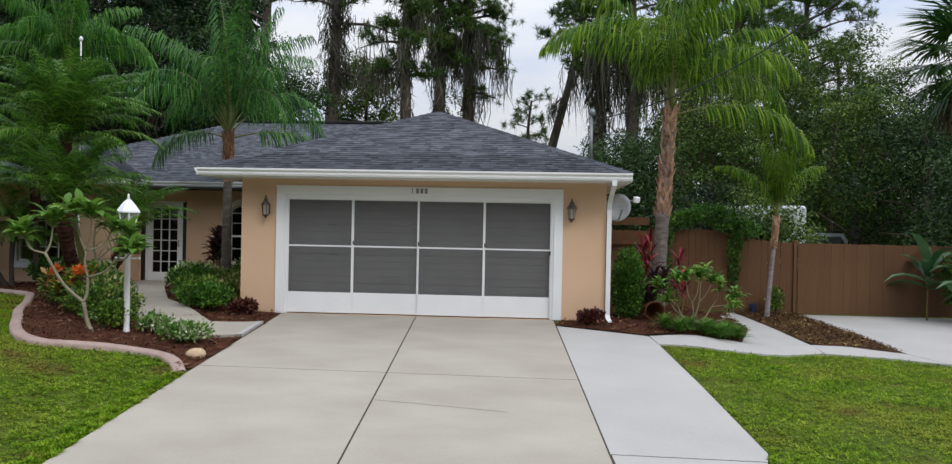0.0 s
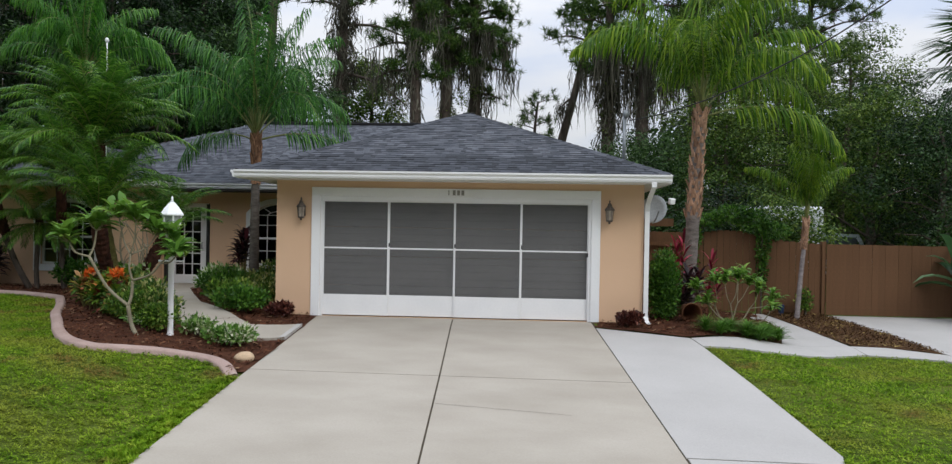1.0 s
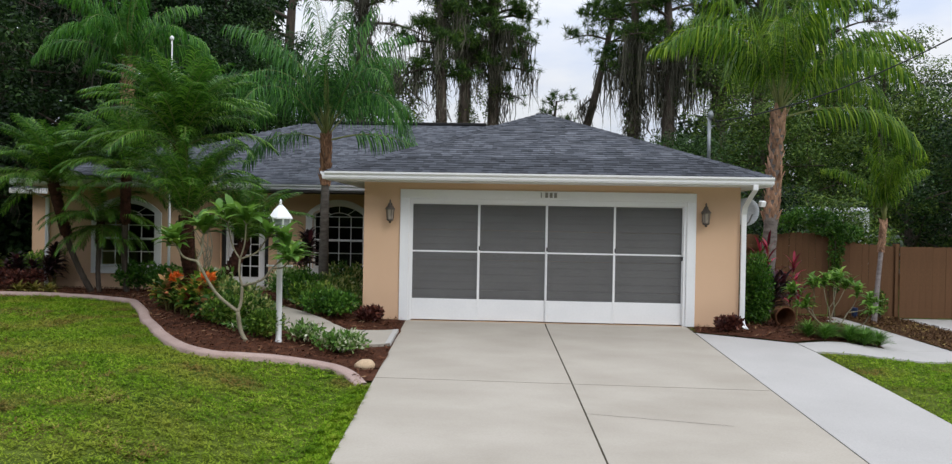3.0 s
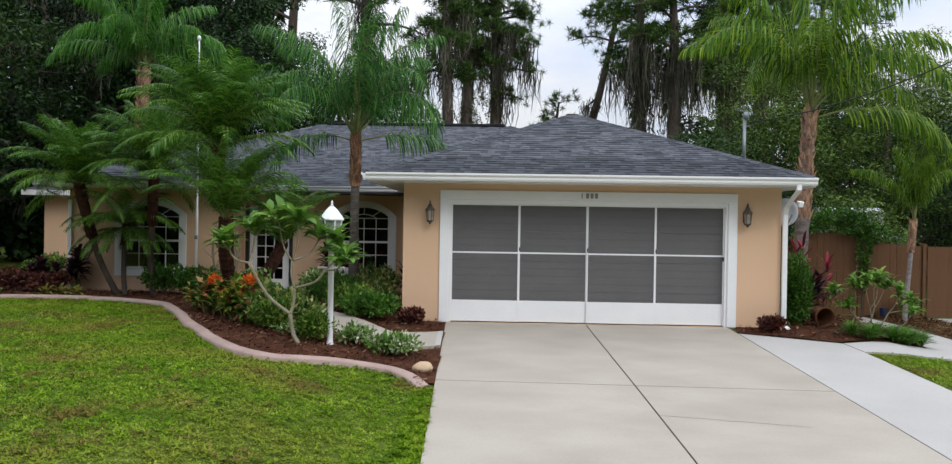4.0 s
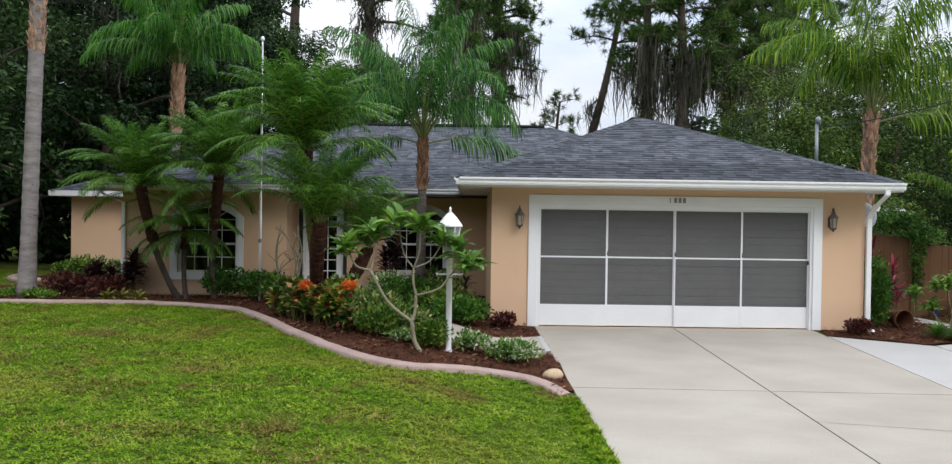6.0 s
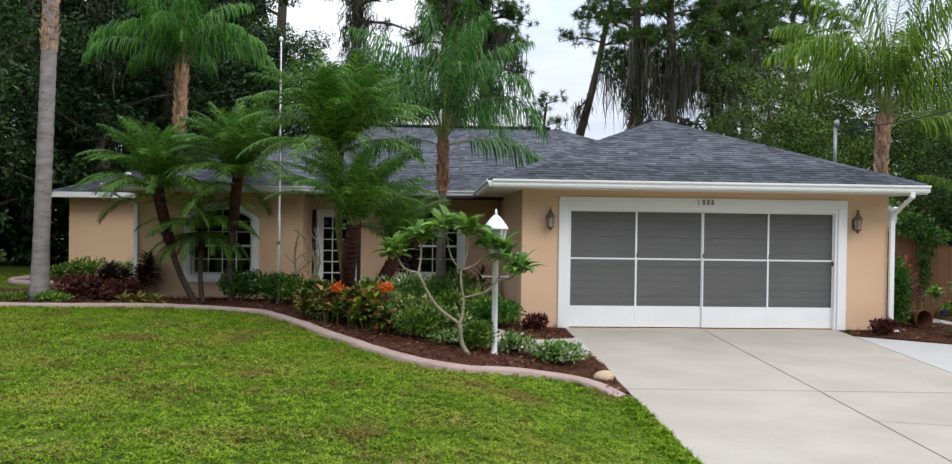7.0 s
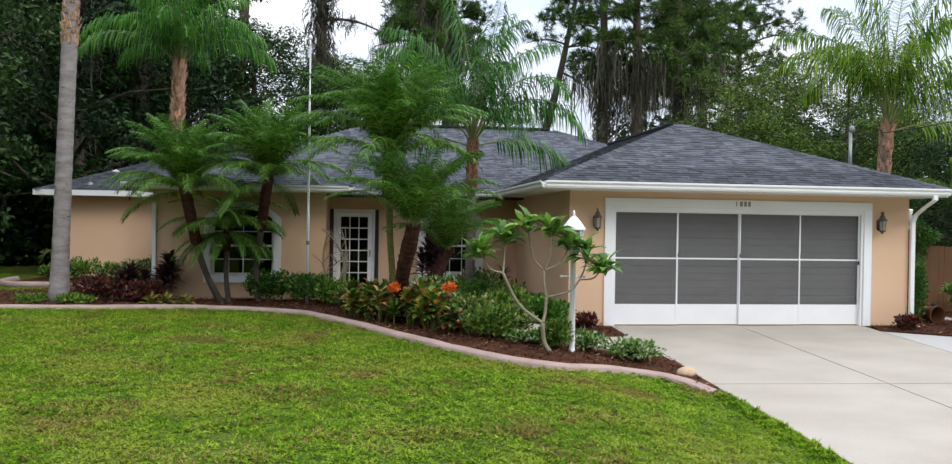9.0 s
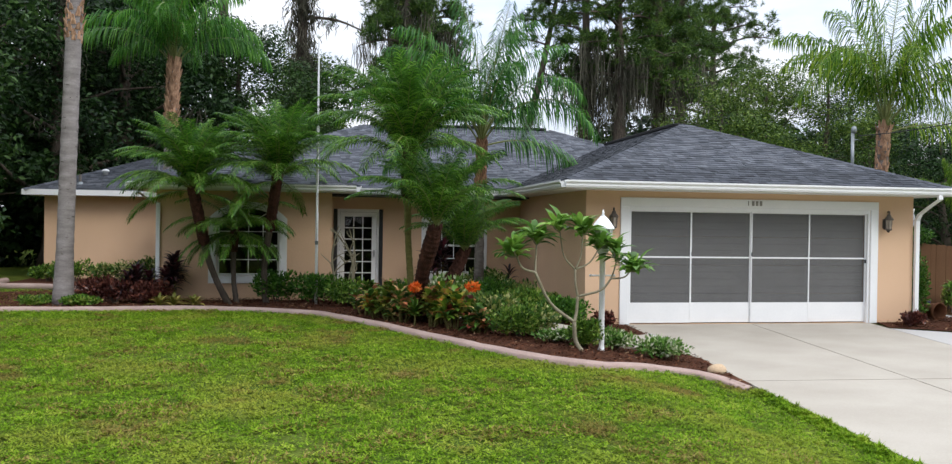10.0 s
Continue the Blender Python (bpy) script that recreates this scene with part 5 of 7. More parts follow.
def leaf_cloud(blobs, count, size, seed, ratio=0.45, up=0.5, shell=0.55, base=None, flat=False):
    """Small folded leaves filling lumpy blobs (x, y, z, rx, ry, rz), made in one go. flat: the leaves lie with their faces outwards and up."""
    r = np.random.default_rng(seed)
    bl = np.array(blobs, float)
    vol = (bl[:, 3] * bl[:, 4] * bl[:, 5]) ** (2 / 3)
    pick = r.choice(len(bl), count, p=vol / vol.sum())
    d = r.normal(size=(count, 3))
    d /= np.linalg.norm(d, axis=1, keepdims=True)
    rad = shell + (1 - shell) * r.random(count) ** 0.6
    rad *= 1 + 0.16 * np.sin(d[:, 0] * 5 + pick) * np.cos(d[:, 1] * 6 + pick * 2)
    c = bl[pick, :3] + d * rad[:, None] * bl[pick, 3:]
    if base is not None:
        c[:, 2] = np.maximum(c[:, 2], base + 0.01)
    a = d + np.array([0, 0, up]) + r.normal(scale=0.55, size=(count, 3))
    a /= np.linalg.norm(a, axis=1, keepdims=True)
    side = np.cross(a, r.normal(size=(count, 3)))
    side /= np.linalg.norm(side, axis=1, keepdims=True) + 1e-9
    nrm = np.cross(a, side)
    if flat:
        nrm = d * 0.7 + np.array([0, 0, 0.6]) + r.normal(scale=0.42, size=(count, 3))
        nrm /= np.linalg.norm(nrm, axis=1, keepdims=True)
        a = np.cross(nrm, r.normal(size=(count, 3)))
        a /= np.linalg.norm(a, axis=1, keepdims=True) + 1e-9
        side = np.cross(nrm, a)
    L = (size * r.uniform(0.7, 1.25, count))[:, None]
    w = L * ratio * 0.5
    v = np.stack([c - a * L * 0.5, c + side * w + nrm * w * 0.35, c + a * L * 0.5, c - side * w + nrm * w * 0.35], 1).reshape(-1, 3)
    k = np.arange(count)[:, None] * 4
    f = np.concatenate([k + np.array([[0, 1, 2]]), k + np.array([[0, 2, 3]])], 0)
    return v, f


def cloud_mesh(name, vf, mat):
    v, f = vf
    me = bpy.data.meshes.new(name)
    me.vertices.add(len(v))
    me.vertices.foreach_set("co", v.astype(np.float32).ravel())
    me.loops.add(len(f) * 3)
    me.polygons.add(len(f))
    me.loops.foreach_set("vertex_index", f.astype(np.int32).ravel())
    me.polygons.foreach_set("loop_start", np.arange(len(f), dtype=np.int32) * 3)
    me.update(calc_edges=True)
    me.materials.append(mat)
    return me


def shrub(label, x, y, rx, ry, h, mat, count, leaf=0.06, seed=1, name="shrub", category="shrub", ratio=0.45, lumps=7, up=0.5, group="", z_low=0.12, shell=0.5):
    z0 = ground_z(x, y) + 0.01
    t = thing(name, label, category, (x, y, z0), group)
    r = np.random.default_rng(seed)
    blobs = []
    for k in range(lumps):
        a, d = r.uniform(0, 6.283), r.uniform(0.15, 0.62)
        hh = h * r.uniform(0.72, 1.0)
        rz = (hh - h * z_low) / 2
        blobs.append((rx * d * math.cos(a), ry * d * math.sin(a), h * z_low + rz, rx * r.uniform(0.38, 0.58), ry * r.uniform(0.38, 0.58), rz))
    part("foliage", cloud_mesh("foliage", leaf_cloud(blobs, int(count * 0.72), leaf * 1.25, seed, ratio * 1.1, up, shell, 0.0), mat), None, t, kind="stuff")
    for k in range(max(5, lumps)):
        b = blobs[k % lumps]
        e = (b[0] + r.uniform(-0.3, 0.3) * b[3], b[1] + r.uniform(-0.3, 0.3) * b[4], b[2] + b[5] * 0.5)
        part("stem", Soup().tube([(r.uniform(-0.05, 0.05), r.uniform(-0.05, 0.05), -0.03), (e[0] * 0.45, e[1] * 0.45, e[2] * 0.5), e], [0.012, 0.009, 0.004], 5), BARK_TREE, t)
    return t


def blade_plant(label, x, y, h, mat, leaves, length, width, seed, name="ti_plant", category="plant", stem=0.3, spread=0.9, heads=1, group="", tilt=(10, 75), stem_mat=None):
    """Long arching blades in whorls on short stems."""
    z0 = ground_z(x, y) + 0.005
    t = thing(name, label, category, (x, y, z0), group)
    r = np.random.default_rng(seed)
    lf = Soup()
    for hd in range(heads):
        hx, hy = (0, 0) if hd == 0 else (r.uniform(-0.22, 0.22), r.uniform(-0.22, 0.22))
        hz = h * stem * (1.0 if hd == 0 else r.uniform(0.4, 1.15))
        part("stem", Soup().tube([(hx * 0.5, hy * 0.5, -0.03), (hx, hy, hz * 0.6), (hx, hy, hz + 0.02)], [0.018, 0.015, 0.012], 6), stem_mat or BARK_STEM, t)
        for k in range(leaves):
            a = k * 2.39996 + hd
            el = radians(tilt[1] - (tilt[1] - tilt[0]) * (1 - k / leaves) * r.uniform(0.8, 1.1))
            L, w = length * r.uniform(0.75, 1.1), width * r.uniform(0.8, 1.15) * 0.5
            o = Vector((math.cos(a), math.sin(a), 0))
            sd = Vector((-math.sin(a), math.cos(a), 0))
            p = Vector((hx, hy, hz * (0.55 + 0.45 * k / leaves)))
            rows = []
            for j in range(5):
                u = j / 4
                e = el - radians(70 * spread) * u ** 1.5
                rows.append((p.copy(), w * (0.35, 0.95, 1.0, 0.72, 0.04)[j]))
                p = p + (o * math.cos(e) + Vector((0, 0, 1)) * math.sin(e)) * L / 4
            v = []
            for c, ww in rows:
                v += [c - sd * ww + Vector((0, 0, ww * 0.45)), c, c + sd * ww + Vector((0, 0, ww * 0.45))]
            lf.add(v, [(3 * j + i, 3 * j + i + 1, 3 * j + i + 4, 3 * j + i + 3) for j in range(4) for i in (0, 1)])
    part("leaves", lf, mat, t, kind="stuff", smooth=True)
    return t


def plumeria(label, x, y, fork, limbs, seed, levels=2, twig=0.30, leaf_len=0.32, rad=0.045, whorl=10, spread=0.85, rise=(-5, 68)):
    """A bare forking tree with a whorl of broad leaves at each tip. limbs: ends of the limbs from the fork,
    or a further fork followed by what leaves it."""
    z0 = ground_z(x, y)
    t = thing("plumeria_tree", label, "small tree", (x, y, z0 - 0.01))
    r = np.random.default_rng(seed)
    ends = []

    def limb(p, q, ra, rb):
        mid = p.lerp(q, 0.5) + Vector(r.uniform(-0.08, 0.08, 3)) * (q - p).length + Vector((q.x - p.x, q.y - p.y, 0)) * 0.16 - Vector((0, 0, (q - p).length * 0.08))
        line = curve_through([p[:], mid[:], q[:]], 4)
        part("branch", Soup().tube(line, [ra + (rb - ra) * i / (len(line) - 1) for i in range(len(line))], 7), BARK_PALE, t, smooth=True)

    def grow(p, d, L, rd, lev):
        if lev == 0:
            ends.append((p, d))
            return
        a0 = r.uniform(0, 6.28)
        n = 3 if r.random() < 0.5 else 2
        for k in range(n):
            a = a0 + 6.283 * k / n + r.uniform(-0.3, 0.3)
            u = d.orthogonal().normalized()
            nd = (d * 0.55 + (u * math.cos(a) + d.cross(u) * math.sin(a)) * spread * r.uniform(0.7, 1.1) + Vector((0, 0, 0.38))).normalized()
            q = p + nd * L * r.uniform(0.75, 1.2)
            limb(p, q, rd, rd * 0.8)
            grow(q, nd, L * 0.8, rd * 0.75, lev - 1)
    f = Vector(fork)
    limb(Vector((0, 0, 0)), f, rad, rad * 0.85)
    def fork_out(p, node, ra):
        if not isinstance(node[0], tuple):
            q = Vector(node)
            limb(p, q, ra, ra * 0.75)
            grow(q, (q - p).normalized(), twig, ra * 0.7, levels)
            return
        q = Vector(node[0])
        limb(p, q, ra, ra * 0.85)
        for child in node[1:]:
            fork_out(q, child, ra * 0.72)
    for e in limbs:
        fork_out(f, e, rad * 0.72)
    s = Soup()
    for j, wd in enumerate((0.10, 0.6, 1.0, 0.85, 0.06)):
        u = j / 4
        ww = leaf_len * 0.165 * wd
        zz = 0.05 * math.sin(u * 2.2) - 0.09 * u * u
        s.v += [(u * leaf_len, -ww, zz + ww * 0.3), (u * leaf_len, 0, zz), (u * leaf_len, ww, zz + ww * 0.3)]
    s.f = [(3 * j + i, 3 * j + i + 1, 3 * j + i + 4, 3 * j + i + 3) for j in range(4) for i in (0, 1)]
    s.m = [0] * len(s.f)
    me = s.mesh("leaf", PLUMERIA, smooth=True)
    for q, d in ends:
        k0 = r.uniform(0, 6.28)
        for k in range(whorl):
            el = radians(r.uniform(*rise))
            m = Matrix.Translation(q - d * 0.012 * k) @ Euler((r.uniform(-0.3, 0.3), -el, k0 + k * 2.39996)).to_matrix().to_4x4() @ Matrix.Diagonal((*[r.uniform(0.65, 1.1)] * 3, 1))
            part("leaf", me, None, t, at=m)
    return t


plumeria("plumeria tree with bare forked limbs and green leaf whorls", -4.27, -3.27, (-0.14, 0.0, 0.44),
         (((-0.72, -0.02, 1.14), (-1.00, -0.06, 1.36), (-0.68, 0.10, 1.52)),
          ((-0.09, 0.02, 0.80), ((0.36, -0.08, 1.06), (0.62, -0.15, 1.17), (0.50, 0.10, 1.30)), ((-0.13, 0.03, 1.18), (-0.34, 0.10, 1.70), (-0.04, 0.0, 1.66), (0.22, 0.08, 1.46)))),
         8, levels=1, twig=0.17, leaf_len=0.34, rad=0.034, whorl=15, rise=(-4, 66))
plumeria("low spreading plumeria beside the driveway strip", 4.92, 0.0, (0.0, 0.02, 0.10),
         (((-0.28, 0.05, 0.40), (-0.58, 0.1, 0.66), (-0.34, -0.15, 0.80)), ((-0.05, -0.1, 0.45), (-0.18, -0.2, 0.84), (0.06, -0.12, 0.88)), ((0.12, 0.12, 0.45), (0.16, 0.25, 0.90), (0.36, 0.3, 0.76)),
          ((0.30, -0.02, 0.38), (0.42, -0.1, 0.68), (0.70, 0.1, 0.52)), (0.62, -0.15, 0.36), (-0.46, -0.22, 0.46)), 17, 1, 0.15, 0.21, 0.017, 15, rise=(5, 70))

# along the front walk and the entry
for k, (x, y, rx, ry, h, m, n, lf) in enumerate(((-3.75, -0.30, 0.50, 0.55, 0.54, BOX_LEAF, 2900, 0.055), (-4.25, 0.55, 0.60, 0.65, 0.58, SHRUB, 2600, 0.068), (-3.72, 0.75, 0.42, 0.6, 0.50, VARIEGATED, 2600, 0.065),
                                                 (-4.75, 1.55, 0.60, 0.65, 0.74, BOX_LEAF, 3300, 0.055), (-4.1, 1.75, 0.55, 0.6, 0.66, VARIEGATED, 3000, 0.065), (-5.25, 2.7, 0.6, 0.6, 0.78, PALE_FLOWER, 2300, 0.06), (-4.4, 3.9, 0.6, 0.5, 0.80, VARIEGATED, 2600, 0.07))):
    shrub("clipped low shrub, some leaves yellow-edged, along the walk", x, y, rx, ry, h, m, n, lf * 1.1, 100 + k, group="shrubs along the walk", lumps=10, shell=0.35)
shrub("rounded green shrub beside the plumeria", -4.12, -2.84, 0.40, 0.36, 0.46, SHRUB, 2900, 0.05, 121, lumps=9, shell=0.35)
shrub("rounded green shrub behind the plumeria", -4.92, -1.98, 0.50, 0.48, 0.58, SHRUB, 3600, 0.052, 122, lumps=11, shell=0.35)
for k, (x, y, rx, ry, h, m, lf) in enumerate(((-5.15, -1.25, 0.45, 0.42, 0.60, VARIEGATED, 0.06), (-4.62, -1.85, 0.36, 0.34, 0.46, VARIEGATED, 0.055), (-5.75, -0.45, 0.45, 0.4, 0.72, VARIEGATED, 0.07), (-6.15, 0.15, 0.5, 0.45, 0.66, SHRUB, 0.065),
                                              (-6.55, 0.95, 0.5, 0.5, 0.62, SHRUB, 0.065), (-5.45, -1.2, 0.36, 0.34, 0.48, VARIEGATED, 0.06))):
    shrub("leafy green shrub in the front bed", x, y, rx * 1.08, ry * 1.08, h * 1.08, m, 1900, lf * 1.25, 112 + k, group="front bed shrubs", lumps=10, shell=0.3)
shrub("white-edged leafy shrub among the crotons", -5.85, -0.15, 0.34, 0.3, 0.86, PALE_FLOWER, 900, 0.09, 126, lumps=8, shell=0.3)
shrub("small pale-leaved shrub beside the lamp post", -3.60, -2.72, 0.34, 0.28, 0.36, PALE_FLOWER, 900, 0.06, 123, lumps=10, shell=0.2)
shrub("small pale-leaved shrub at the walk's edge", -3.0, -2.95, 0.52, 0.36, 0.34, PALE_FLOWER, 1700, 0.06, 124, lumps=12, shell=0.2)
shrub("small pale-leaved shrub under the plumeria", -4.50, -2.55, 0.34, 0.26, 0.24, PALE_FLOWER, 800, 0.06, 125, lumps=12, shell=0.2)
# under the bay window
for k, (x, y, rx, ry, h) in enumerate(((-8.9, 3.35, 0.62, 0.5, 0.80), (-8.15, 3.2, 0.6, 0.5, 0.72), (-7.45, 2.6, 0.55, 0.5, 0.62), (-7.0, 1.6, 0.5, 0.5, 0.55))):
    shrub("loose green shrub under the bay window", x, y, rx, ry, h, BOX_LEAF if k < 2 else SHRUB, 2600, 0.065, 130 + k, group="window shrubs")
blade_plant("dark purple ti plant at the bay's corner", -11.05, 3.8, 1.15, TI_DARK, 34, 0.36, 0.08, 141, stem=0.66, spread=1.1, heads=5)
blade_plant("dark ti plant by the downspout", -11.75, 3.6, 0.95, TI_DARK, 30, 0.34, 0.08, 142, stem=0.58, spread=1.1, heads=5)
shrub("maroon low shrub in the bed", -12.1, 3.35, 0.75, 0.45, 0.62, RED_SHRUB, 2600, 0.07, 143)
shrub("maroon low shrub in the bed", -11.45, 3.2, 0.5, 0.4, 0.50, RED_SHRUB, 1600, 0.07, 144)
for k, (x, y) in enumerate(((-10.85, 2.65), (-10.45, 2.55), (-11.1, 2.5))):
    blade_plant("yellow-green bromeliad in the mulch", x, y, 0.30, YELLOW_LEAF, 20, 0.30, 0.07, 150 + k, "bromeliad", stem=0.15, spread=1.0, group="bromeliads")
for k, (x, y, h) in enumerate(((-14.6, 9.6, 0.7), (-13.6, 9.3, 0.62), (-15.4, 9.9, 0.5), (-12.6, 8.8, 0.8))):
    shrub("leggy green shrub along the wing wall", x, y, 0.7, 0.4, h, VARIEGATED if k % 2 else SHRUB, 1400, 0.08, 160 + k, group="wing shrubs")
shrub("low green tufts round the palm trunk", -12.6, 2.8, 0.55, 0.35, 0.26, SHRUB, 1500, 0.06, 166)
shrub("low green tufts round the palm trunk", -13.5, 2.9, 0.45, 0.35, 0.24, SHRUB, 1200, 0.06, 167)
# crotons and bromeliads
for k, (x, y, h, n) in enumerate(((-6.95, 0.45, 0.55, 30), (-6.6, -0.30, 0.60, 32), (-6.15, -0.85, 0.58, 34), (-5.80, -1.15, 0.60, 34), (-5.48, -1.52, 0.50, 28), (-6.75, 0.0, 0.66, 32), (-5.95, -0.55, 0.70, 34), (-7.15, 0.95, 0.5, 28))):
    blade_plant(("croton with green, yellow and red leaves", "croton with peach-pink and dark green leaves", "croton with bronze and yellow leaves")[k % 3], x, y, h * (0.85 + 0.1 * (k % 4)), (CROTON, CROTON_PINK, CROTON_BRONZE)[k % 3], n - 14, 0.21, 0.105, 170 + k, "croton", "shrub", stem=0.85, spread=0.75, heads=8, group="crotons", tilt=(-8, 70))
for k, (x, y, z) in enumerate(((-5.55, -1.35, 0.74), (-6.40, -0.62, 0.66))):
    b = blade_plant("bromeliad with an orange flower head", x, y, z, SHRUB, 16, 0.36, 0.06, 185 + k, "bromeliad", "plant", stem=0.4, spread=0.8)
    s, r = Soup(), np.random.default_rng(190 + k)
    v, f = leaf_cloud([(0, 0, z * 0.97, 0.11, 0.10, 0.08)], 90, 0.09, 190 + k, 0.4, 0.6)
    part("flower_head", cloud_mesh("flower_head", (v, f), ORANGE), None, b, "bright orange bracts", "stuff")
for k, (x, y) in enumerate(((-3.0, -0.42), (3.05, -0.38))):
    shrub("small maroon shrub beside the garage trim", x, y, 0.30, 0.24, 0.30, RED_SHRUB, 900, 0.07, 195 + k, group="garage corner shrubs")
blade_plant("tall dark ti plant before the entry window", -5.4, 4.5, 1.75, TI_DARK, 26, 0.40, 0.085, 201, stem=0.72, heads=5, spread=1.1)
blade_plant("dark ti plant in the entry corner", -3.75, 4.3, 1.0, TI_DARK, 14, 0.36, 0.06, 202, stem=0.65, heads=3, spread=1.0)
# bare twiggy shrub before the door
tw = thing("bare_shrub", "leafless twiggy shrub before the front door", "shrub", (-7.55, 3.35, ground_z(-7.55, 3.35)))
r = np.random.default_rng(210)
for k in range(7):
    a, h = r.uniform(0, 6.28), r.uniform(1.0, 1.75)
    bow, out = r.uniform(0.12, 0.26) * (-1) ** k, r.uniform(0.2, 0.5)
    line = curve_through([(0.04 * math.cos(a), 0.03 * math.sin(a), -0.03), (bow, 0.10 * math.sin(a), h * 0.3), (bow * 1.1 + out * 0.4 * math.cos(a), 0.18 * math.sin(a), h * 0.65), (out * math.cos(a), 0.25 * math.sin(a), h)], 5)
    br = Soup().tube(line, [0.027 - 0.020 * i / (len(line) - 1) for i in range(len(line))], 6)
    for _ in range(3):
        p = Vector(line[int(r.integers(6, len(line) - 2))])
        q = p + Vector((r.uniform(-0.3, 0.3), r.uniform(-0.12, 0.12), r.uniform(0.12, 0.32)))
        br.tube(curve_through([p[:], (p.lerp(q, 0.5) + Vector((r.uniform(-0.06, 0.06), 0, 0.03)))[:], q[:]], 3), [0.013, 0.012, 0.011, 0.010, 0.008, 0.006, 0.004], 5)
    part("branch", br, BARK_PALE, tw, smooth=True)

# right bed
shrub("clipped column hedge at the garage corner", 3.82, 0.75, 0.37, 0.50, 1.36, BOX_LEAF, 9500, 0.052, 220, "hedge", "hedge", lumps=16, z_low=0.0)
blade_plant("red ti plant with pink-red top leaves", 4.25, 1.9, 1.70, TI_RED, 13, 0.38, 0.060, 231, stem=0.76, heads=4, spread=0.7, tilt=(25, 80))
blade_plant("dark-leaved ti plant below the palm", 4.45, 1.6, 1.2, TI_DARK, 28, 0.42, 0.08, 232, stem=0.6, heads=4, spread=0.9)
blade_plant("red ti plant beside the palm trunk", 5.05, 2.35, 1.50, TI_RED, 12, 0.36, 0.060, 233, stem=0.76, heads=3, spread=0.7, tilt=(25, 80))
for k, (x, y) in enumerate(((4.35, -0.62), (4.75, -0.60), (5.1, -0.45), (5.4, -0.3), (5.0, -0.72), (5.5, -0.05), (5.2, -0.8), (4.55, -0.85), (5.35, -0.58), (5.6, -0.4))):
    blade_plant("tuft of dark green mondo grass at the bed's edge", x, y, 0.3, MONDO, 130, 0.34, 0.016, 240 + k, "grass_tuft", "grass", stem=0.05, spread=1.2, tilt=(30, 86), group="grass tufts")
shrub("small weed at the fence foot", 7.45, 4.05, 0.25, 0.18, 0.75, SHRUB, 500, 0.07, 251)
for k, (x, y, h) in enumerate(((10.55, 3.75, 1.9), (11.3, 3.5, 2.3), (11.1, 2.6, 1.7))):
    blade_plant("banana plant with broad drooping leaves before the fence", x, y, h, BANANA, 13, 1.0, 0.22, 261 + k, "banana_plant", "plant", stem=0.62, spread=1.1, tilt=(0, 76), group="banana plants")
shrub("dark leafy shrub beside the banana plants", 11.25, 3.3, 0.75, 0.6, 1.6, BOX_LEAF, 3600, 0.11, 266, lumps=12, shell=0.3)

# ---- trees behind the house ----


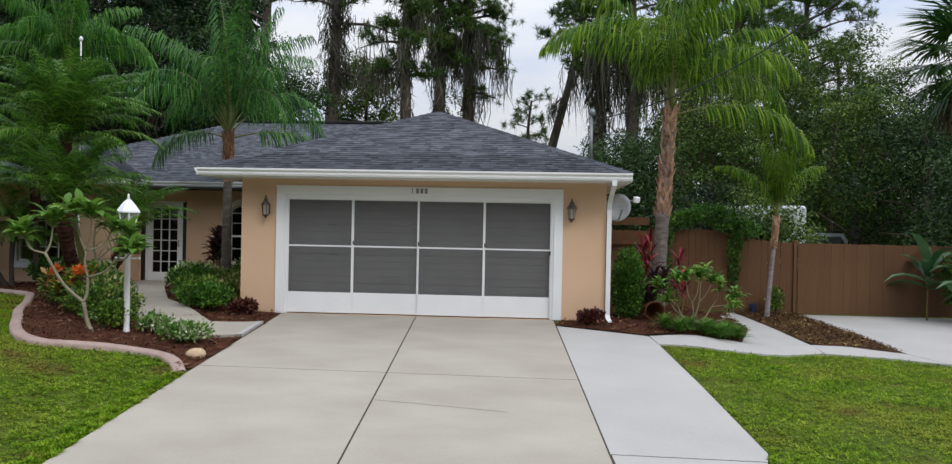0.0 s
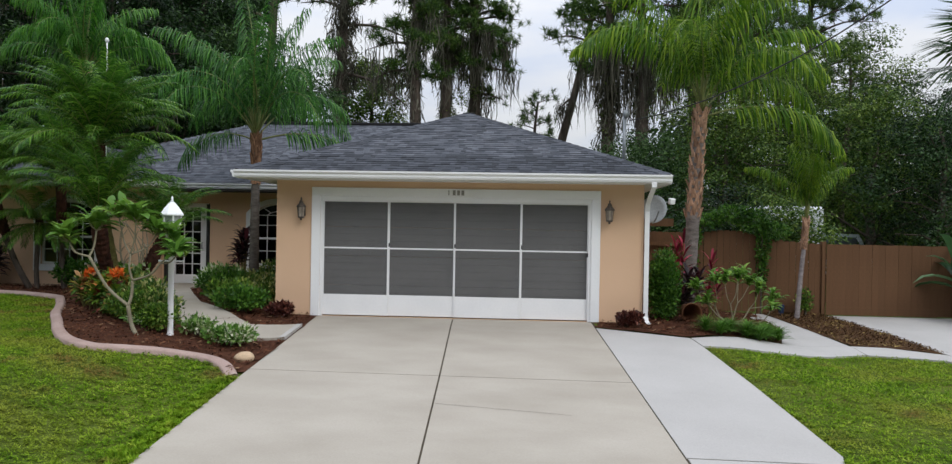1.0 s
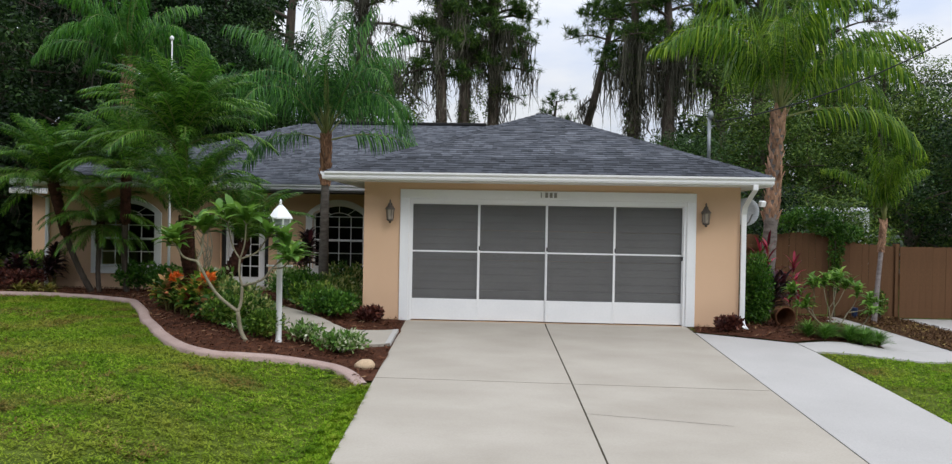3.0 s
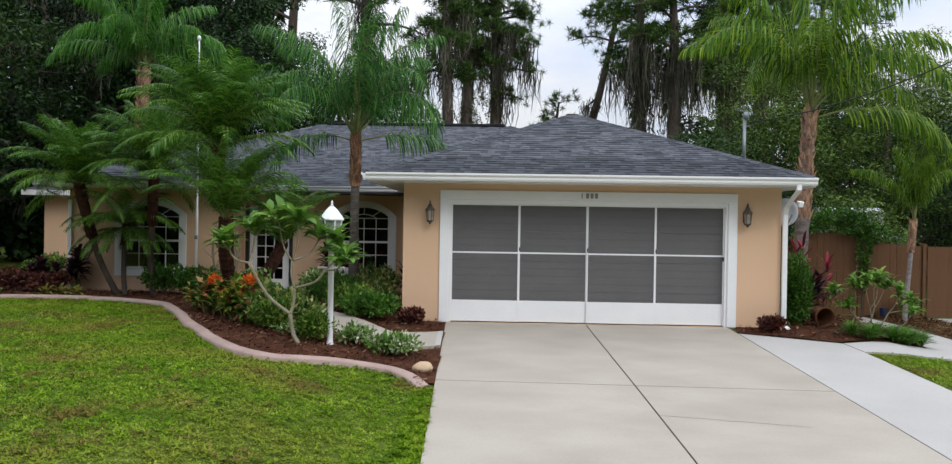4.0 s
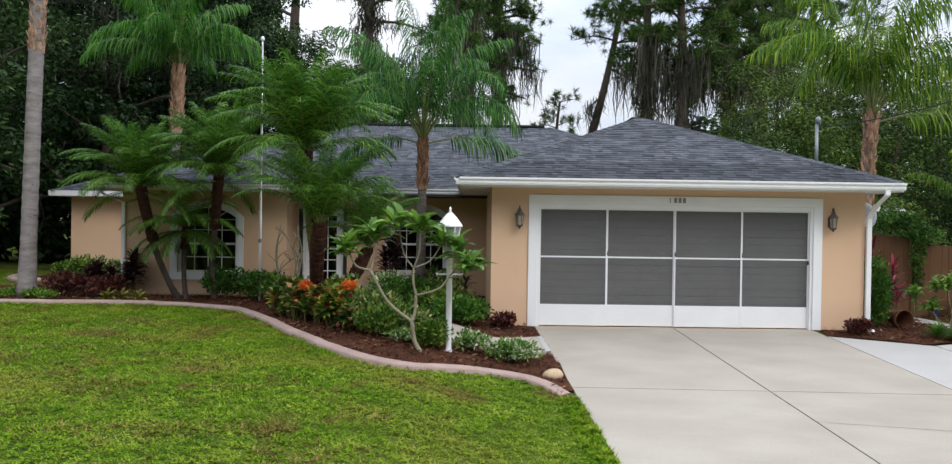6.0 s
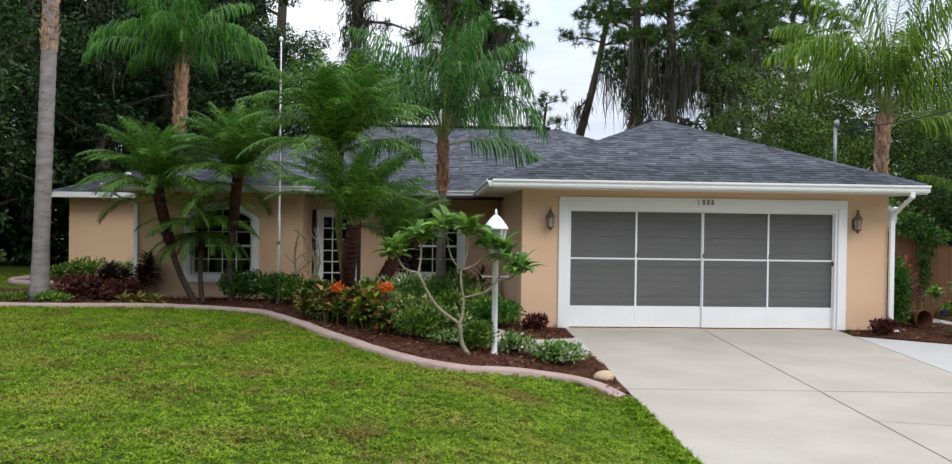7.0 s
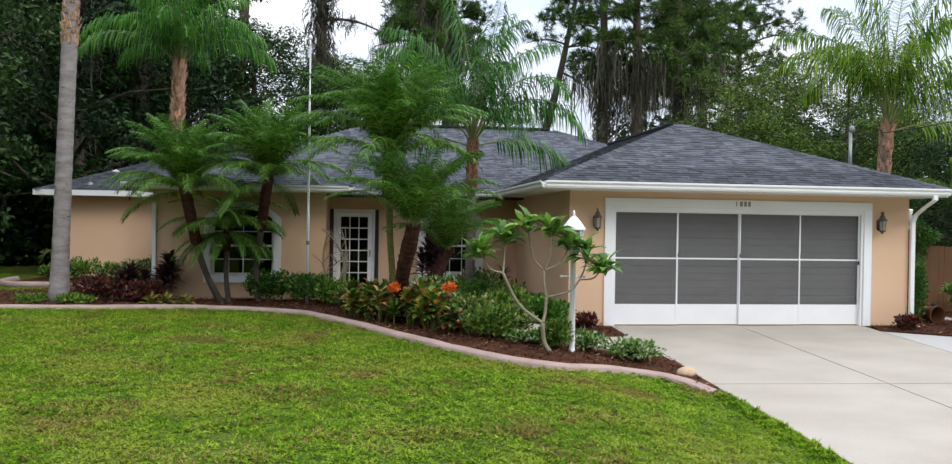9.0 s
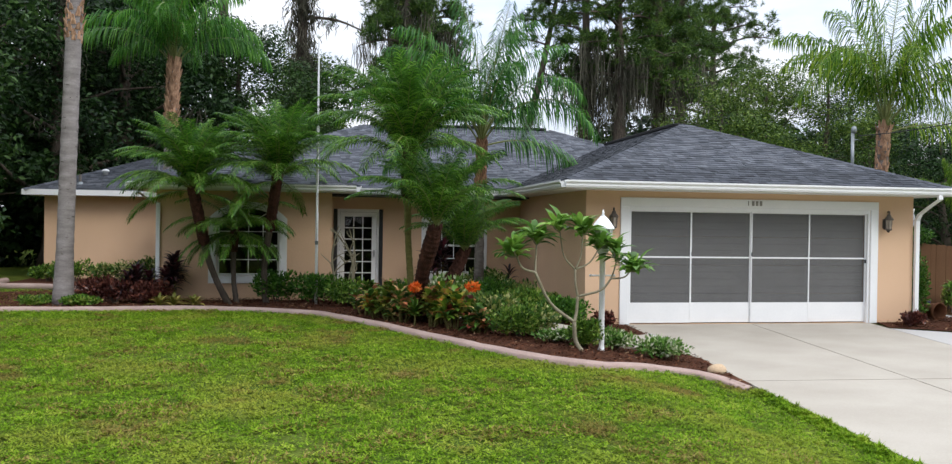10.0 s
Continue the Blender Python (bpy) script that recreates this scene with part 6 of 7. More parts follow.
def tree(label, x, y, h, r0, seed, mat, limbs, leaf_n, leaf, blob=1.2, lean=(0, 0), start=0.35, reach=3.0, moss_n=0, moss_len=1.6, top_blobs=3, ratio=0.45, name="tree", rise=0.35):
    """A tapered, bent trunk, limbs, a crown of many small leaves in clumps, and hanging moss."""
    r = np.random.default_rng(seed)
    t = thing(name, label, "tree", (x, y, ground_z(x, y) - 0.05))
    pts = [Vector((lean[0] * u + r.uniform(-0.12, 0.12) * (0 < u), lean[1] * u, h * u)) for u in (0, 0.2, 0.4, 0.6, 0.8, 1.0)]
    line = [Vector(p) for p in curve_through([p[:] for p in pts], 3)]
    trunk = Soup().tube(line, [r0 * (1 - 0.82 * i / (len(line) - 1)) * (1.3 if i == 0 else 1) for i in range(len(line))], 10)
    blobs, hang = [], []
    for k in range(limbs):
        u = start + (1 - start) * (k + r.uniform(0, 0.8)) / limbs
        i = min(len(line) - 2, int(u * (len(line) - 1)))
        p = line[i]
        a = k * 2.39996 + r.uniform(-0.5, 0.5)
        L = reach * (1.15 - 0.65 * u) * r.uniform(0.65, 1.2)
        o = Vector((math.cos(a), math.sin(a), 0))
        m = p + o * L * 0.5 + Vector((0, 0, L * rise * r.uniform(0.3, 1.0)))
        e = p + o * L + Vector((0, 0, L * rise * r.uniform(0.2, 1.6)))
        trunk.tube([p, m, e], [r0 * 0.32 * (1.1 - u), r0 * 0.2 * (1.1 - u), 0.02], 6, False)
        for f in (0.35, 0.6, 0.8, 1.0, 1.0, 1.12):
            q = p.lerp(m, f * 2) if f < 0.5 else m.lerp(e, f * 2 - 1)
            b = blob * 0.55 * r.uniform(0.5, 1.15)
            blobs.append((q.x + r.normal() * blob * 0.32, q.y + r.normal() * blob * 0.32, q.z + r.uniform(-0.2, 0.5) * blob, b, b, b * 0.7))
        for w in (0.25, 0.5, 0.75, 0.95):
            hang.append((p.lerp(m, w * 2) if w < 0.5 else m.lerp(e, w * 2 - 1)))
    for k in range(top_blobs * 2):
        b = blob * 0.65 * r.uniform(0.7, 1.1)
        blobs.append((line[-1].x + r.uniform(-1, 1) * blob * 0.6, line[-1].y + r.uniform(-1, 1) * blob * 0.6, h + r.uniform(-0.6, 0.5), b, b, b * 0.7))
    part("trunk", trunk, BARK_TREE, t, smooth=True)
    if leaf_n:
        part("crown", cloud_mesh("crown", leaf_cloud(blobs, leaf_n, leaf * 1.15, seed, ratio, 0.2, 0.4, flat=True), mat), None, t, kind="stuff")
    if moss_n:
        s = Soup()
        hang += [line[i] for i in range(int(len(line) * 0.3), len(line))]
        for k in range(int(moss_n * 2.2)):
            p = hang[int(r.integers(len(hang)))] + Vector((r.normal() * 0.28, r.normal() * 0.28, r.uniform(-0.1, 0.1)))
            beard = moss_len * r.uniform(0.15, 0.75)
            for j in range(9):
                L, w, a = beard * r.uniform(0.3, 1.2), r.uniform(0.012, 0.032), r.uniform(0, 3.14)
                q = p + Vector((r.normal() * 0.16, r.normal() * 0.16, r.normal() * 0.12))
                d = Vector((math.cos(a), math.sin(a), 0)) * w
                k1 = Vector((r.normal() * 0.10, r.normal() * 0.10, -L * 0.5))
                k2 = Vector((r.normal() * 0.16, r.normal() * 0.16, -L))
                s.add([q - d * 0.5, q + d * 0.5, q + k1 + d, q + k1 - d, q + k2], [(0, 1, 2, 3), (3, 2, 4)])
        part("hanging_moss", s, MOSS, t, "grey-brown hanging moss", "stuff")
    return t


def needle_tufts(centres, per, length, width, seed):
    """Stars of needles round each centre, made in one go."""
    r = np.random.default_rng(seed)
    c = np.repeat(np.array(centres, float), per, 0)
    n = len(c)
    d = r.normal(size=(n, 3)) + np.array([0, 0, 0.25])
    d /= np.linalg.norm(d, axis=1, keepdims=True)
    side = np.cross(d, r.normal(size=(n, 3)))
    side /= np.linalg.norm(side, axis=1, keepdims=True) + 1e-9
    L = (length * r.uniform(0.5, 1.15, n))[:, None]
    v = np.stack([c + d * L * 0.1 - side * width, c + d * L * 0.1 + side * width, c + d * L], 1).reshape(-1, 3)
    return v, np.arange(n * 3).reshape(-1, 3)


def moss_strands(points, count, length, spread, seed, width=0.022):
    """Limp strands hanging from points, each strand bent once."""
    r = np.random.default_rng(seed)
    p = np.array(points, float)[r.integers(len(points), size=count)]
    p = p + r.normal(size=(count, 3)) * np.array([spread, spread, 0.18])
    L = length * r.uniform(0.15, 1.0, count) ** 1.4
    a = r.uniform(0, 3.1416, count)
    w = np.stack([np.cos(a), np.sin(a), 0 * a], 1) * (width * r.uniform(0.5, 1.4, count))[:, None]
    k1 = p + np.stack([r.normal(size=count) * 0.11, r.normal(size=count) * 0.11, -L * 0.5], 1)
    k2 = p + np.stack([r.normal(size=count) * 0.20, r.normal(size=count) * 0.20, -L], 1)
    v = np.stack([p - w * 0.6, p + w * 0.6, k1 + w, k1 - w, k2], 1).reshape(-1, 3)
    k = np.arange(count)[:, None] * 5
    return v, np.concatenate([k + np.array([[0, 1, 2]]), k + np.array([[0, 2, 3]]), k + np.array([[3, 2, 4]])], 0)


def pine(label, x, y, h, r0, seed, lean=(0, 0), limbs=12, zone=(0.55, 1.0), reach=2.6, rise=0.25, tufts=5, sleeve=0.0, sleeve_zone=(0.3, 1.0), sleeve_n=0, vines=0, beard=0.0, beard_n=0, own=()):
    """A tall pine: bent trunk, limbs with side twigs and needle tufts, a sleeve of moss or vines on the trunk, beards from the limbs.
    own: limbs of their own, as height, turn in degrees, length, rise, tufts."""
    r = np.random.default_rng(seed)
    t = thing("pine_tree", label, "tree", (x, y, ground_z(x, y) - 0.05))
    pts = [(lean[0] * u + r.uniform(-0.12, 0.12) * (0 < u), lean[1] * u, h * u) for u in (0, 0.2, 0.4, 0.6, 0.8, 1.0)]
    line = [Vector(p) for p in curve_through(pts, 3)]
    m = len(line) - 1

    def at(u):
        i = min(m - 1, int(u * m))
        return line[i].lerp(line[i + 1], u * m - i)
    wood = Soup().tube(line, [r0 * (1 - 0.72 * i / m) * (1.3 if i == 0 else 1) for i in range(m + 1)], 9)
    rows = [(z / h, radians(a), L, rs, n) for z, a, L, rs, n in own]
    for k in range(limbs):
        u = zone[0] + (zone[1] - zone[0]) * (k + r.uniform(0, 0.8)) / limbs
        rows.append((min(0.99, u), k * 2.39996 + r.uniform(-0.5, 0.5), reach * (1.15 - 0.5 * (u - zone[0]) / (1.001 - zone[0])) * r.uniform(0.6, 1.2), rise * r.uniform(0.2, 1.6), tufts))
    green, hang = [], []
    for u, a, L, rs, n in rows:
        p, o = at(u), Vector((math.cos(a), math.sin(a), 0))
        e = p + o * L + Vector((0, 0, L * rs))
        mid = p.lerp(e, 0.5) + Vector((r.normal() * 0.1, r.normal() * 0.1, L * 0.10))
        c = [Vector(q) for q in curve_through([p[:], mid[:], e[:]], 4)]
        rb = r0 * 0.30 * (1.15 - 0.6 * u)
        wood.tube(c, [rb * (1 - 0.8 * i / (len(c) - 1)) for i in range(len(c))], 5, False)
        hang += [q[:] for q in c[1:]]
        for j in range(n):
            f = 0.35 + 0.65 * (j + r.uniform(0, 1)) / n
            q = c[min(len(c) - 1, int(f * (len(c) - 1)))]
            w = q + Vector((r.normal() * 0.35, r.normal() * 0.35, r.uniform(-0.1, 0.55))) * (0.4 + 0.25 * L)
            wood.tube([q, q.lerp(w, 0.5) + Vector((0, 0, 0.05)), w], [rb * 0.35, rb * 0.25, 0.008], 4, False)
            for _ in range(5):
                green.append(tuple(w + Vector((r.normal() * 0.26, r.normal() * 0.26, r.normal() * 0.16))))
    part("trunk", wood, BARK_TREE, t, smooth=True)
    if green:
        part("crown", cloud_mesh("crown", needle_tufts(green, 34, 0.42, 0.019, seed), PINE), None, t, "dark green needle clumps", "stuff")
    col = [at(sleeve_zone[0] + (sleeve_zone[1] - sleeve_zone[0]) * k / 40) for k in range(41)]
    if sleeve_n:
        lumpy = [tuple(q + Vector((r.normal(), r.normal(), 0)) * sleeve * 0.35) for q in col for _ in range(3)]
        part("moss_sleeve", cloud_mesh("moss_sleeve", moss_strands(lumpy, sleeve_n, 1.1, sleeve * 0.42, seed + 1, 0.032), MOSS), None, t, "grey-brown moss wrapped round the trunk", "stuff")
    if vines:
        blobs = []
        for k in range(34):
            q, b = col[int(r.integers(41))], max(0.35, sleeve) * r.uniform(0.4, 0.95)
            blobs.append((q.x + r.normal() * sleeve * 0.6, q.y + r.normal() * sleeve * 0.6, q.z, b, b, b * 1.3))
        part("vines", cloud_mesh("vines", leaf_cloud(blobs, vines, 0.15, seed + 2, 0.5, 0.1, 0.1), VINE), None, t, "olive green climbing vines", "stuff")
    if beard_n:
        low = [q for q in hang if q[2] < h * 0.70] or hang
        tips = [low[int(r.integers(len(low)))] for _ in range(26)]
        part("hanging_moss", cloud_mesh("hanging_moss", moss_strands(tips, beard_n, beard, 0.26, seed + 3, 0.024), MOSS), None, t, "grey-brown hanging moss", "stuff")
    return t


# tall mossy pines in the middle distance
pine("tall pine wrapped in a thick column of grey moss", -9.7, 32.2, 19.5, 0.5, 301, (0.2, 0), 6, (0.7, 1), 2.2, 0.1, 3, 0.80, (0.47, 1.0), 3000, 0, 1.2, 150,
     own=((12.9, 5, 4.2, -0.22, 1), (10.2, 350, 4.0, -0.5, 3), (13.8, 190, 2.4, 0.1, 3)))
pine("tall pine with a bare trunk and sparse crown", -14.7, 32.6, 20, 0.48, 302, (1.6, 0), 8, (0.72, 1), 3.0, 0.15, 6, beard=1.2, beard_n=120, own=((13.2, 185, 3.6, 0.25, 7), (12.2, 175, 2.6, 0.1, 5), (14.2, 10, 2.2, 0.2, 4)))
pine("slim pine wrapped in vines and moss", -4.4, 25.2, 17, 0.38, 303, (0.1, 0), 14, (0.5, 1), 2.0, 0.0, 6, 0.30, (0.15, 0.95), 1100, 2200, 2.2, 500, own=((10.3, 180, 2.2, -0.1, 3), (9.0, 190, 1.9, -0.2, 3)))
pine("pine trunk wrapped in dark moss", -3.9, 35, 19, 0.5, 304, (0.1, 0), 20, (0.58, 1), 2.4, 0.05, 8, 0.45, (0.2, 1.0), 1500, 2400, 2.4, 700)
pine("pine wrapped in leafy vines with clumped side limbs", -2.35, 35.4, 20, 0.5, 316, (0.2, 0), 18, (0.58, 1), 2.4, 0.05, 9, 0.65, (0.15, 1.0), 1500, 4200, 2.6, 900,
     own=((14.0, 0, 2.3, 0.0, 7), (12.6, 5, 2.3, 0.0, 7), (11.0, 355, 2.3, -0.05, 6), (9.6, 8, 1.7, -0.15, 4)))
pine("leaning tree with bare crooked limbs and hanging moss", 1.7, 32.2, 15.5, 0.36, 306, (3.1, 0), 7, (0.74, 1), 2.6, 0.15, 6, beard=1.3, beard_n=200,
     own=((10.6, 350, 2.6, -0.75, 0), (9.0, 200, 0.9, -0.9, 0), (12.0, 0, 2.2, -0.1, 3), (13.2, 170, 1.6, 0.15, 5), (11.2, 5, 1.0, -0.2, 0)))
pine("pine hung with heavy curtains of grey moss", 5.0, 27.4, 16, 0.42, 305, (0.2, 0), 12, (0.60, 1), 2.4, 0.1, 6, 0.46, (0.36, 0.70), 1300, 500, 3.4, 400, own=((10.0, 180, 1.6, -0.1, 2), (9.6, 340, 1.6, 0.0, 2)))
pine("broad pine with moss curtains along its limbs", 6.6, 26.6, 16, 0.45, 307, (0.0, 0), 16, (0.54, 1), 3.2, 0.12, 7, 0.42, (0.2, 0.75), 700, 1500, 3.6, 600, own=((9.6, 175, 2.6, 0.05, 3), (9.4, 5, 3.0, 0.05, 3)))
pine("broad pine crown thick with moss", 9.4, 28.6, 16, 0.48, 308, (0.2, 0), 18, (0.52, 1), 3.0, 0.12, 9, 0.44, (0.2, 0.75), 500, 2200, 3.0, 800)
pine("pine with a dark bare trunk behind the others", 13.2, 34.8, 18, 0.5, 309, (0.3, 0), 22, (0.56, 1), 3.6, 0.15, 8, beard=1.6, beard_n=500)
pine("far pine crown above the woods", 15.2, 43, 19, 0.5, 317, (0.3, 0), 18, (0.56, 1), 3.8, 0.1, 7, beard=1.6, beard_n=300)
pine("round-topped far pine at the edge of the woods", 20.2, 45, 18.2, 0.5, 310, (0.3, 0), 32, (0.40, 1), 5.6, 0.05, 10, beard=1.4, beard_n=200)
pine("small far pine seen in the sky gap", 1.45, 36, 9.3, 0.22, 311, (0.1, 0), 9, (0.62, 1), 1.6, 0.15, 2)
tree("tall hazy green tree in the woods", 11.2, 20.5, 8.6, 0.24, 321, WOOD_LEAF, 26, 17000, 0.11, 1.4, (0.2, 0), 0.2, 2.8)
tree("tall hazy green tree in the woods", 16.4, 21.5, 8.0, 0.24, 322, OAK_LIGHT, 26, 17000, 0.11, 1.4, (-0.2, 0), 0.2, 3.0)
tree("bright green tree beyond the ridge", -9.4, 40, 11.6, 0.3, 319, WOOD_LEAF, 24, 16000, 0.20, 1.5, (0.2, 0), 0.35, 3.2)
tree("green tree just behind the ridge", -8.8, 21, 7.6, 0.3, 312, OAK_LIGHT, 20, 14000, 0.13, 1.3, (0.2, 0), 0.3, 2.4)
tree("olive green tree just behind the roof", -11.9, 22, 9.2, 0.3, 313, OAK_LIGHT, 30, 26000, 0.14, 1.5, (0.2, 0), 0.25, 3.2)
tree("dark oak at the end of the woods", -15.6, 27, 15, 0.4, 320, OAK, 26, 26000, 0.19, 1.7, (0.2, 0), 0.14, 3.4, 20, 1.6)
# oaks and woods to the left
# Last two stand out of view, added only to shade the wing wall.
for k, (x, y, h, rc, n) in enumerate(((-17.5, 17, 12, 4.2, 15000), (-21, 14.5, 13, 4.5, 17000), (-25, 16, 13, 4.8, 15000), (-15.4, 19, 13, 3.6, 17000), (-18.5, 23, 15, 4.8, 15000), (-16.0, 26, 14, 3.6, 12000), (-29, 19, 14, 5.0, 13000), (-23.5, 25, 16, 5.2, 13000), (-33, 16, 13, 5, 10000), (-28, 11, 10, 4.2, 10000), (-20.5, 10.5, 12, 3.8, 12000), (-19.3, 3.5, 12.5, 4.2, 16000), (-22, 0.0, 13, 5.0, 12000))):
    tree("dark live oak in dense woods, the last two added unseen for shade", x, y, h, 0.42, 330 + k, OAK_LIGHT if k in (1, 9, 10, 11, 12) else OAK, 22, n, 0.19, 1.7, (0.4 * (-1) ** k, 0), 0.14, rc, 30, 1.6)
# woods to the right, behind the fence
for k, (x, y, h, rc, n) in enumerate(((5.2, 15.5, 4.4, 2.0, 8000), (9.0, 18.0, 6.0, 2.6, 10000), (13.6, 16.5, 6.4, 2.6, 10000), (15, 13.5, 5.4, 2.6, 10000), (18.5, 15, 5.6, 2.8, 10000), (22, 17, 6.2, 3.0, 9000), (13.8, 20, 9.0, 3.3, 12000), (18, 21, 7.0, 3.2, 9000), (5.6, 18.5, 4.8, 2.2, 8000), (26, 22, 7.5, 3.4, 8000), (8.6, 10.6, 2.2, 1.0, 6500), (7.4, 11.4, 2.6, 1.2, 4200), (13.0, 7.2, 3.3, 1.3, 6000), (9, 19.5, 8, 3, 9000))):
    tree("green broadleaf tree behind the fence", x, y, h, 0.22, 360 + k, (OAK_LIGHT, WOOD_LEAF, WOOD_LEAF, OAK)[k % 4], 24, int(n * 1.4), 0.115, 1.3, (0.3 * (-1) ** k, 0), 0.12, rc, 0)


def far_woods(name, x0, x1, y, h, count, seed, mat, depth=6.0, leaf=0.42):
    r = np.random.default_rng(seed)
    n = int((x1 - x0) / 2.2)
    blobs = []
    for k in range(n):
        for z in np.arange(0.6, h, 1.7):
            blobs.append((x0 + (x1 - x0) * (k + r.uniform(0, 1)) / n, y + r.uniform(0, depth), z + r.uniform(-0.5, 0.5) + 0.6 * noise.noise((k * 0.6, seed, 0)), 1.7, 1.7, 1.4))
    ob = new(name, cloud_mesh(name, leaf_cloud(blobs, count, leaf, seed, 0.6, 0.1, 0.4, flat=True), mat))
    return tagged(ob, "dense dark woods far off, the row behind the camera added for reflections", "woods", "", "stuff")


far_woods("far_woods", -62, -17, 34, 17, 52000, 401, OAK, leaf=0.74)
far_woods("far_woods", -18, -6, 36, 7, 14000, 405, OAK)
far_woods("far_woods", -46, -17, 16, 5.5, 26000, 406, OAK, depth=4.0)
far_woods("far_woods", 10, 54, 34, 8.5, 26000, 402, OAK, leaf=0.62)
far_woods("far_woods", 5.0, 40, 23, 4.0, 46000, 407, OAK_LIGHT, depth=4.0, leaf=0.22)
far_woods("far_woods", -12, 6, 48, 4.2, 7000, 403, OAK)
# Unseen row behind the camera, added so the window glass mirrors something dark.
far_woods("far_woods", -60, 60, -44, 15, 13000, 404, OAK, leaf=1.7)

# fence and gate on the right
fence = thing("fence", "tall brown board fence with a closed wide gate", "fence", (0, 0, 0), kind="structure")
FY = 4.38
BOARD = {}


def board(w, h, dog=True):
    key = (round(w, 3), round(h, 3), dog)
    if key not in BOARD:
        c = 0.022 if dog else 0.004
        BOARD[key] = Soup().prism([(-w / 2, 0), (w / 2, 0), (w / 2, h - c), (w / 2 - c, h), (-w / 2 + c, h), (-w / 2, h - c)], -0.009, 0.009).mesh("board", FENCE)
    return BOARD[key]


def run(x0, x1, y, z0, tops, w=0.138, gap=0.004, parent=None, dog=True):
    n = max(1, round((x1 - x0) / (w + gap)))
    r = np.random.default_rng(int(abs(x0) * 100))
    for k in range(n):
        x = x0 + (k + 0.5) * (x1 - x0) / n
        top = tops(k / max(1, n - 1)) if callable(tops) else tops
        part("board", board(w, round(top - z0, 2), dog), None, parent or fence, at=pose(x, y + r.uniform(-0.003, 0.003), z0 + r.uniform(-0.008, 0.008), 0, r.uniform(-0.2, 0.2), 0))


run(3.42, 4.95, FY + 0.15, -0.12, 1.62)
run(6.62, 7.90, FY, -0.22, lambda u: 1.50 - 0.10 * u)
run(7.985, 15.8, FY - 0.08, -0.18, 1.40, w=0.1405, gap=0.0005, dog=False)
for x, top in ((5.05, 1.55), (6.55, 1.55), (7.94, 1.46), (11.9, 1.42)):
    part("post", Soup().box(x - 0.045, x + 0.045, FY - (0.06 if x == 7.94 else -0.02), FY + 0.11, -0.3, top, 0.006), FENCE, fence)
for x0, x1, z in ((3.4, 5.0, 0.2), (3.4, 5.0, 1.3), (6.6, 7.9, 0.15), (6.6, 7.9, 1.15), (8.0, 15.9, 0.1), (8.0, 15.9, 1.1)):
    part("rail", Soup().box(x0, x1, FY + 0.03, FY + 0.07, z, z + 0.09), FENCE, fence)
gate = thing("gate", "closed brown wooden gate with a curved top under a vine arch", "gate", (0, 0, 0), kind="structure")
run(5.14, 6.46, FY + 0.02, -0.15, lambda u: 1.60 + 0.08 * math.sin(math.pi * u), parent=gate)
arb = thing("vine_arch", "vine-covered arch over the fence gate", "arbour", (5.8, FY - 0.12, -0.2))
part("hoop", Soup().tube([(-0.75, 0, 0), (-0.75, 0, 1.7), (-0.5, 0, 2.05), (0, 0, 2.2), (0.5, 0, 2.05), (0.75, 0, 1.7), (0.75, 0, 0)], 0.02, 6), BARK_TREE, arb)
vb = [(-0.75, 0, 1.1, 0.12, 0.14, 0.5), (-0.72, 0, 1.75, 0.16, 0.2, 0.3), (-0.4, 0, 2.1, 0.4, 0.25, 0.2), (0.1, 0, 2.25, 0.5, 0.28, 0.22), (0.55, 0, 2.1, 0.4, 0.28, 0.28), (0.78, 0, 1.6, 0.18, 0.2, 0.5), (0.78, 0, 1.0, 0.12, 0.14, 0.45), (1.0, 0.1, 1.9, 0.45, 0.25, 0.22)]
part("vine", cloud_mesh("vine", leaf_cloud(vb, 4200, 0.075, 420, 0.55, 0.1, 0.3), BOX_LEAF), None, arb, kind="stuff")
part("board", Soup().box(3.5, 5.0, 6.8, 6.86, 1.75, 1.95), FENCE, fence)

# white trailer and a parked car beyond the fence
trailer = thing("trailer", "white trailer half hidden by trees behind the fence", "trailer", (9.85, 14.0, -0.2))
part("body", Soup().box(-1.0, 1.0, -1.0, 4.2, 0.5, 2.7, 0.08), FAR_WHITE, trailer)
part("window", Soup().box(-0.45, 0.45, -1.03, -1.0, 1.7, 2.2, 0.01), CAR_GLASS, trailer)
for x in (-1.06, 0.86):
    part("wheel", Soup().tube([(x, 1.4, 0.36), (x + 0.2, 1.4, 0.36)], 0.36, 18), RUBBER, trailer)
car = thing("car", "grey sport utility vehicle parked behind the fence", "car", (11.7, 16.0, -0.16), rz=28)
part("body", Soup().box(-2.2, 2.2, -0.9, 0.9, 0.35, 1.05, 0.08), CAR_BLUE, car)
part("cabin", Soup().prism([(-1.7, 1.05), (1.6, 1.05), (1.0, 1.78), (-1.25, 1.80)], -0.82, 0.82), CAR_BLUE, car)
part("side_window", Soup().prism([(-1.42, 1.14), (1.28, 1.14), (0.86, 1.66), (-1.12, 1.68)], -0.835, -0.822), CAR_GLASS, car)
part("roof_rack", Soup().tube([(-1.1, -0.6, 1.86), (0.8, -0.6, 1.85)], 0.02, 6).tube([(-1.1, 0.6, 1.86), (0.8, 0.6, 1.85)], 0.02, 6), CABLE, car)
for x in (-1.35, 1.35):
    for y in (-0.9, 0.7):
        wh = part("wheel", Soup().tube([(x, y, 0.36), (x, y + 0.2, 0.36)], 0.36, 18), RUBBER, car)

